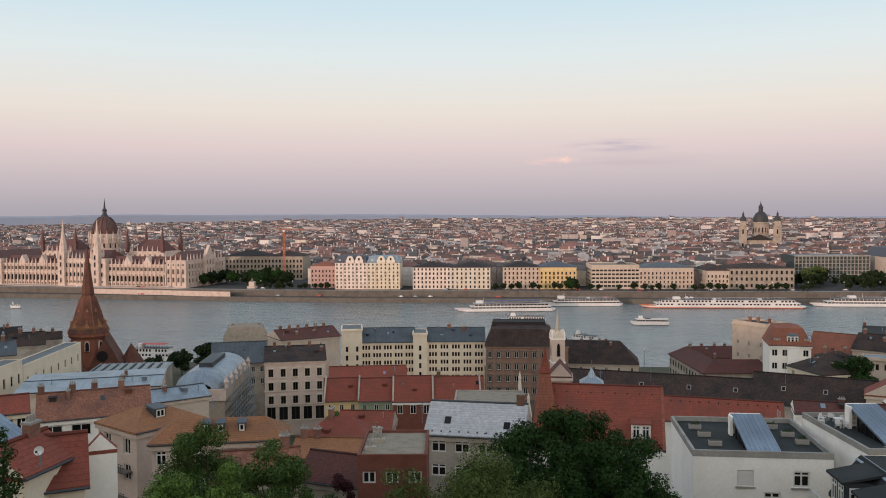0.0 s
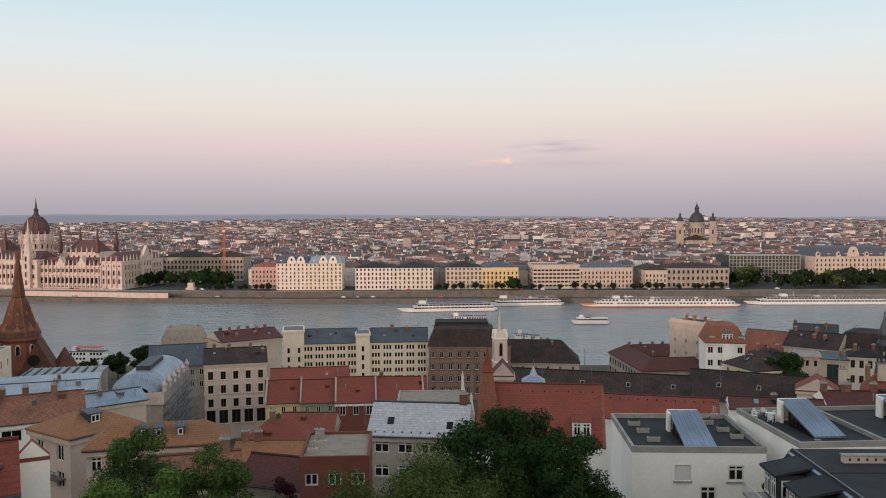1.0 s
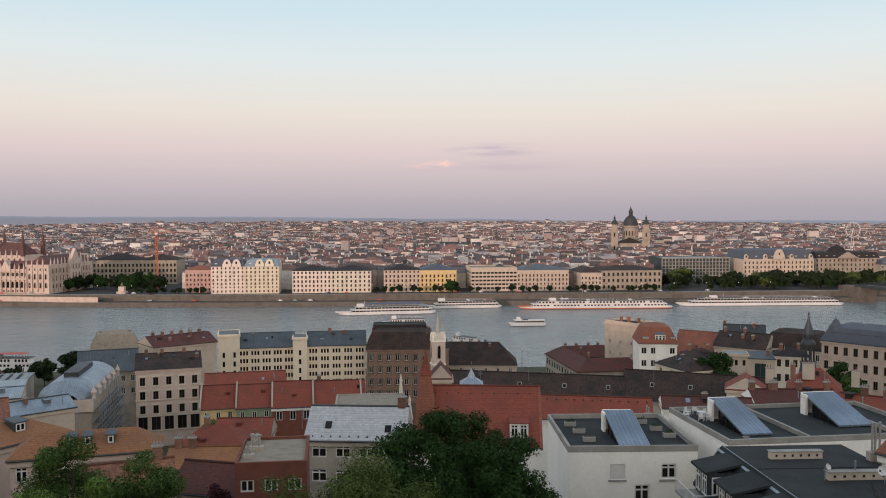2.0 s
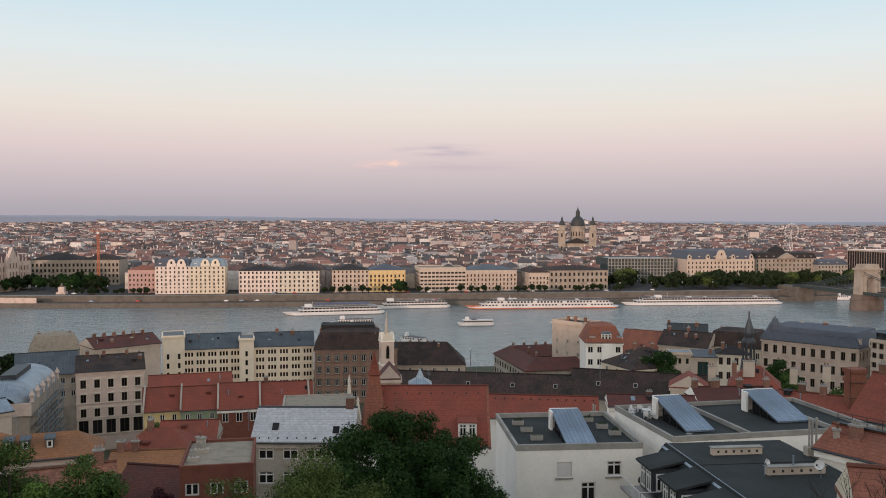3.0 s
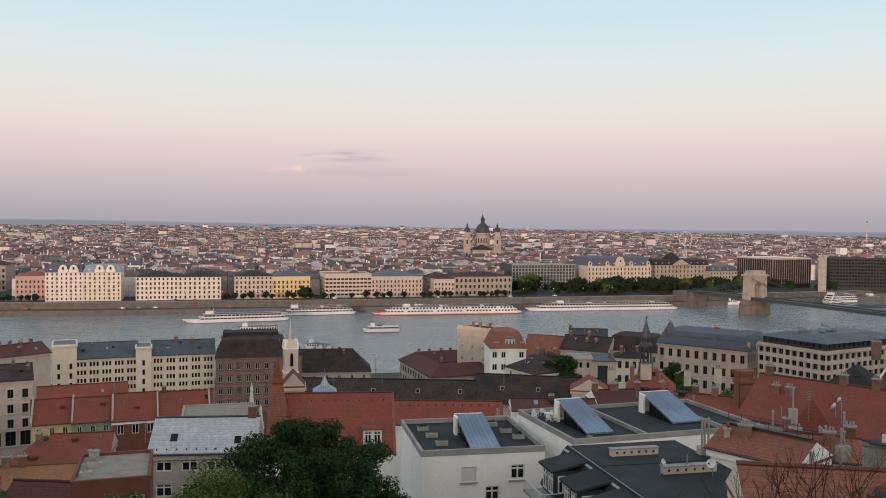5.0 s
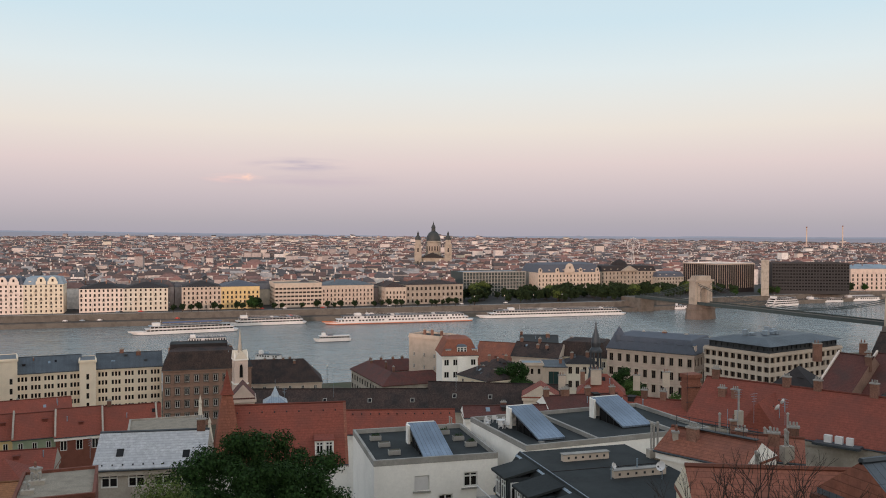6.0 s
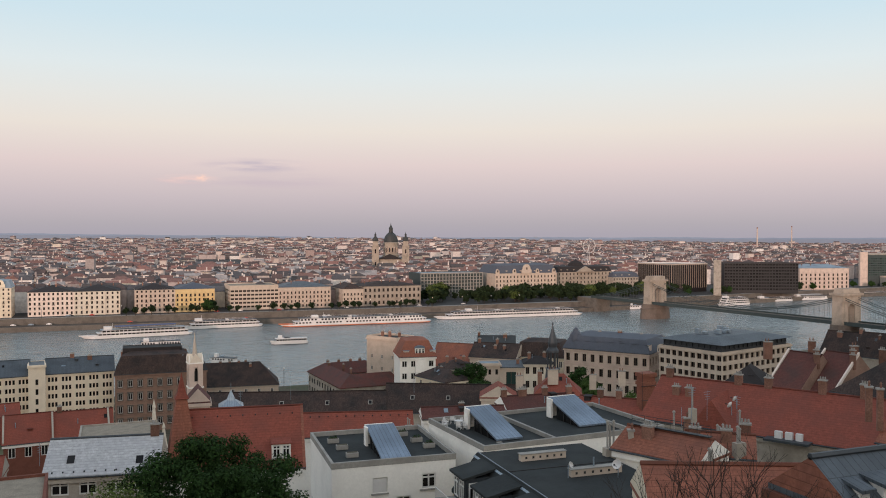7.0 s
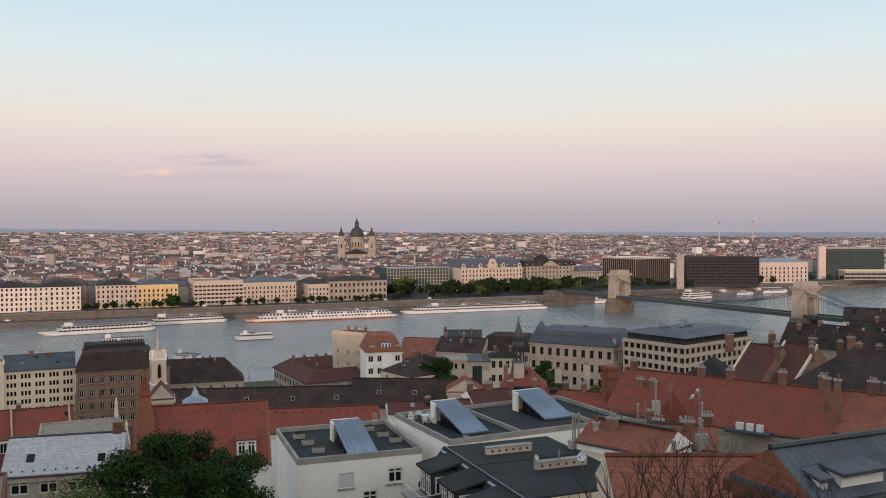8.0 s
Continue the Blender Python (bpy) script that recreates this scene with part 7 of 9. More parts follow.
# ---- attic house: sloping side, dormers, balconies, roof vents ----
def attic_details():
    t, h = attic, attic_top
    # dark sloping side roof
    bm = bmesh.new()
    solid(bm, [(-2.6, -0.2, h - 3.2), (0, -0.2, h + 0.1), (0, 17.2, h + 0.1), (-2.6, 17.2, h - 3.2), (-2.6, -0.2, h - 3.5), (0, -0.2, h - 3.5), (0, 17.2, h - 3.5), (-2.6, 17.2, h - 3.5)],
          [(0, 1, 2, 3), (0, 4, 5, 1), (2, 6, 7, 3), (0, 3, 7, 4), (4, 7, 6, 5)])
    part("side_roof", bm, "roof_felt", t)
    small_box(t, "side_wall", -2.5, -0.02, 0, 17, 0, h - 3.55, "plaster_yellow", "peach plaster side wall")
    bm = bmesh.new()
    solid(bm, [(-0.35, -0.3, h - 0.28), (0.15, -0.3, h + 0.16), (0.15, 17.3, h + 0.16), (-0.35, 17.3, h - 0.28), (-0.3, -0.3, h - 0.4), (0.15, -0.3, h - 0.05), (0.15, 17.3, h - 0.05), (-0.3, 17.3, h - 0.4)],
          [(0, 1, 2, 3), (0, 4, 5, 1), (3, 2, 6, 7)])
    part("flashing", bm, "zinc_pale", t, "bright zinc edge flashing")
    for v, w in ((12.2, 3.2), (6.6, 3.4), (1.4, 3.0)):
        bm = bmesh.new()
        solid(bm, [(-3.4, v - 0.2, h - 0.75), (0.4, v - 0.2, h + 0.06), (0.4, v + w + 0.2, h + 0.06), (-3.4, v + w + 0.2, h - 0.75),
                   (-3.4, v - 0.2, h - 0.95), (0.4, v - 0.2, h - 0.16), (0.4, v + w + 0.2, h - 0.16), (-3.4, v + w + 0.2, h - 0.95)],
              [(0, 1, 2, 3), (4, 7, 6, 5), (0, 4, 5, 1), (1, 5, 6, 2), (2, 6, 7, 3), (3, 7, 4, 0)])
        part("dormer_roof", bm, "roof_felt", t)
        small_box(t, "dormer", -3.0, -0.3, v, v + w, h - 3.3, h - 0.85, "zinc_dark", "dark clad dormer with white casements")
        for k in range(2):
            shared("window", window_mesh(1.2, 1.9, "frame_white", "glass", True), t, pose(-3.04, v + w * (0.27 + 0.46 * k), h - 2.05, 0, 0, -90))
            shared("window", window_mesh(1.0, 1.6, "frame_white", "glass", True), t, pose(-2.3 + k * 1.1, v - 0.04, h - 2.0))
        ledge = small_box(t, "balcony", -4.6, -2.6, v - 0.9, v + w + 0.9, h - 3.75, h - 3.55, "concrete")
        for a in range(18):
            bm = bmesh.new()
            vv = v - 0.85 + (w + 1.7) * a / 17
            tube(bm, (-4.55, vv, h - 3.55), (-4.55, vv, h - 2.55), 0.025, 0.025, 4)
            part("baluster", bm, "paint_white", ledge)
        bm = bmesh.new()
        tube(bm, (-4.55, v - 0.9, h - 2.52), (-4.55, v + w + 0.9, h - 2.52), 0.04, 0.04, 5)
        tube(bm, (-4.55, v - 0.9, h - 2.52), (-2.7, v - 0.9, h - 2.52), 0.04, 0.04, 5)
        part("handrail", bm, "paint_white", ledge)
    for u, v, w in ((2.6, 12.6, 4.6), (4.6, 6.6, 5.0)):
        vent = small_box(t, "vent_box", u, u + w, v, v + 0.6, h + 0.13, h + 0.75, "plaster_beige", "long plastered roof vent box")
        for k in range(6):
            small_box(vent, "vent_slot", u + 0.4 + k * (w - 1.0) / 5, u + 0.6 + k * (w - 1.0) / 5, v - 0.02, v - 0.002, h + 0.34, h + 0.55, "iron_black")
        small_box(vent, "vent_cover", u - 0.08, u + w + 0.08, v - 0.08, v + 0.68, h + 0.753, h + 0.82, "concrete")
    bm = bmesh.new()
    tube(bm, (7.0, 7.0, h + 0.8), (7.0, 7.0, h + 1.6), 0.08, 0.08, 6)
    part("vent_pipe", bm, "zinc_flat", t)
    bm = bmesh.new()
    box(bm, 0.2, 11.0, 9.9, 10.0, h + 0.125, h + 0.17)
    part("felt_seam", bm, "slate_dark", t)


attic_details()


def roof_railing(x0, y0, x1, y1, z, label):
    t = thing("roof_railing", pose(x0, y0, z), label, "railing")
    n = int(math.hypot(x1 - x0, y1 - y0) / 1.3)
    for k in range(n + 1):
        bm = bmesh.new()
        u, v = (x1 - x0) * k / n, (y1 - y0) * k / n
        tube(bm, (u, v, -0.4), (u, v, 0.95), 0.03, 0.03, 4)
        part("post", bm, "iron_black", t)
    for h in (0.5, 0.95):
        bm = bmesh.new()
        tube(bm, (0, 0, h), (x1 - x0, y1 - y0, h), 0.025, 0.025, 4)
        part("rail", bm, "iron_black", t)
    bm = bmesh.new()
    q = Vector((y1 - y0, x0 - x1, 0)).normalized() * 0.3
    solid(bm, [(-q.x, -q.y, 0), (x1 - x0 - q.x, y1 - y0 - q.y, 0), (x1 - x0 + q.x, y1 - y0 + q.y, 0), (q.x, q.y, 0), (-q.x, -q.y, 0.08), (x1 - x0 - q.x, y1 - y0 - q.y, 0.08), (x1 - x0 + q.x, y1 - y0 + q.y, 0.08), (q.x, q.y, 0.08)],
          [(0, 3, 2, 1), (4, 5, 6, 7), (0, 1, 5, 4), (1, 2, 6, 5), (2, 3, 7, 6), (3, 0, 4, 7)])
    part("walkway", bm, "iron_black", t)


roof_railing(46.0, 68.3, 49.4, 61.0, 59.85, "dark iron chimney sweep walkway with a railing")


def satellite_dish(x, y, z, r, rot, tilt=25):
    t = thing("satellite_dish", pose(x, y, z, 0, 0, rot), "pale grey satellite dish on a short pole", "dish", "satellite dishes")
    bm = bmesh.new()
    tube(bm, (0, 0, -0.6), (0, 0, 0.5), 0.04, 0.04, 6)
    part("pole", bm, "zinc_flat", t)
    bm = bmesh.new()
    lathe(bm, [(0.02, 0.0), (r * 0.5, 0.05), (r * 0.85, 0.14), (r, 0.2), (r * 0.98, 0.23), (r * 0.8, 0.17), (r * 0.4, 0.07), (0.02, 0.03)], 18)
    part("reflector", bm, "paint_white", t, "", pose(0, -0.1, 0.5, 90 - tilt, 0, 0))
    bm = bmesh.new()
    tube(bm, (0, -0.15, 0.25), (0, -0.7, 0.62), 0.02, 0.02, 4)
    box(bm, -0.05, 0.05, -0.78, -0.66, 0.57, 0.7)
    part("receiver", bm, "iron_black", t)


satellite_dish(40.1, 61.6, 57.7, 0.42, -60)
satellite_dish(36.0, 63.0, 57.7, 0.28, 30)
satellite_dish(-27.9, 50.3, 63.0, 0.3, 10)
satellite_dish(66.5, 78.5, 57.6, 0.4, 200)
satellite_dish(68.5, 80.0, 57.9, 0.35, 200)


# ---- church tower with belfry, red turret, small spire ----
def belfry():
    t = thing("church_tower", pose(18.4, 224.3, 14.6, 0, 0, 6) @ Matrix.Diagonal((0.86, 0.86, 0.98, 1)), "slim pale church belfry with a grey needle spire", "church tower")
    bm = bmesh.new()
    facade(bm, (-2.0, -2.0, 0), (1, 0, 0), 4.0, 0, 31.2, [(1.5, 2.5, 26.4, 30.2)], 0.5)
    facade(bm, (2.0, -2.0, 0), (0, 1, 0), 4.0, 0, 31.2, [(1.5, 2.5, 26.4, 30.2)], 0.5)
    facade(bm, (2.0, 2.0, 0), (-1, 0, 0), 4.0, 0, 31.2, [], 0.5)
    facade(bm, (-2.0, 2.0, 0), (0, -1, 0), 4.0, 0, 31.2, [(1.5, 2.5, 26.4, 30.2)], 0.5)
    part("shaft", bm, "plaster_rose", t)
    for z in (24.6, 31.0):
        small_box(t, "cornice", -2.2, 2.2, -2.2, 2.2, z, z + 0.35, "plaster_white")
    arch = arch_mesh(1.0, 3.6)
    for r, x, y in ((0, 0, -1.62), (90, 1.62, 0), (-90, -1.62, 0)):
        shared("belfry_opening", arch, t, pose(x, y, 28.2, 0, 0, r))
    for r in (0, 90, 180, 270):
        bm = bmesh.new()
        solid(bm, [(-2.1, -2.1, 31.3), (2.1, -2.1, 31.3), (0, -2.1, 33.6), (0, 0, 33.4)], [(0, 1, 2), (1, 3, 2), (0, 2, 3)], uv=False)
        part("gable", bm, "plaster_ivory", t, "", pose(0, 0, 0, 0, 0, r))
    bm = bmesh.new()
    lathe(bm, [(1.5, 30.9), (0.95, 32.6), (0.6, 34.2), (0.28, 37.0), (0.08, 38.8), (0, 39.4)], 8, 0, 0, 0, math.pi / 8)
    part("needle_spire", bm, "plaster_grey", t, "grey metal needle spire")
    for a in (-1, 1):
        for b in (-1, 1):
            bm = bmesh.new()
            lathe(bm, [(0.28, 31.3), (0.24, 32.2), (0, 33.6)], 6, 1.9 * a, 1.9 * b)
            part("pinnacle", bm, "plaster_white", t)


belfry()
house("church_nave", "church nave with a maroon tile roof", "church", 11.4, 158, -4, 4.2, 5.5, 22, 47.4, roof="gable_y", rh=2.7, wall="plaster_rosegrey", cover="tile_maroon", over=0.1)


def chapel():
    t = thing("chapel", pose(17.3, 157, 22, 0, 0, -6), "low chapel with a pointed blue-grey metal roof", "church")
    w, h, top = 3.9, 24.4, 27.4
    small_box(t, "wall", 0, w, 0, w, 0, h, "plaster_white")
    bm = bmesh.new()
    solid(bm, [(-0.3, -0.3, h), (w + 0.3, -0.3, h), (w + 0.3, w + 0.3, h), (-0.3, w + 0.3, h), (w * 0.3, w * 0.3, h + (top - h) * 0.35), (w * 0.7, w * 0.3, h + (top - h) * 0.35),
               (w * 0.7, w * 0.7, h + (top - h) * 0.35), (w * 0.3, w * 0.7, h + (top - h) * 0.35), (w / 2, w / 2, top)],
          [(0, 1, 5, 4), (1, 2, 6, 5), (2, 3, 7, 6), (3, 0, 4, 7), (4, 5, 8), (5, 6, 8), (6, 7, 8), (7, 4, 8), (0, 3, 2, 1)])
    part("roof", bm, "zinc_pale", t)
    bm = bmesh.new()
    tube(bm, (w / 2, w / 2, top - 0.1), (w / 2, w / 2, top + 1.2), 0.06, 0.03, 5)
    part("finial", bm, "zinc_flat", t)


chapel()


def red_turret():
    t = thing("roof_turret", pose(8.5, 126.5, 34), "steep red tile turret roof with a pointed cap", "turret")
    bm = bmesh.new()
    box(bm, -2.0, 2.0, -2.0, 2.0, 0, 10)
    part("base", bm, "plaster_white", t)
    bm = bmesh.new()
    solid(bm, [(-2.3, -2.3, 10), (2.3, -2.3, 10), (2.3, 2.3, 10), (-2.3, 2.3, 10), (-0.75, -0.75, 20.3), (0.75, -0.75, 20.3), (0.75, 0.75, 20.3), (-0.75, 0.75, 20.3)],
          [(0, 1, 5, 4), (1, 2, 6, 5), (2, 3, 7, 6), (3, 0, 4, 7), (4, 5, 6, 7), (0, 3, 2, 1)])
    part("lower_roof", bm, "tile_rust", t)
    bm = bmesh.new()
    solid(bm, [(-1.0, -1.0, 20.4), (1.0, -1.0, 20.4), (1.0, 1.0, 20.4), (-1.0, 1.0, 20.4), (-0.6, -0.6, 21.2), (0.6, -0.6, 21.2), (0.6, 0.6, 21.2), (-0.6, 0.6, 21.2), (0, 0, 24.2)],
          [(0, 1, 5, 4), (1, 2, 6, 5), (2, 3, 7, 6), (3, 0, 4, 7), (4, 5, 8), (5, 6, 8), (6, 7, 8), (7, 4, 8), (0, 3, 2, 1)])
    part("cap", bm, "tile_red", t)


red_turret()


def facade_pinnacle(x, y, z, h, label):
    t = thing("gable_pinnacle", pose(x, y, z), label, "pinnacle")
    bm = bmesh.new()
    box(bm, -0.5, 0.5, -0.5, 0.5, 0, h * 0.55)
    lathe(bm, [(0.75, h * 0.55), (0.6, h * 0.6), (0.2, h * 0.88), (0.3, h * 0.9), (0, h)], 8)
    part("shaft", bm, "plaster_ivory", t)


facade_pinnacle(5.6, 150, 36, 14.2, "white stone Gothic gable pinnacle")
facade_pinnacle(4.6, 149, 36, 11.0, "white stone Gothic gable pinnacle")
facade_pinnacle(7.2, 151, 36, 10.0, "white stone Gothic gable pinnacle")


def open_spire():
    t = thing("church_spire", pose(96, 175.5, 34), "dark grey open metal church spire", "spire")
    bm = bmesh.new()
    lathe(bm, [(2.0, 0), (1.9, 10), (1.6, 12.0), (1.9, 12.4)], 8)
    part("base", bm, "zinc_dark", t)
    for i in range(8):
        a = math.pi / 4 * i
        bm = bmesh.new()
        tube(bm, (1.3 * math.cos(a), 1.3 * math.sin(a), 12.3), (1.2 * math.cos(a), 1.2 * math.sin(a), 16.2), 0.16, 0.16, 5)
        part("column", bm, "zinc_dark", t)
    bm = bmesh.new()
    lathe(bm, [(1.55, 16.2), (1.5, 16.7), (1.0, 17.4), (1.15, 18.4), (0.9, 19.6), (0.35, 21.4), (0.12, 22.6), (0.25, 22.9), (0, 23.5)], 10)
    part("cap", bm, "zinc_dark", t)


open_spire()


def brick_stack():
    t = thing("brick_chimney_stack", pose(80.0, 114.9, 38), "large weathered red brick chimney stack with a scaffold", "chimney")
    bm = bmesh.new()
    box(bm, -1.15, 1.15, -0.9, 0.9, 0, 17.0)
    box(bm, -1.3, 1.3, -1.05, 1.05, 15.6, 16.2)
    box(bm, -1.35, 1.35, -1.1, 1.1, 17.0, 17.6)
    part("stack", bm, "brick_red", t)
    for k in range(3):
        bm = bmesh.new()
        for a in (-1.5, 1.5):
            tube(bm, (a, -1.2, 9), (a, -1.2, 18), 0.04, 0.04, 4)
        tube(bm, (-1.7, -1.2, 11 + k * 2.3), (1.7, -1.2, 11 + k * 2.3), 0.04, 0.04, 4)
        part("scaffold_pole", bm, "iron_black", t)


brick_stack()


# ---- market hall: barrel roof, skylights, scaffold ----
def market_hall_roofs():
    t = thing("market_hall", pose(-78, 202, 10, 0, 0, 6), "old market hall with a blue barrel roof and stone gable", "market hall")
    bm = bmesh.new()
    box(bm, 0, 12.6, 0, 34, 0, 25)
    part("wall", bm, "stone_tan", t)
    bm = bmesh.new()
    n = 14
    for i in range(n):
        a0, a1 = math.pi * i / n, math.pi * (i + 1) / n
        p = [(6.3 - 6.5 * math.cos(a0), 25 + 4.6 * math.sin(a0)), (6.3 - 6.5 * math.cos(a1), 25 + 4.6 * math.sin(a1))]
        solid(bm, [(p[0][0], 3.5, p[0][1]), (p[1][0], 3.5, p[1][1]), (p[1][0], 31, p[1][1]), (p[0][0], 31, p[0][1])], [(0, 1, 2, 3)])
        lo, hi = p[0], p[1]
        solid(bm, [(lo[0], 3.5, lo[1]), (hi[0], 3.5, hi[1]), (6.3 + (hi[0] - 6.3) * 0.5, 0, 25 + (hi[1] - 25) * 0.4), (6.3 + (lo[0] - 6.3) * 0.5, 0, 25 + (lo[1] - 25) * 0.4)], [(0, 3, 2, 1)])
    part("barrel_roof", bm, "zinc_pale", t, "blue-grey curved metal roof")
    small_box(t, "roof_lantern", 4.6, 8.0, 8, 24, 29.4, 30.6, "zinc_dark")
    bm = bmesh.new()
    box(bm, -0.4, 13.0, -0.5, -0.0, 22.5, 25.4)
    part("cornice", bm, "stone_pale", t)
    for k in range(6):
        bm = bmesh.new()
        lathe(bm, [(0.5, 25.2), (0.45, 26.2), (0.7, 26.8), (0.3, 27.6), (0, 28.3)], 8, 12.7, 2 + k * 6.0)
        part("roof_ornament", bm, "stone_pale", t)
    # scaffold along the street side
    for k in range(13):
        bm = bmesh.new()
        tube(bm, (14.4, k * 2.6, 0), (14.4, k * 2.6, 24 + 3 * math.sin(k * 0.26)), 0.07, 0.07, 4)
        part("scaffold_pole", bm, "zinc_flat", t)
    for k in range(9):
        bm = bmesh.new()
        z = 2.2 + k * 2.5
        box(bm, 12.9, 14.5, 0, 31, z, z + 0.1)
        part("scaffold_deck", bm, "stone_grey", t)
        bm = bmesh.new()
        tube(bm, (14.42, 0, z + 1.0), (14.42, 31, z + 1.0), 0.05, 0.05, 4)
        part("scaffold_rail", bm, "zinc_flat", t)
    for k in range(5):
        bm = bmesh.new()
        tube(bm, (14.5, k * 6, 2), (14.5, k * 6 + 6, 22), 0.05, 0.05, 4)
        part("scaffold_brace", bm, "zinc_flat", t)
    g = thing("market_hall", pose(-106, 206, 12, 0, 0, 12), "market hall with a ridged glass skylight roof", "market hall")
    small_box(g, "wall", 0, 20, 0, 31, 0, 23.2, "stone_tan")
    small_box(g, "roof", -0.3, 20.3, -0.3, 31.3, 23.21, 23.5, "zinc_pale")
    for k in range(8):
        bm = bmesh.new()
        x = 0.8 + k * 2.4
        solid(bm, [(x, 2, 23.5), (x + 1.9, 2, 23.5), (x + 1.9, 29, 23.5), (x, 29, 23.5), (x + 1.0, 2.6, 24.15), (x + 1.0, 28.4, 24.15)], [(0, 1, 4), (1, 2, 5, 4), (2, 3, 5), (3, 0, 4, 5)])
        part("skylight", bm, "skylight", g, "ridged glass skylight")
        small_box(g, "skylight_rib", x - 0.45, x - 0.1, 1.6, 29.4, 23.5, 24.0, "zinc_pale")


market_hall_roofs()


# ---- dormers and roof windows ----
def dormer(parent, x, y, z, w, h, d, label="", cover="zinc_dark", wall="plaster_white", n=1, flat=True):
    m = pose(x, y, z)
    bm = bmesh.new()
    box(bm, 0, w, 0, d, 0, h)
    body = part("dormer", bm, wall, parent, label, m)
    bm = bmesh.new()
    if flat:
        solid(bm, [(-0.15, -0.25, h - 0.05), (w + 0.15, -0.25, h - 0.05), (w + 0.15, d, h + 0.25), (-0.15, d, h + 0.25), (-0.15, -0.25, h + 0.1), (w + 0.15, -0.25, h + 0.1), (w + 0.15, d, h + 0.4), (-0.15, d, h + 0.4)],
              [(0, 3, 2, 1), (4, 5, 6, 7), (0, 1, 5, 4), (1, 2, 6, 5), (2, 3, 7, 6), (3, 0, 4, 7)])
    else:
        k = 10
        pts = [(w / 2 - (w / 2 + 0.15) * math.cos(math.pi * i / k), h + 0.9 * math.sin(math.pi * i / k)) for i in range(k + 1)]
        solid(bm, [(a, -0.2, b) for a, b in pts] + [(a, d, b) for a, b in pts], [(i, i + 1, k + 2 + i, k + 1 + i) for i in range(k)] + [tuple(range(k, -1, -1))])
    part("dormer_roof", bm, cover, body)
    step = w / max(n, 1)
    for i in range(n):
        shared("dormer_window", window_mesh(step * 0.78, h * 0.82, "frame_white", "glass", True), body, pose(step * (i + 0.5), -0.02, h * 0.5))


dormer(red_wing, 12.9, 0.5, red_wing_top + 1.5, 2.7, 2.2, 3.4, "white double dormer with tile roof", "tile_red", "plaster_white", 2)
for u in (17.5, 0.0):
    bm = bmesh.new()
    solid(bm, [(u - 0.2, -0.3, -0.1), (u + 0.2, -0.3, -0.1), (u + 0.2, 6.35, 7.75), (u - 0.2, 6.35, 7.75), (u - 0.2, -0.3, 0.3), (u + 0.2, -0.3, 0.3), (u + 0.2, 6.35, 8.15), (u - 0.2, 6.35, 8.15)],
          [(0, 3, 2, 1), (4, 5, 6, 7), (0, 1, 5, 4), (1, 2, 6, 5), (2, 3, 7, 6), (3, 0, 4, 7)])
    part("verge_tiles", bm, "tile_rust", red_wing, "", pose(0, 0, red_wing_top))
for k in range(9):
    small_box(red_wing, "snow_hook", 1.6 + 1.8 * k, 1.75 + 1.8 * k, 5.4, 5.6, red_wing_top + 6.9, red_wing_top + 7.15, "iron_black")
def roof_light(parent, u, v, z, tilt):
    """A small pale framed roof light lying in the tiles."""
    bm = bmesh.new()
    frame_ring(bm, -0.45, 0.45, -0.6, 0.6, 0.12, -0.1, 0.2)
    body = part("roof_window", bm, "concrete", parent, "", pose(u, v, z, tilt, 0, 0))
    bm = bmesh.new()
    box(bm, -0.33, 0.33, -0.48, 0.48, -0.05, 0.1)
    part("pane", bm, "glass", body)


for u in (7.0, 16.5, 26.5, 36.0):
    roof_light(brown_roof_a, u, 2.6, brown_roof_a_top + 0.3 + 4.6 * 2.6 / 5.4, 40)
for u in (6.0, 14.0, 22.0):
    roof_light(brown_roof_b, u, 3.0, brown_roof_b_top + 0.3 + 5.4 * 3.0 / 6.3, 40)
for k in range(13):
    small_box(red_low, "snow_hook", 0.8 + 1.6 * k, 0.98 + 1.6 * k, 2.7, 2.9, red_low_top + 3.05, red_low_top + 3.3, "iron_black")
for u in (4.4, 6.0, 8.4):
    dormer(orange_villa, u + 1.2, 0.9, orange_villa_top + 1.0, 0.8, 1.0, 1.0, "", "zinc_dark", "zinc_dark")
dormer(corner_villa, 3.6, 1.6, corner_villa_top + 1.0, 1.6, 1.2, 2.0, "grey metal dormer", "zinc_dark", "zinc_dark")
for k in (0, 1):
    ledge = small_box(corner_villa, "balcony", -1.3, -0.02, 1.0, 8.0, 8.0 + 3.6 * k, 8.15 + 3.6 * k, "stone_grey")
    for j in range(14):
        bm = bmesh.new()
        tube(bm, (-1.28, 1.1 + j * 0.52, 8.15 + 3.6 * k), (-1.28, 1.1 + j * 0.52, 9.1 + 3.6 * k), 0.03, 0.03, 4)
        part("baluster", bm, "iron_black", ledge)
    bm = bmesh.new()
    tube(bm, (-1.28, 1.0, 9.12 + 3.6 * k), (-1.28, 8.0, 9.12 + 3.6 * k), 0.04, 0.04, 5)
    part("handrail", bm, "iron_black", ledge)
dormer(white_block, 5.2, 0.2, white_block_top + 0.3, 3.4, 2.8, 3.0, "rounded zinc dormer", "zinc", "plaster_white", 3, False)
for u in (1.2, 10.4):
    dormer(white_block, u, 0.4, white_block_top + 0.5, 2.0, 1.8, 2.4, "", "zinc", "plaster_white", 2)
small_box(white_block, "bay", 5.2, 8.6, -1.2, -0.02, 6, white_block_top - 0.7, "plaster_white", "white projecting bay")
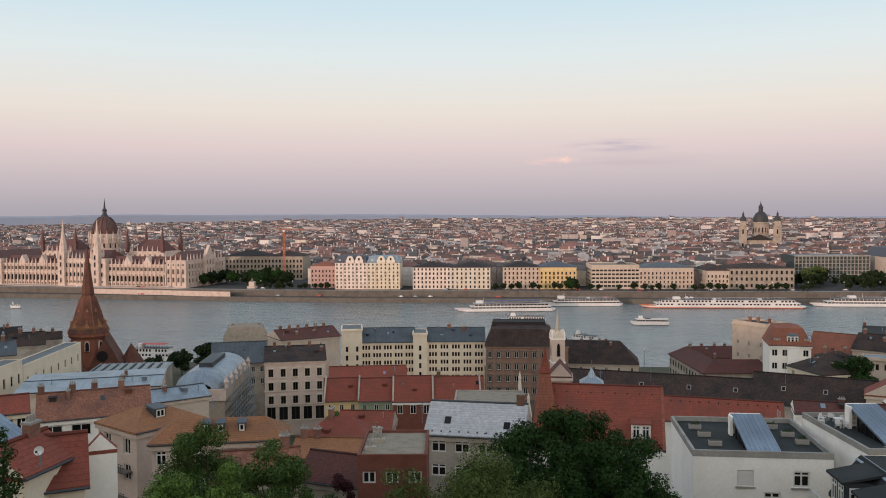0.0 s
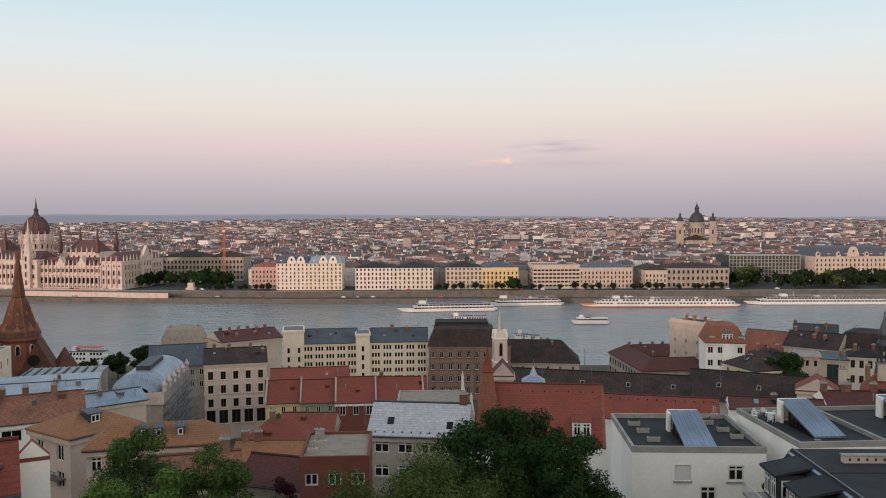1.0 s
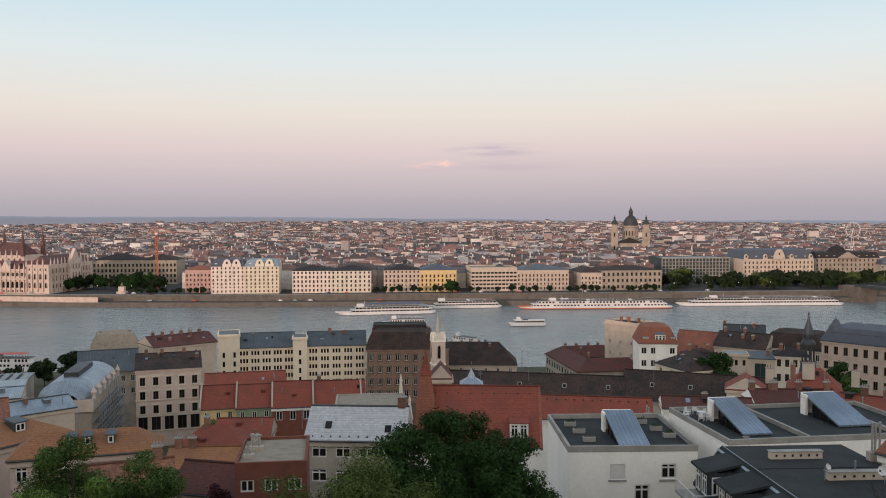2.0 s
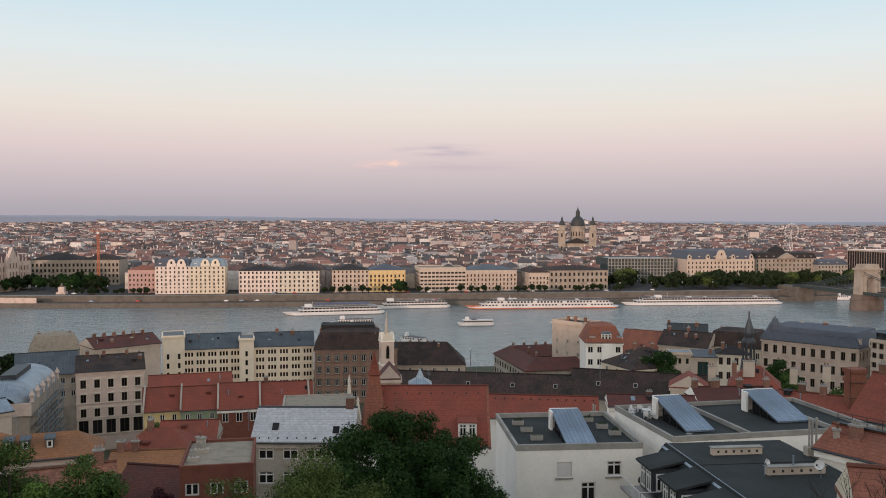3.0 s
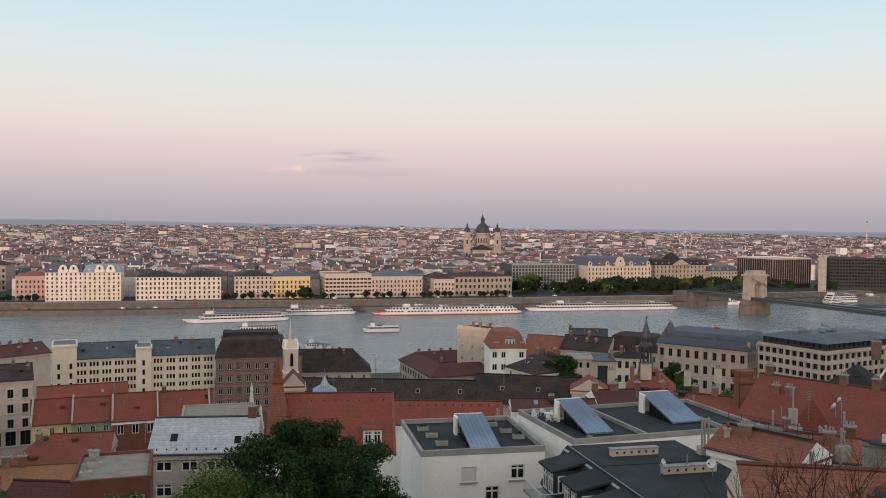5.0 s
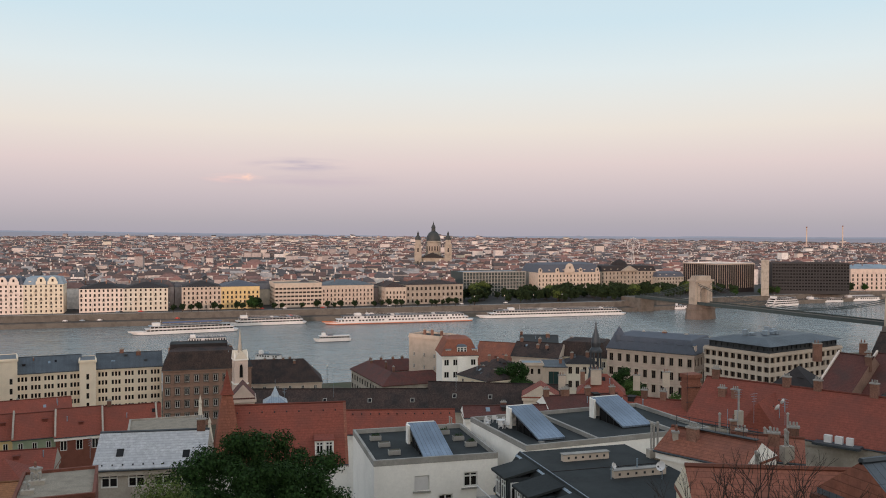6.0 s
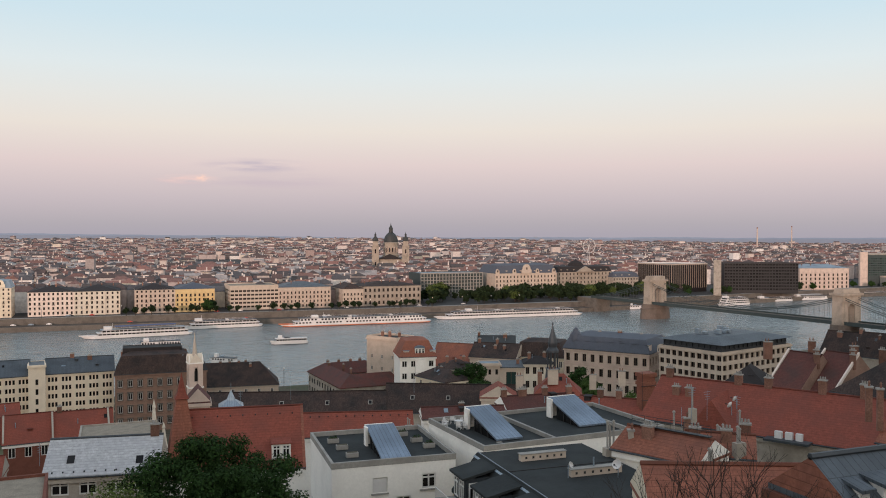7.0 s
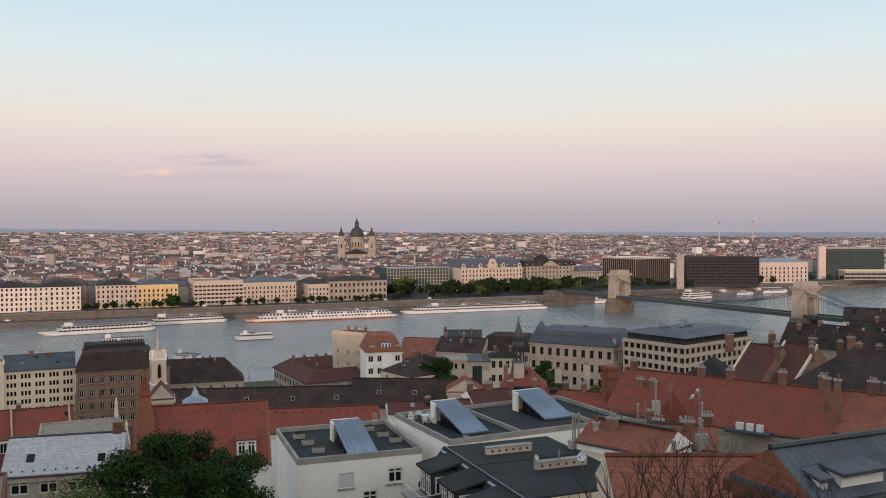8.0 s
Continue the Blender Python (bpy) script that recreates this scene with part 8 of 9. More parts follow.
for k in range(4):
    small_box(white_block, "balcony", 0.4, 5.0, -1.1, -0.02, 3.4 + 4.2 * k, 3.6 + 4.2 * k, "concrete")
    shared("window", window_mesh(1.6, 2.0, "frame_white", "glass"), white_block, pose(6.9, -1.24, 8.2 + 4.2 * k))
for u, v in ((2.4, 1.6), (10.0, 1.2)):
    bm = bmesh.new()
    box(bm, -0.4, 0.4, -0.55, 0.55, -0.05, 0.1)
    part("roof_window", bm, "glass", silver_villa, "", pose(u, v, silver_villa_top + 0.35 + v * 0.8, 38.6, 0, 0))
for k in range(10):
    small_box(silver_villa, "snow_hook", 0.6 + k * 1.15, 0.75 + k * 1.15, 0.0, 0.15, silver_villa_top + 0.5, silver_villa_top + 0.7, "iron_black")
for k in range(9):
    dormer(mansard_a, 3 + k * 4.1, 0.9, mansard_a_top + 0.9, 1.7, 2.0, 1.8, "", "slate_blue", "stone_pale")
bm = bmesh.new()
lathe(bm, [(2.6, 0), (2.5, 2.4), (1.9, 4.6), (1.0, 5.8), (0.8, 6.4), (0.15, 7.0), (0, 8.0)], 12)
part("corner_dome", bm, "slate_blue", mansard_a, "dark blue corner dome", pose(3.0, 3.0, mansard_a_top))
# set-back storey of the office block
bm = bmesh.new()
facade(bm, (1.0, 1.0, 0), (1, 0, 0), 21.0, office_a_top, office_a_top + 2.3, rows_of(10, 1, 21.0, 1.7, 1.2, office_a_top + 0.7, 3), 0.3)
facade(bm, (22.0, 1.0, 0), (0, 1, 0), 33.5, office_a_top, office_a_top + 2.3, rows_of(15, 1, 33.5, 1.8, 1.2, office_a_top + 0.7, 3), 0.3)
facade(bm, (22.0, 34.5, 0), (-1, 0, 0), 21.0, office_a_top, office_a_top + 2.3, [], 0.3)
facade(bm, (1.0, 34.5, 0), (0, -1, 0), 33.5, office_a_top, office_a_top + 2.3, [], 0.3)
part("upper_storey", bm, "zinc_dark", office_a)
bm = bmesh.new()
z = office_a_top + 2.3
solid(bm, [(-0.6, -0.6, z), (23.6, -0.6, z), (23.6, 36.1, z), (-0.6, 36.1, z), (6, 6, z + 1.5), (17, 6, z + 1.5), (17, 29, z + 1.5), (6, 29, z + 1.5)],
      [(0, 1, 5, 4), (1, 2, 6, 5), (2, 3, 7, 6), (3, 0, 4, 7), (4, 5, 6, 7), (0, 3, 2, 1)])
part("upper_roof", bm, "zinc_dark", office_a)
rng = random.Random(8)
for k in range(9):
    u, v = rng.uniform(6, 15), rng.uniform(7, 21)
    small_box(office_a, "roof_unit", u, u + rng.uniform(0.8, 2.2), v, v + rng.uniform(0.8, 2.0), z + 1.6, z + 1.6 + rng.uniform(0.6, 1.6), "zinc_flat")

# cross gable and roof plant of the long red roof
bm = bmesh.new()
h = long_red_top
solid(bm, [(7.0, -0.3, h), (13.0, -0.3, h), (13.0, 7.0, h + 5), (7.0, 7.0, h + 5), (10.0, -0.3, h + 4.0), (10.0, 7.0, h + 4.6)], [(0, 1, 4), (1, 2, 5, 4), (0, 4, 5, 3)])
part("cross_gable", bm, "tile_red", long_red)
for u, w in ((18.6, 0.9), (19.9, 0.9), (21.2, 0.8)):
    small_box(long_red, "air_conditioner", u, u + w, -1.2, -0.7, h + 0.4, h + 1.3, "paint_white")
small_box(long_red, "roof_platform", 17.5, 23, -2.2, -0.4, h + 0.1, h + 0.4, "zinc_dark")


def antenna(x, y, z, h, label="thin roof aerial with cross bars", bars=4):
    t = thing("roof_aerial", pose(x, y, z, 0, 0, x * 37 % 180), label, "aerial", "roof aerials")
    bm = bmesh.new()
    tube(bm, (0, 0, -0.5), (0, 0, h), 0.03, 0.02, 4)
    part("pole", bm, "zinc_flat", t)
    for k in range(bars):
        bm = bmesh.new()
        tube(bm, (-0.5 + 0.06 * k, 0, h - 0.15 - 0.28 * k), (0.5 - 0.06 * k, 0, h - 0.15 - 0.28 * k), 0.018, 0.018, 4)
        part("cross_bar", bm, "zinc_flat", t)


for x, y, z, h in ((62, 80, 57, 3.4), (63.4, 79, 57, 3.0), (66, 77, 57, 2.6), (50, 66, 59, 2.6), (-33, 98, 54, 2.4), (-8, 100, 53.5, 2.0), (20, 150, 46.4, 4.2), (35, 182, 42.5, 6), (60, 172, 44, 3)):
    antenna(x, y, z, h)


def flue(x, y, z, h, n=2):
    t = thing("metal_flue", pose(x, y, z), "group of tall bright metal flue pipes", "flue", "metal flues")
    for k in range(n):
        bm = bmesh.new()
        lathe(bm, [(0.1, -1.2), (0.1, h - 0.25 * (k % 2)), (0.15, h - 0.25 * (k % 2)), (0.15, h + 0.1 - 0.25 * (k % 2)), (0.04, h + 0.22 - 0.25 * (k % 2))], 8, 0.34 * k, 0.1 * (k % 2))
        part("pipe", bm, "concrete", t)
    small_box(t, "flue_base", -0.3, 0.34 * n + 0.1, -0.3, 0.4, -1.4, 0.2, "plaster_grey")


for x, y, z, h, n in ((43.2, 68.2, 57.6, 2.6, 3), (49.5, 66.5, 58.6, 2.4, 1), (55.6, 64.5, 58.8, 2.2, 1), (57.5, 70, 56.8, 1.5, 3), (47.6, 59.0, 57.8, 1.6, 2), (62.5, 80.5, 57.5, 2.4, 1), (53.2, 62.0, 58.6, 1.6, 2), (-12.0, 86.6, 54.5, 0.8, 3), (-12.2, 83.6, 54.5, 0.8, 2), (55.8, 124, 48.6, 1.6, 2), (41, 120.5, 48.8, 1.2, 2)):
    flue(x, y, z, h, n)


def chimney_block(x, y, z, w, d, h, m="terracotta", label="stout brick chimney with capping and pots"):
    t = thing("chimney_stack", pose(x, y, z, 0, 0, (x * 13) % 40 - 50), label, "chimney", "chimney stacks")
    w, d, h = w * 0.55, d * 0.6, h * 0.7
    bm = bmesh.new()
    box(bm, -w / 2, w / 2, -d / 2, d / 2, -2.5, h)
    shaft = part("shaft", bm, m, t)
    small_box(shaft, "capping", -w / 2 - 0.1, w / 2 + 0.1, -d / 2 - 0.1, d / 2 + 0.1, h + 0.003, h + 0.18, "concrete")
    for k in range(max(1, int(w / 0.6))):
        bm = bmesh.new()
        lathe(bm, [(0.12, h + 0.18), (0.1, h + 0.6), (0.16, h + 0.62), (0.02, h + 0.8)], 8, -w / 2 + 0.35 + 0.6 * k, 0)
        part("pot", bm, "terracotta", shaft)


for args in ((72.0, 63.0, 60.6, 1.0, 0.8, 2.4), (74.4, 66.5, 60.6, 1.2, 0.9, 1.6), (78, 62, 60, 0.9, 0.7, 2.4), 
             (61, 79.5, 56.0, 1.2, 0.8, 1.2), (45, 67, 58.3, 0.9, 0.8, 1.7, "plaster_grey"), (92, 168, 46.5, 4.2, 1.2, 1.2, "plaster_beige"), (83, 167, 46, 2.6, 1.2, 1.0, "plaster_beige"),
             (100, 164, 45.5, 2.8, 1.2, 1.2, "plaster_beige"), (107, 163, 46, 2.8, 1.2, 1.2, "plaster_beige"), (128, 140, 54.2, 3.0, 1.6, 1.6), (133, 133, 54.4, 2.6, 1.6, 2.4), (138, 127, 54.0, 2.4, 1.6, 2.2), (143, 122, 54.8, 2.6, 1.4, 1.8),
             (-12.0, 89.2, 54.6, 1.6, 0.9, 0.7, "plaster_grey")):
    chimney_block(*args)


# dark dormers on the zinc roof
h = zinc_house_a_top
dormer(zinc_house_a, 0.75, 0.5, 12.25, 0.5, 0.9, 1.2, "", "zinc_dark", "plaster_white")
dormer(zinc_house_a, 1.9, 0.35, 12.1, 2.6, 1.2, 2.3, "wide zinc dormer with a white shuttered front", "zinc_dark", "plaster_white", 0)


# ---- Pest front details ----
def gable_block(x, y, rot, z, w, h, m, label, category="gable"):
    t = thing("attic_gable", pose(x, y, z, 0, 0, rot), label, category, "attic gables")
    bm = bmesh.new()
    k = 10
    pts = [(-w / 2, 0), (w / 2, 0), (w / 2, h * 0.35)] + [(w / 2 * 0.8 * math.cos(math.pi * i / k), h * 0.45 + h * 0.5 * math.sin(math.pi * i / k)) for i in range(k + 1)] + [(-w / 2, h * 0.35)]
    a = [bm.verts.new((p, -0.5, q)) for p, q in pts]
    b = [bm.verts.new((p, 1.2, q)) for p, q in pts]
    bm.faces.new(a)
    bm.faces.new(list(reversed(b)))
    for i in range(len(pts)):
        bm.faces.new((a[i], b[i], b[(i + 1) % len(pts)], a[(i + 1) % len(pts)]))
    part("front", bm, m, t)
    shared("window", window_mesh(1.6, 2.4, "frame_brown"), t, pose(0, -0.55, h * 0.5))
    return t


for x in (-130, -121.5, -100.5, -91.5):
    gable_block(x, 783.6, 0, 34.1, 8.0, 7.0, "plaster_shell" if x < -110 else "plaster_cream", "curved cream attic gable above the river front")
gable_block(430.5, 848, 0, 34.5, 12, 11, "plaster_beige", "tall arched stone gable of the palace")
for x, y in ((395, 849.5), (466, 849.5), (416, 849.5), (445, 849.5)):
    gable_block(x, y, 0, 34.5, 4.5, 5.5, "plaster_beige", "stepped stone gable of the palace")
t = thing("pediment", pose(519, 868, 34), "stone temple pediment of the palace", "pediment")
bm = bmesh.new()
solid(bm, [(-12, -1, 0), (12, -1, 0), (0, -1, 6.5), (-12, 3, 0), (12, 3, 0), (0, 3, 6.5)], [(0, 1, 2), (3, 5, 4), (0, 2, 5, 3), (1, 4, 5, 2), (0, 3, 4, 1)], uv=False)
part("gable", bm, "stone_tan", t)
t = thing("roof_dome", pose(515, 885, 36), "dark dome behind the pediment", "dome")
bm = bmesh.new()
lathe(bm, [(11, 0), (10.5, 4), (8, 8), (4, 10.5), (1.5, 11.4), (0, 13)], 16)
part("dome", bm, "slate_dark", t)


def ferris_wheel():
    t = thing("ferris_wheel", pose(694, 1150, 49.5), "white observation wheel among the roofs", "ferris wheel")
    bm = bmesh.new()
    n = 32
    for r in (22, 24):
        for i in range(n):
            a, b = 2 * math.pi * i / n, 2 * math.pi * (i + 1) / n
            tube(bm, (r * math.cos(a), 0, 24 + r * math.sin(a)), (r * math.cos(b), 0, 24 + r * math.sin(b)), 0.45, 0.45, 4)
    part("rim", bm, "paint_white", t)
    for i in range(16):
        a = 2 * math.pi * i / 16
        bm = bmesh.new()
        tube(bm, (0, 0, 24), (23 * math.cos(a), 0, 24 + 23 * math.sin(a)), 0.25, 0.25, 4)
        part("spoke", bm, "paint_white", t)
        bm = bmesh.new()
        lathe(bm, [(0.4, -1.6), (1.2, -1.2), (1.2, 0.6), (0.5, 1.2)], 8)
        part("cabin", bm, "paint_white", t, "", pose(24.6 * math.cos(a), 0, 24 + 24.6 * math.sin(a)))
    for s in (-9, 9):
        bm = bmesh.new()
        tube(bm, (s, 3, -62), (0, 3, 24), 0.7, 0.5, 6)
        part("leg", bm, "paint_white", t)
    return t


ferris_wheel().scale = (0.46, 0.46, 0.46)


def tower_crane(x, y, z, h, jib, rot, label):
    t = thing("tower_crane", pose(x, y, z, 0, 0, rot), label, "crane", "tower cranes")
    bm = bmesh.new()
    for a in (-0.8, 0.8):
        for b in (-0.8, 0.8):
            tube(bm, (a, b, 0), (a, b, h), 0.22, 0.22, 4)
    k = 0.0
    while k < h - 3:
        tube(bm, (-0.8, -0.8, k), (0.8, -0.8, k + 3), 0.14, 0.14, 4)
        tube(bm, (0.8, -0.8, k), (-0.8, -0.8, k + 3), 0.14, 0.14, 4)
        k += 3
    part("mast", bm, "paint_orange", t)
    bm = bmesh.new()
    tube(bm, (-jib * 0.35, 0, h), (jib, 0, h), 0.4, 0.3, 4)
    tube(bm, (-jib * 0.35, 0, h), (0, 0, h + 5), 0.15, 0.15, 4)
    tube(bm, (jib * 0.7, 0, h), (0, 0, h + 5), 0.15, 0.15, 4)
    tube(bm, (0, 0, h), (0, 0, h + 5), 0.4, 0.3, 4)
    part("jib", bm, "paint_orange", t)
    small_box(t, "cab", -1, 1, -1, 1, h - 2.6, h - 0.6, "paint_white")
    small_box(t, "counterweight", -jib * 0.35, -jib * 0.35 + 3, -0.8, 0.8, h - 2.4, h - 0.2, "concrete")


def skyline_stack(x, y, top, r):
    t = thing("factory_chimney", pose(x, y, 30), "slim pale factory chimney far on the skyline", "chimney", "skyline chimneys")
    bm = bmesh.new()
    lathe(bm, [(r * 1.5, 0), (r, top - 30)], 10)
    part("shaft", bm, "plaster_rosegrey", t)
    bm = bmesh.new()
    lathe(bm, [(r * 1.25, top - 30), (r * 1.25, top - 26), (r * 0.9, top - 25.8)], 10)
    part("head", bm, "brick_red", t)


skyline_stack(2198, 2462, 100.8, 1.9)
skyline_stack(2284, 2382, 104.6, 1.6)
tower_crane(-209, 850, 9, 56, 22, 0, "orange tower crane beside the ministry")

t = thing("domed_kiosk", pose(-228, 798, 9), "small pale stone monument on the quay", "monument")
bm = bmesh.new()
box(bm, -4, 4, -4, 4, 0, 2)
box(bm, -2.6, 2.6, -2.6, 2.6, 2, 6.5)
part("base", bm, "stone_pale", t)
bm = bmesh.new()
lathe(bm, [(1.4, 6.5), (1.2, 8), (0.7, 9.4), (0, 10.2)], 8)
part("figure_block", bm, "stone_grey", t)


# ---- trees ----
TREES = {}


def tree_kind(key, height, width, leaf, label, count, size, seed, blobs=12):
    t = tree("tree", 0, -900, 60, height, width, leaf, label, count, size, seed, 0.25, blobs, "tree", "riverside trees")
    TREES[key] = t
    return t


def plant(key, x, y, z, s, rot):
    src = TREES[key]
    if src.location.y < -800:
        src.matrix_basis = pose(x, y, z, 0, 0, rot) @ Matrix.Scale(s, 4)
        return src
    o = copy_thing(src, pose(x, y, z, 0, 0, rot))
    o.scale = (s, s, s)
    return o


tree_kind("dark", 13, 12, "leaf_park", "dark green leafy park tree by the river", 1700, 0.75, 21)
tree_kind("mid", 12, 11, "leaf_dark", "mid green leafy park tree by the river", 1700, 0.7, 22)
tree_kind("olive", 17, 12, "leaf_olive", "tall yellowish green tree in spring leaf", 1100, 0.7, 23)
tree_kind("small", 6.5, 5.5, "leaf_park", "small round clipped riverside tree", 900, 0.45, 24)
tree_kind("town_dark", 13, 9, "leaf_dark", "dark green town tree between the houses", 7000, 0.3, 25, 26)
tree_kind("town_mid", 12, 9, "leaf_mid", "mid green town tree between the houses", 7000, 0.3, 26, 26)
rng = random.Random(31)
for k in range(120):
    x = rng.uniform(285, 610)
    y = quay(x) + rng.uniform(26, 100)
    plant(rng.choice(("dark", "dark", "dark", "dark", "dark", "dark", "olive")), x, y, 8.8, rng.uniform(0.7, 1.45), rng.uniform(0, 360))
for k in range(34):
    x = rng.uniform(-285, -200)
    plant(rng.choice(("dark", "mid")), x, quay(x) + rng.uniform(52, 110), 8.8, rng.uniform(0.7, 1.4), rng.uniform(0, 360))
for k in range(22):
    x = rng.uniform(-225, -150)
    plant("small", x, quay(x) + rng.uniform(22, 34), 8.8, rng.uniform(0.6, 1.1), rng.uniform(0, 360))
for k in range(44):
    x = 0 + k * 6.6 + rng.uniform(-2, 2)
    if rng.random() < 0.75:
        plant("small", x, quay(x) + rng.uniform(18, 22), 8.9, rng.uniform(0.9, 1.35), rng.uniform(0, 360))
for k in range(22):
    x = rng.uniform(600, 940)
    plant(rng.choice(("dark", "mid")), x, quay(x) + rng.uniform(18, 32), 8.8, rng.uniform(0.6, 1.0), rng.uniform(0, 360))
for k in range(12):
    plant(rng.choice(("dark", "mid")), 78 + rng.uniform(-5, 5), 765 + k * 14, 8.8, rng.uniform(0.9, 1.4), rng.uniform(0, 360))
for k in range(8):
    plant("dark", -132 + rng.uniform(-16, 16), 330 + k * 9, 7, rng.uniform(0.7, 1.1), rng.uniform(0, 360))
for x, y, s in ((99, 243, 1.3), (104, 241, 1.5), (122, 207, 1.25), (118, 197, 1.0), (128, 210, 1.3), (106, 157, 1.15), (45, 330, 0.8), (-38, 205, 0.75), (54, 350, 0.7), (-5, 132, 0.8)):
    zb = {1.3: 22, 1.5: 22, 1.25: 27, 1.0: 29, 1.15: 32, 0.8: 9, 0.75: 22, 0.7: 8}.get(s, 20)
    if (x, y) == (-5, 132):
        zb = 36
    plant("town_mid" if s < 1.2 else "town_dark", x, y, zb, s * 0.85, x * 31 % 360)

tree("tree", 6.75, 70, 43, 19.2, 20.2, "leaf_dark", "big dense dark green chestnut tree in full leaf", 110000, 0.14, 41, 0.5, 216)
tree("tree", 0.0, 52.5, 50, 13.9, 10.4, "leaf_olive", "rounded olive green tree with small leaves", 42000, 0.085, 42, 0.3, 52)
tree("tree", -5.9, 57.5, 49, 11.9, 6.0, "leaf_olive", "slim olive green tree beside the brick house", 13000, 0.09, 43, 0.22, 33)
tree("tree", -21.6, 62.2, 48, 14.9, 8.2, "leaf_mid", "mid green leafy garden tree", 36000, 0.1, 44, 0.25, 48)
tree("tree", -15.4, 60, 47, 15.8, 6.6, "leaf_mid", "mid green garden tree with an open crown", 26000, 0.1, 45, 0.25, 43)
tree("tree", -18.6, 46.6, 52, 11.8, 5.4, "leaf_bright", "bright green leafy garden tree", 24000, 0.085, 46, 0.22, 43)
tree("tree", -14.6, 45.6, 52, 12.4, 4.4, "leaf_bright", "bright green leafy garden tree", 20000, 0.085, 47, 0.22, 38)
tree("tree", -11.0, 56.0, 48, 11.2, 4.2, "leaf_dark", "dark green garden tree", 14000, 0.095, 48, 0.2, 33)
tree("tree", -12.6, 71, 43, 13.3, 4.0, "leaf_purple", "small tree with dark purple leaves", 12000, 0.1, 49, 0.2, 33)
tree("tree", -25.4, 66, 45, 11.5, 4.0, "leaf_dark", "dark shrub tree beside the villa", 12000, 0.1, 50, 0.2, 28)


def conifer(x, y, z, h, r, label):
    t = thing("conifer", pose(x, y, z), label, "tree")
    bm = bmesh.new()
    tube(bm, (0, 0, -1), (0, 0, h * 0.9), 0.2, 0.05, 7)
    part("trunk", bm, "bark", t)
    bm = bmesh.new()
    bl = [(0.25 * math.sin(k * 2.1), 0.25 * math.cos(k * 1.7), h * (0.06 + 0.92 * k / 27), 1.15 * r * (1 - 0.8 * (k / 27) ** 1.6)) for k in range(28)]
    leaf_cloud(bm, bl, 26000, 0.075, 61, 1.25)
    part("crown", bm, "leaf_dark", t)


conifer(-20.6, 34.2, 56, 13.2, 0.95, "dark slim cypress tree")
conifer(-22.4, 33.6, 56, 11.8, 0.85, "dark slim cypress tree")


def bare_tree(x, y, z, h, seed):
    t = thing("bare_tree", pose(x, y, z), "leafless tree with fine dark twigs", "tree")
    rng = random.Random(seed)
    bm = bmesh.new()

    def grow(p, v, length, r, depth):
        q = p + v * length
        tube(bm, p, q, r, r * 0.72, 5 if depth < 3 else 3)
        if depth >= 6:
            return
        for _ in range((5, 2, 2, 2, 2, 2)[depth]):
            w = (v + Vector((rng.uniform(-0.75, 0.75), rng.uniform(-0.75, 0.75), rng.uniform(-0.15, 0.55)))).normalized()
            grow(q, w, length * rng.uniform(0.62, 0.86), r * 0.68, depth + 1)
        if rng.random() < 0.6 and depth > 1:
            w = (v + Vector((rng.uniform(-0.9, 0.9), rng.uniform(-0.9, 0.9), rng.uniform(0, 0.3)))).normalized()
            grow(p + v * length * 0.5, w, length * 0.6, r * 0.5, depth + 2)

    grow(Vector((0, 0, 0)), Vector((0.05, 0, 1)), h * 0.3, 0.075, 0)
    part("branch", bm, "bark_dark", t)


bare_tree(22.3, 25.6, 62.6, 7.6, 3)
bare_tree(19.6, 27.6, 62.6, 5.4, 8)
bare_tree(23.6, 24.2, 62.6, 5.8, 12)
bare_tree(17.8, 28.6, 63.0, 4.2, 15)
bare_tree(20.6, 26.4, 62.6, 6.8, 18)
bare_tree(24.6, 22.6, 62.6, 6.4, 21)


# ---- cars and lamps on the quay ----
def car(x, y, z, rot, paint):
    t = thing("parked_car", pose(x, y, z, 0, 0, rot), "small %s car on the riverside road" % paint[0], "car", "cars on the quay")
    bm = bmesh.new()
    box(bm, -2.1, 2.1, -0.85, 0.85, 0.35, 0.95, 0, 0.06)
    box(bm, -1.3, 1.1, -0.75, 0.75, 0.95, 1.5, 0, 0.28)
    part("body", bm, paint[1], t)
    for a in (-1.3, 1.3):
        for b in (-0.8, 0.8):
            bm = bmesh.new()
            lathe(bm, [(0.33, -0.1), (0.33, 0.1)], 10)
            tyre = part("wheel", bm, "iron_black", t, "", pose(a, b, 0.33, 90, 0, 0))


rng = random.Random(77)
for k in range(34):
    x = rng.uniform(-420, 330)
    low = rng.random() < 0.6
    car(x, quay(x) + (rng.uniform(10.8, 13.5) if low else rng.uniform(26, 31)), 3.85 if low else 9.06, -6, rng.choice((("white", "paint_white"), ("dark", "iron_black"), ("grey", "zinc_flat"), ("red", "paint_red"))))
car(-46.0, 244, 8.2, 70, ("white", "paint_white"))


def lamp_post(x, y, z):
    t = thing("street_lamp", pose(x, y, z), "tall slim dark street lamp on the embankment", "lamp", "embankment lamps")
    bm = bmesh.new()
    tube(bm, (0, 0, 0), (0, 0, 8), 0.14, 0.09, 5)
    part("pole", bm, "iron_black", t)
    bm = bmesh.new()
    lathe(bm, [(0.1, 8), (0.4, 8.3), (0.4, 8.8), (0.1, 9.1)], 8)
    part("lantern", bm, "paint_white", t)


for k in range(26):
    x = -400 + k * 31
    lamp_post(x, quay(x) + 17.2, 9.1)
for x, y in ((60, 398), (66, 397), (73, 396), (52, 399)):
    lamp_post(x, y, 6.3)


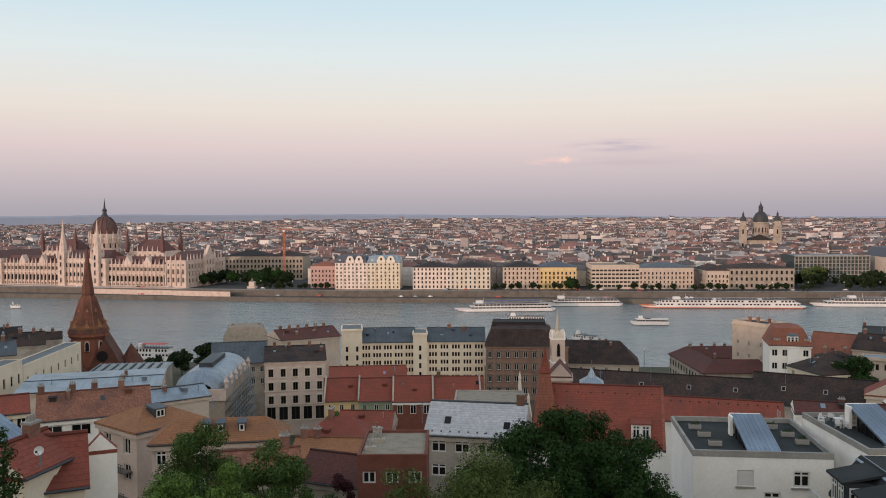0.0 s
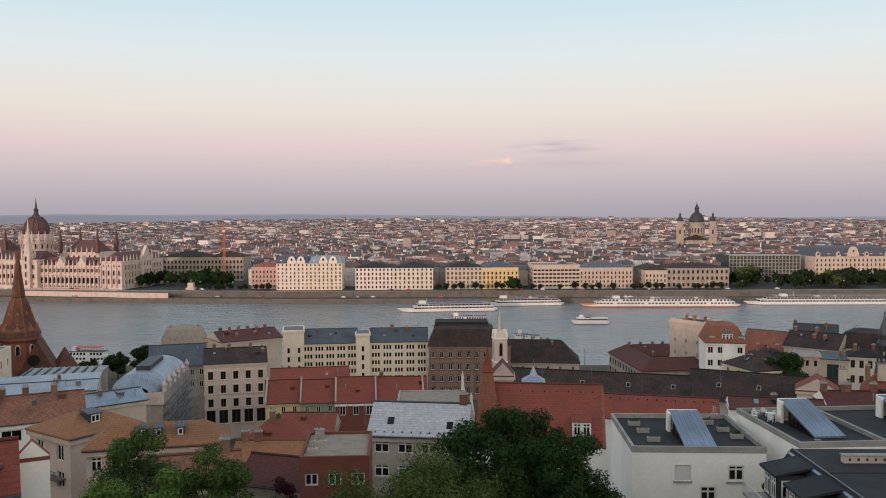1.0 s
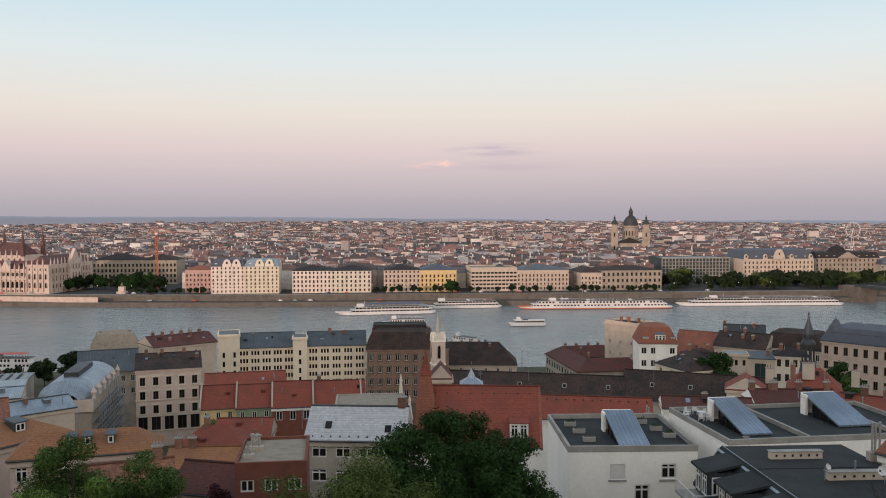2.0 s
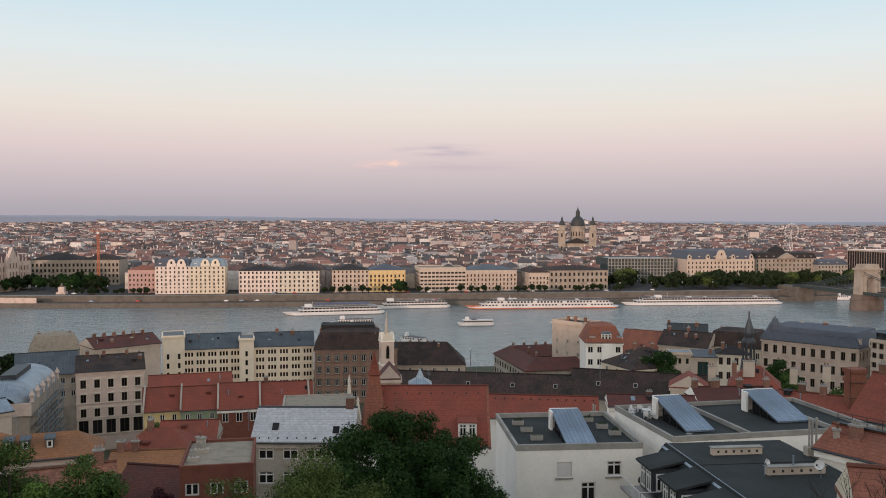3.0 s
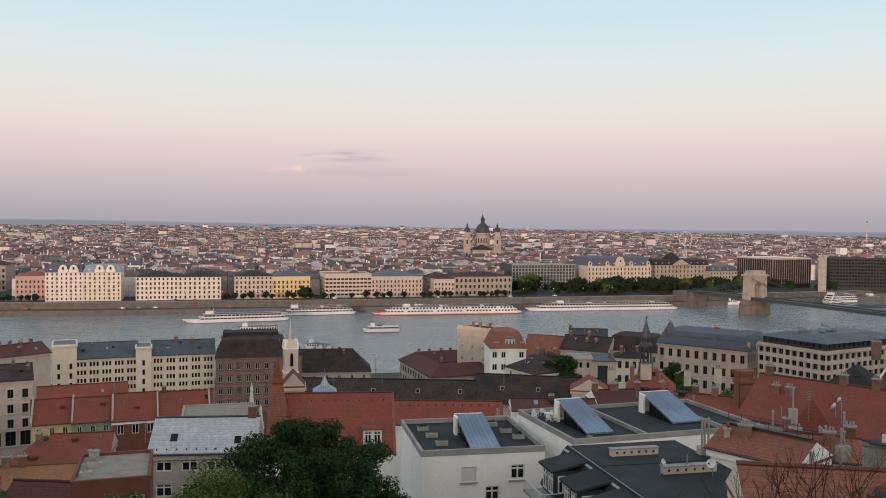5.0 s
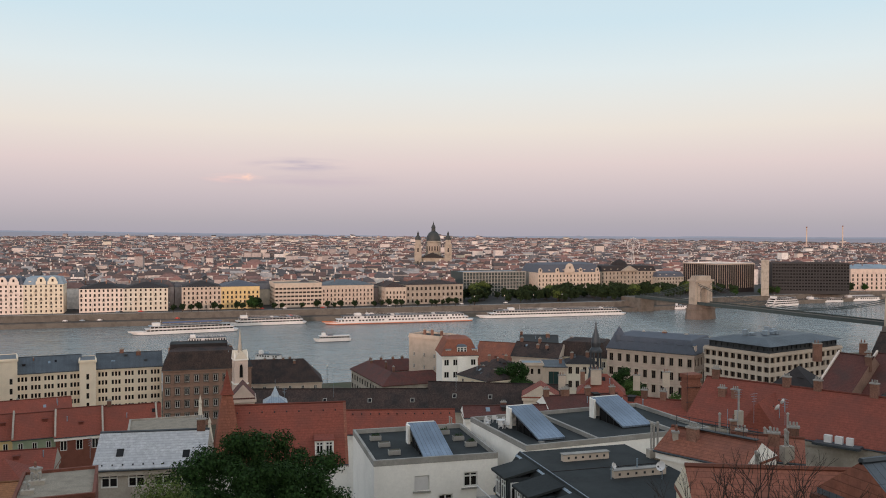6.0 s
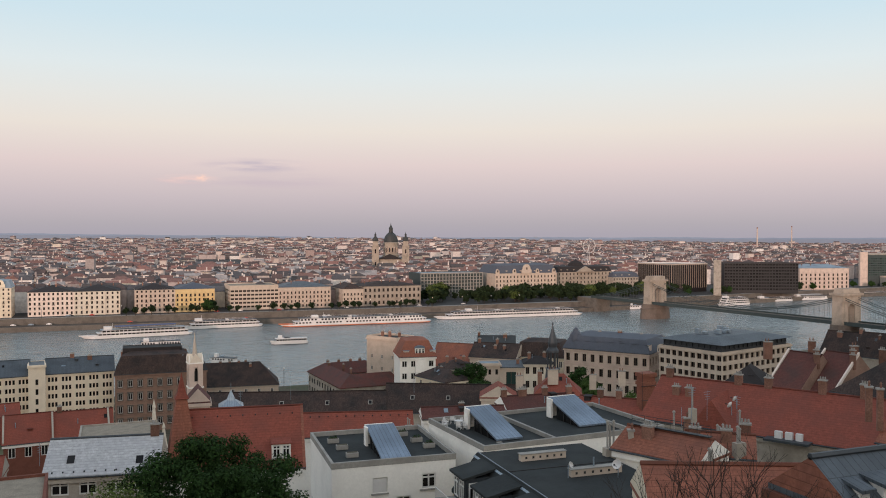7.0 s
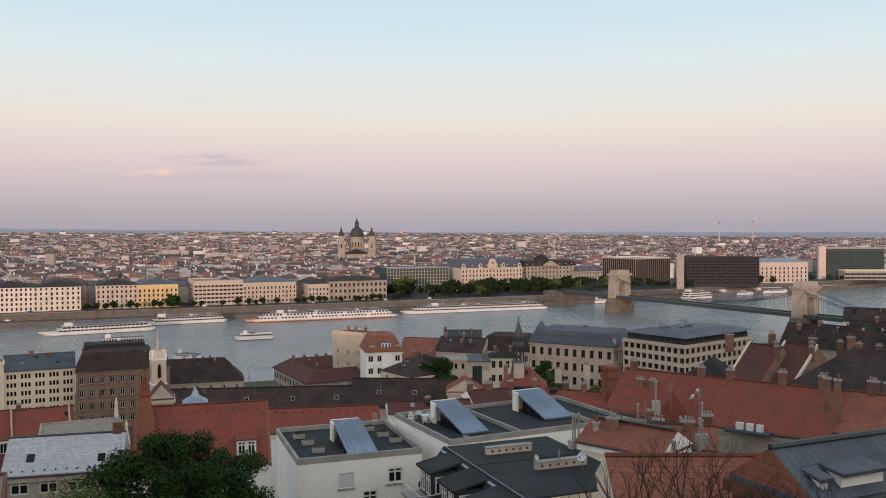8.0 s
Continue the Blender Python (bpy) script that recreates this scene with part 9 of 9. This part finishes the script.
# ---- fire walls between the row houses ----
def fire_wall(x, y, rot, z, d, rh):
    t = thing("fire_wall", pose(x, y, z, 0, 0, rot), "grey rendered fire wall rising above the red roofs", "wall", "fire walls")
    bm = bmesh.new()
    solid(bm, [(-0.2, -0.6, 0), (0.2, -0.6, 0), (0.2, d + 0.6, 0), (-0.2, d + 0.6, 0), (-0.2, -0.6, 0.9), (0.2, -0.6, 0.9), (0.2, d / 2, rh + 0.7), (-0.2, d / 2, rh + 0.7), (0.2, d + 0.6, 0.9), (-0.2, d + 0.6, 0.9)],
          [(0, 1, 5, 4), (4, 5, 6, 7), (7, 6, 8, 9), (1, 2, 8, 6, 5), (3, 0, 4, 7, 9), (2, 3, 9, 8)])
    part("coping", bm, "plaster_grey", t)


for x, y in ((-41.9, 210.7), (-33.2, 211.2), (-24.3, 211.0), (-14.1, 211.2), (-2.0, 212.0)):
    fire_wall(x, y, 5, 30.5, 9.8, 5.4)


def verge_strip(x, y, rot, ze, u, d, rh):
    t = thing("verge_wall", pose(x, y, ze, 0, 0, rot), "narrow whitewashed fire wall coping along a brown roof", "wall", "roof fire walls")
    bm = bmesh.new()
    solid(bm, [(u - 0.18, -0.2, -0.3), (u + 0.18, -0.2, -0.3), (u + 0.18, d / 2, rh - 0.1), (u - 0.18, d / 2, rh - 0.1), (u - 0.18, -0.2, 0.42), (u + 0.18, -0.2, 0.42), (u + 0.18, d / 2, rh + 0.5), (u - 0.18, d / 2, rh + 0.5)],
          [(0, 3, 2, 1), (4, 5, 6, 7), (0, 1, 5, 4), (1, 2, 6, 5), (2, 3, 7, 6), (3, 0, 4, 7)])
    part("coping", bm, "plaster_shell", t)


verge_strip(119.9, 131.6, -76.9, 47.6, 0.0, 15.2, 6.83)
verge_strip(124.4, 127.3, -80.5, 47.4, -0.3, 16.4, 7.37)
verge_strip(124.4, 127.3, -80.5, 47.4, 6.9, 16.4, 7.37)


# ---- ribs on the modern hotels ----
def hotel_ribs(x, y, rot, w, z0, z1, step, m, label, wide=0.2, bands=False):
    t = thing("facade_rib_screen", pose(x, y, z0, 0, 0, rot), label, "facade", "hotel rib screens")
    n = int(w / step)
    for k in range(n + 1):
        small_box(t, "rib", w * k / n - wide, w * k / n + wide, -0.5, -0.02, 0, z1 - z0, m)
    if bands:
        for k in range(1, int((z1 - z0) / 3.6) + 1):
            small_box(t, "floor_band", 0.2, w - 0.2, -0.3, -0.02, k * 3.6 - 0.35, k * 3.6 + 0.35, m)
    small_box(t, "top_beam", -0.4, w + 0.4, -1.05, -0.02, z1 - z0 + 0.003, z1 - z0 + 1.4, m)


hotel_ribs(604.0, 884.5, -81.6, 56.8, 14, 41.9, 3.4, "frame_stone", "thin pale vertical ribs in front of the dark hotel", 0.12)
hotel_ribs(612.3, 828.3, 8.4, 58.2, 14, 41.9, 3.4, "frame_stone", "thin pale vertical ribs in front of the dark hotel", 0.12)
hotel_ribs(308, 860, 0, 73.3, 10, 35.0, 3.5, "concrete", "pale concrete grid of the modern hotel front", 0.42, True)
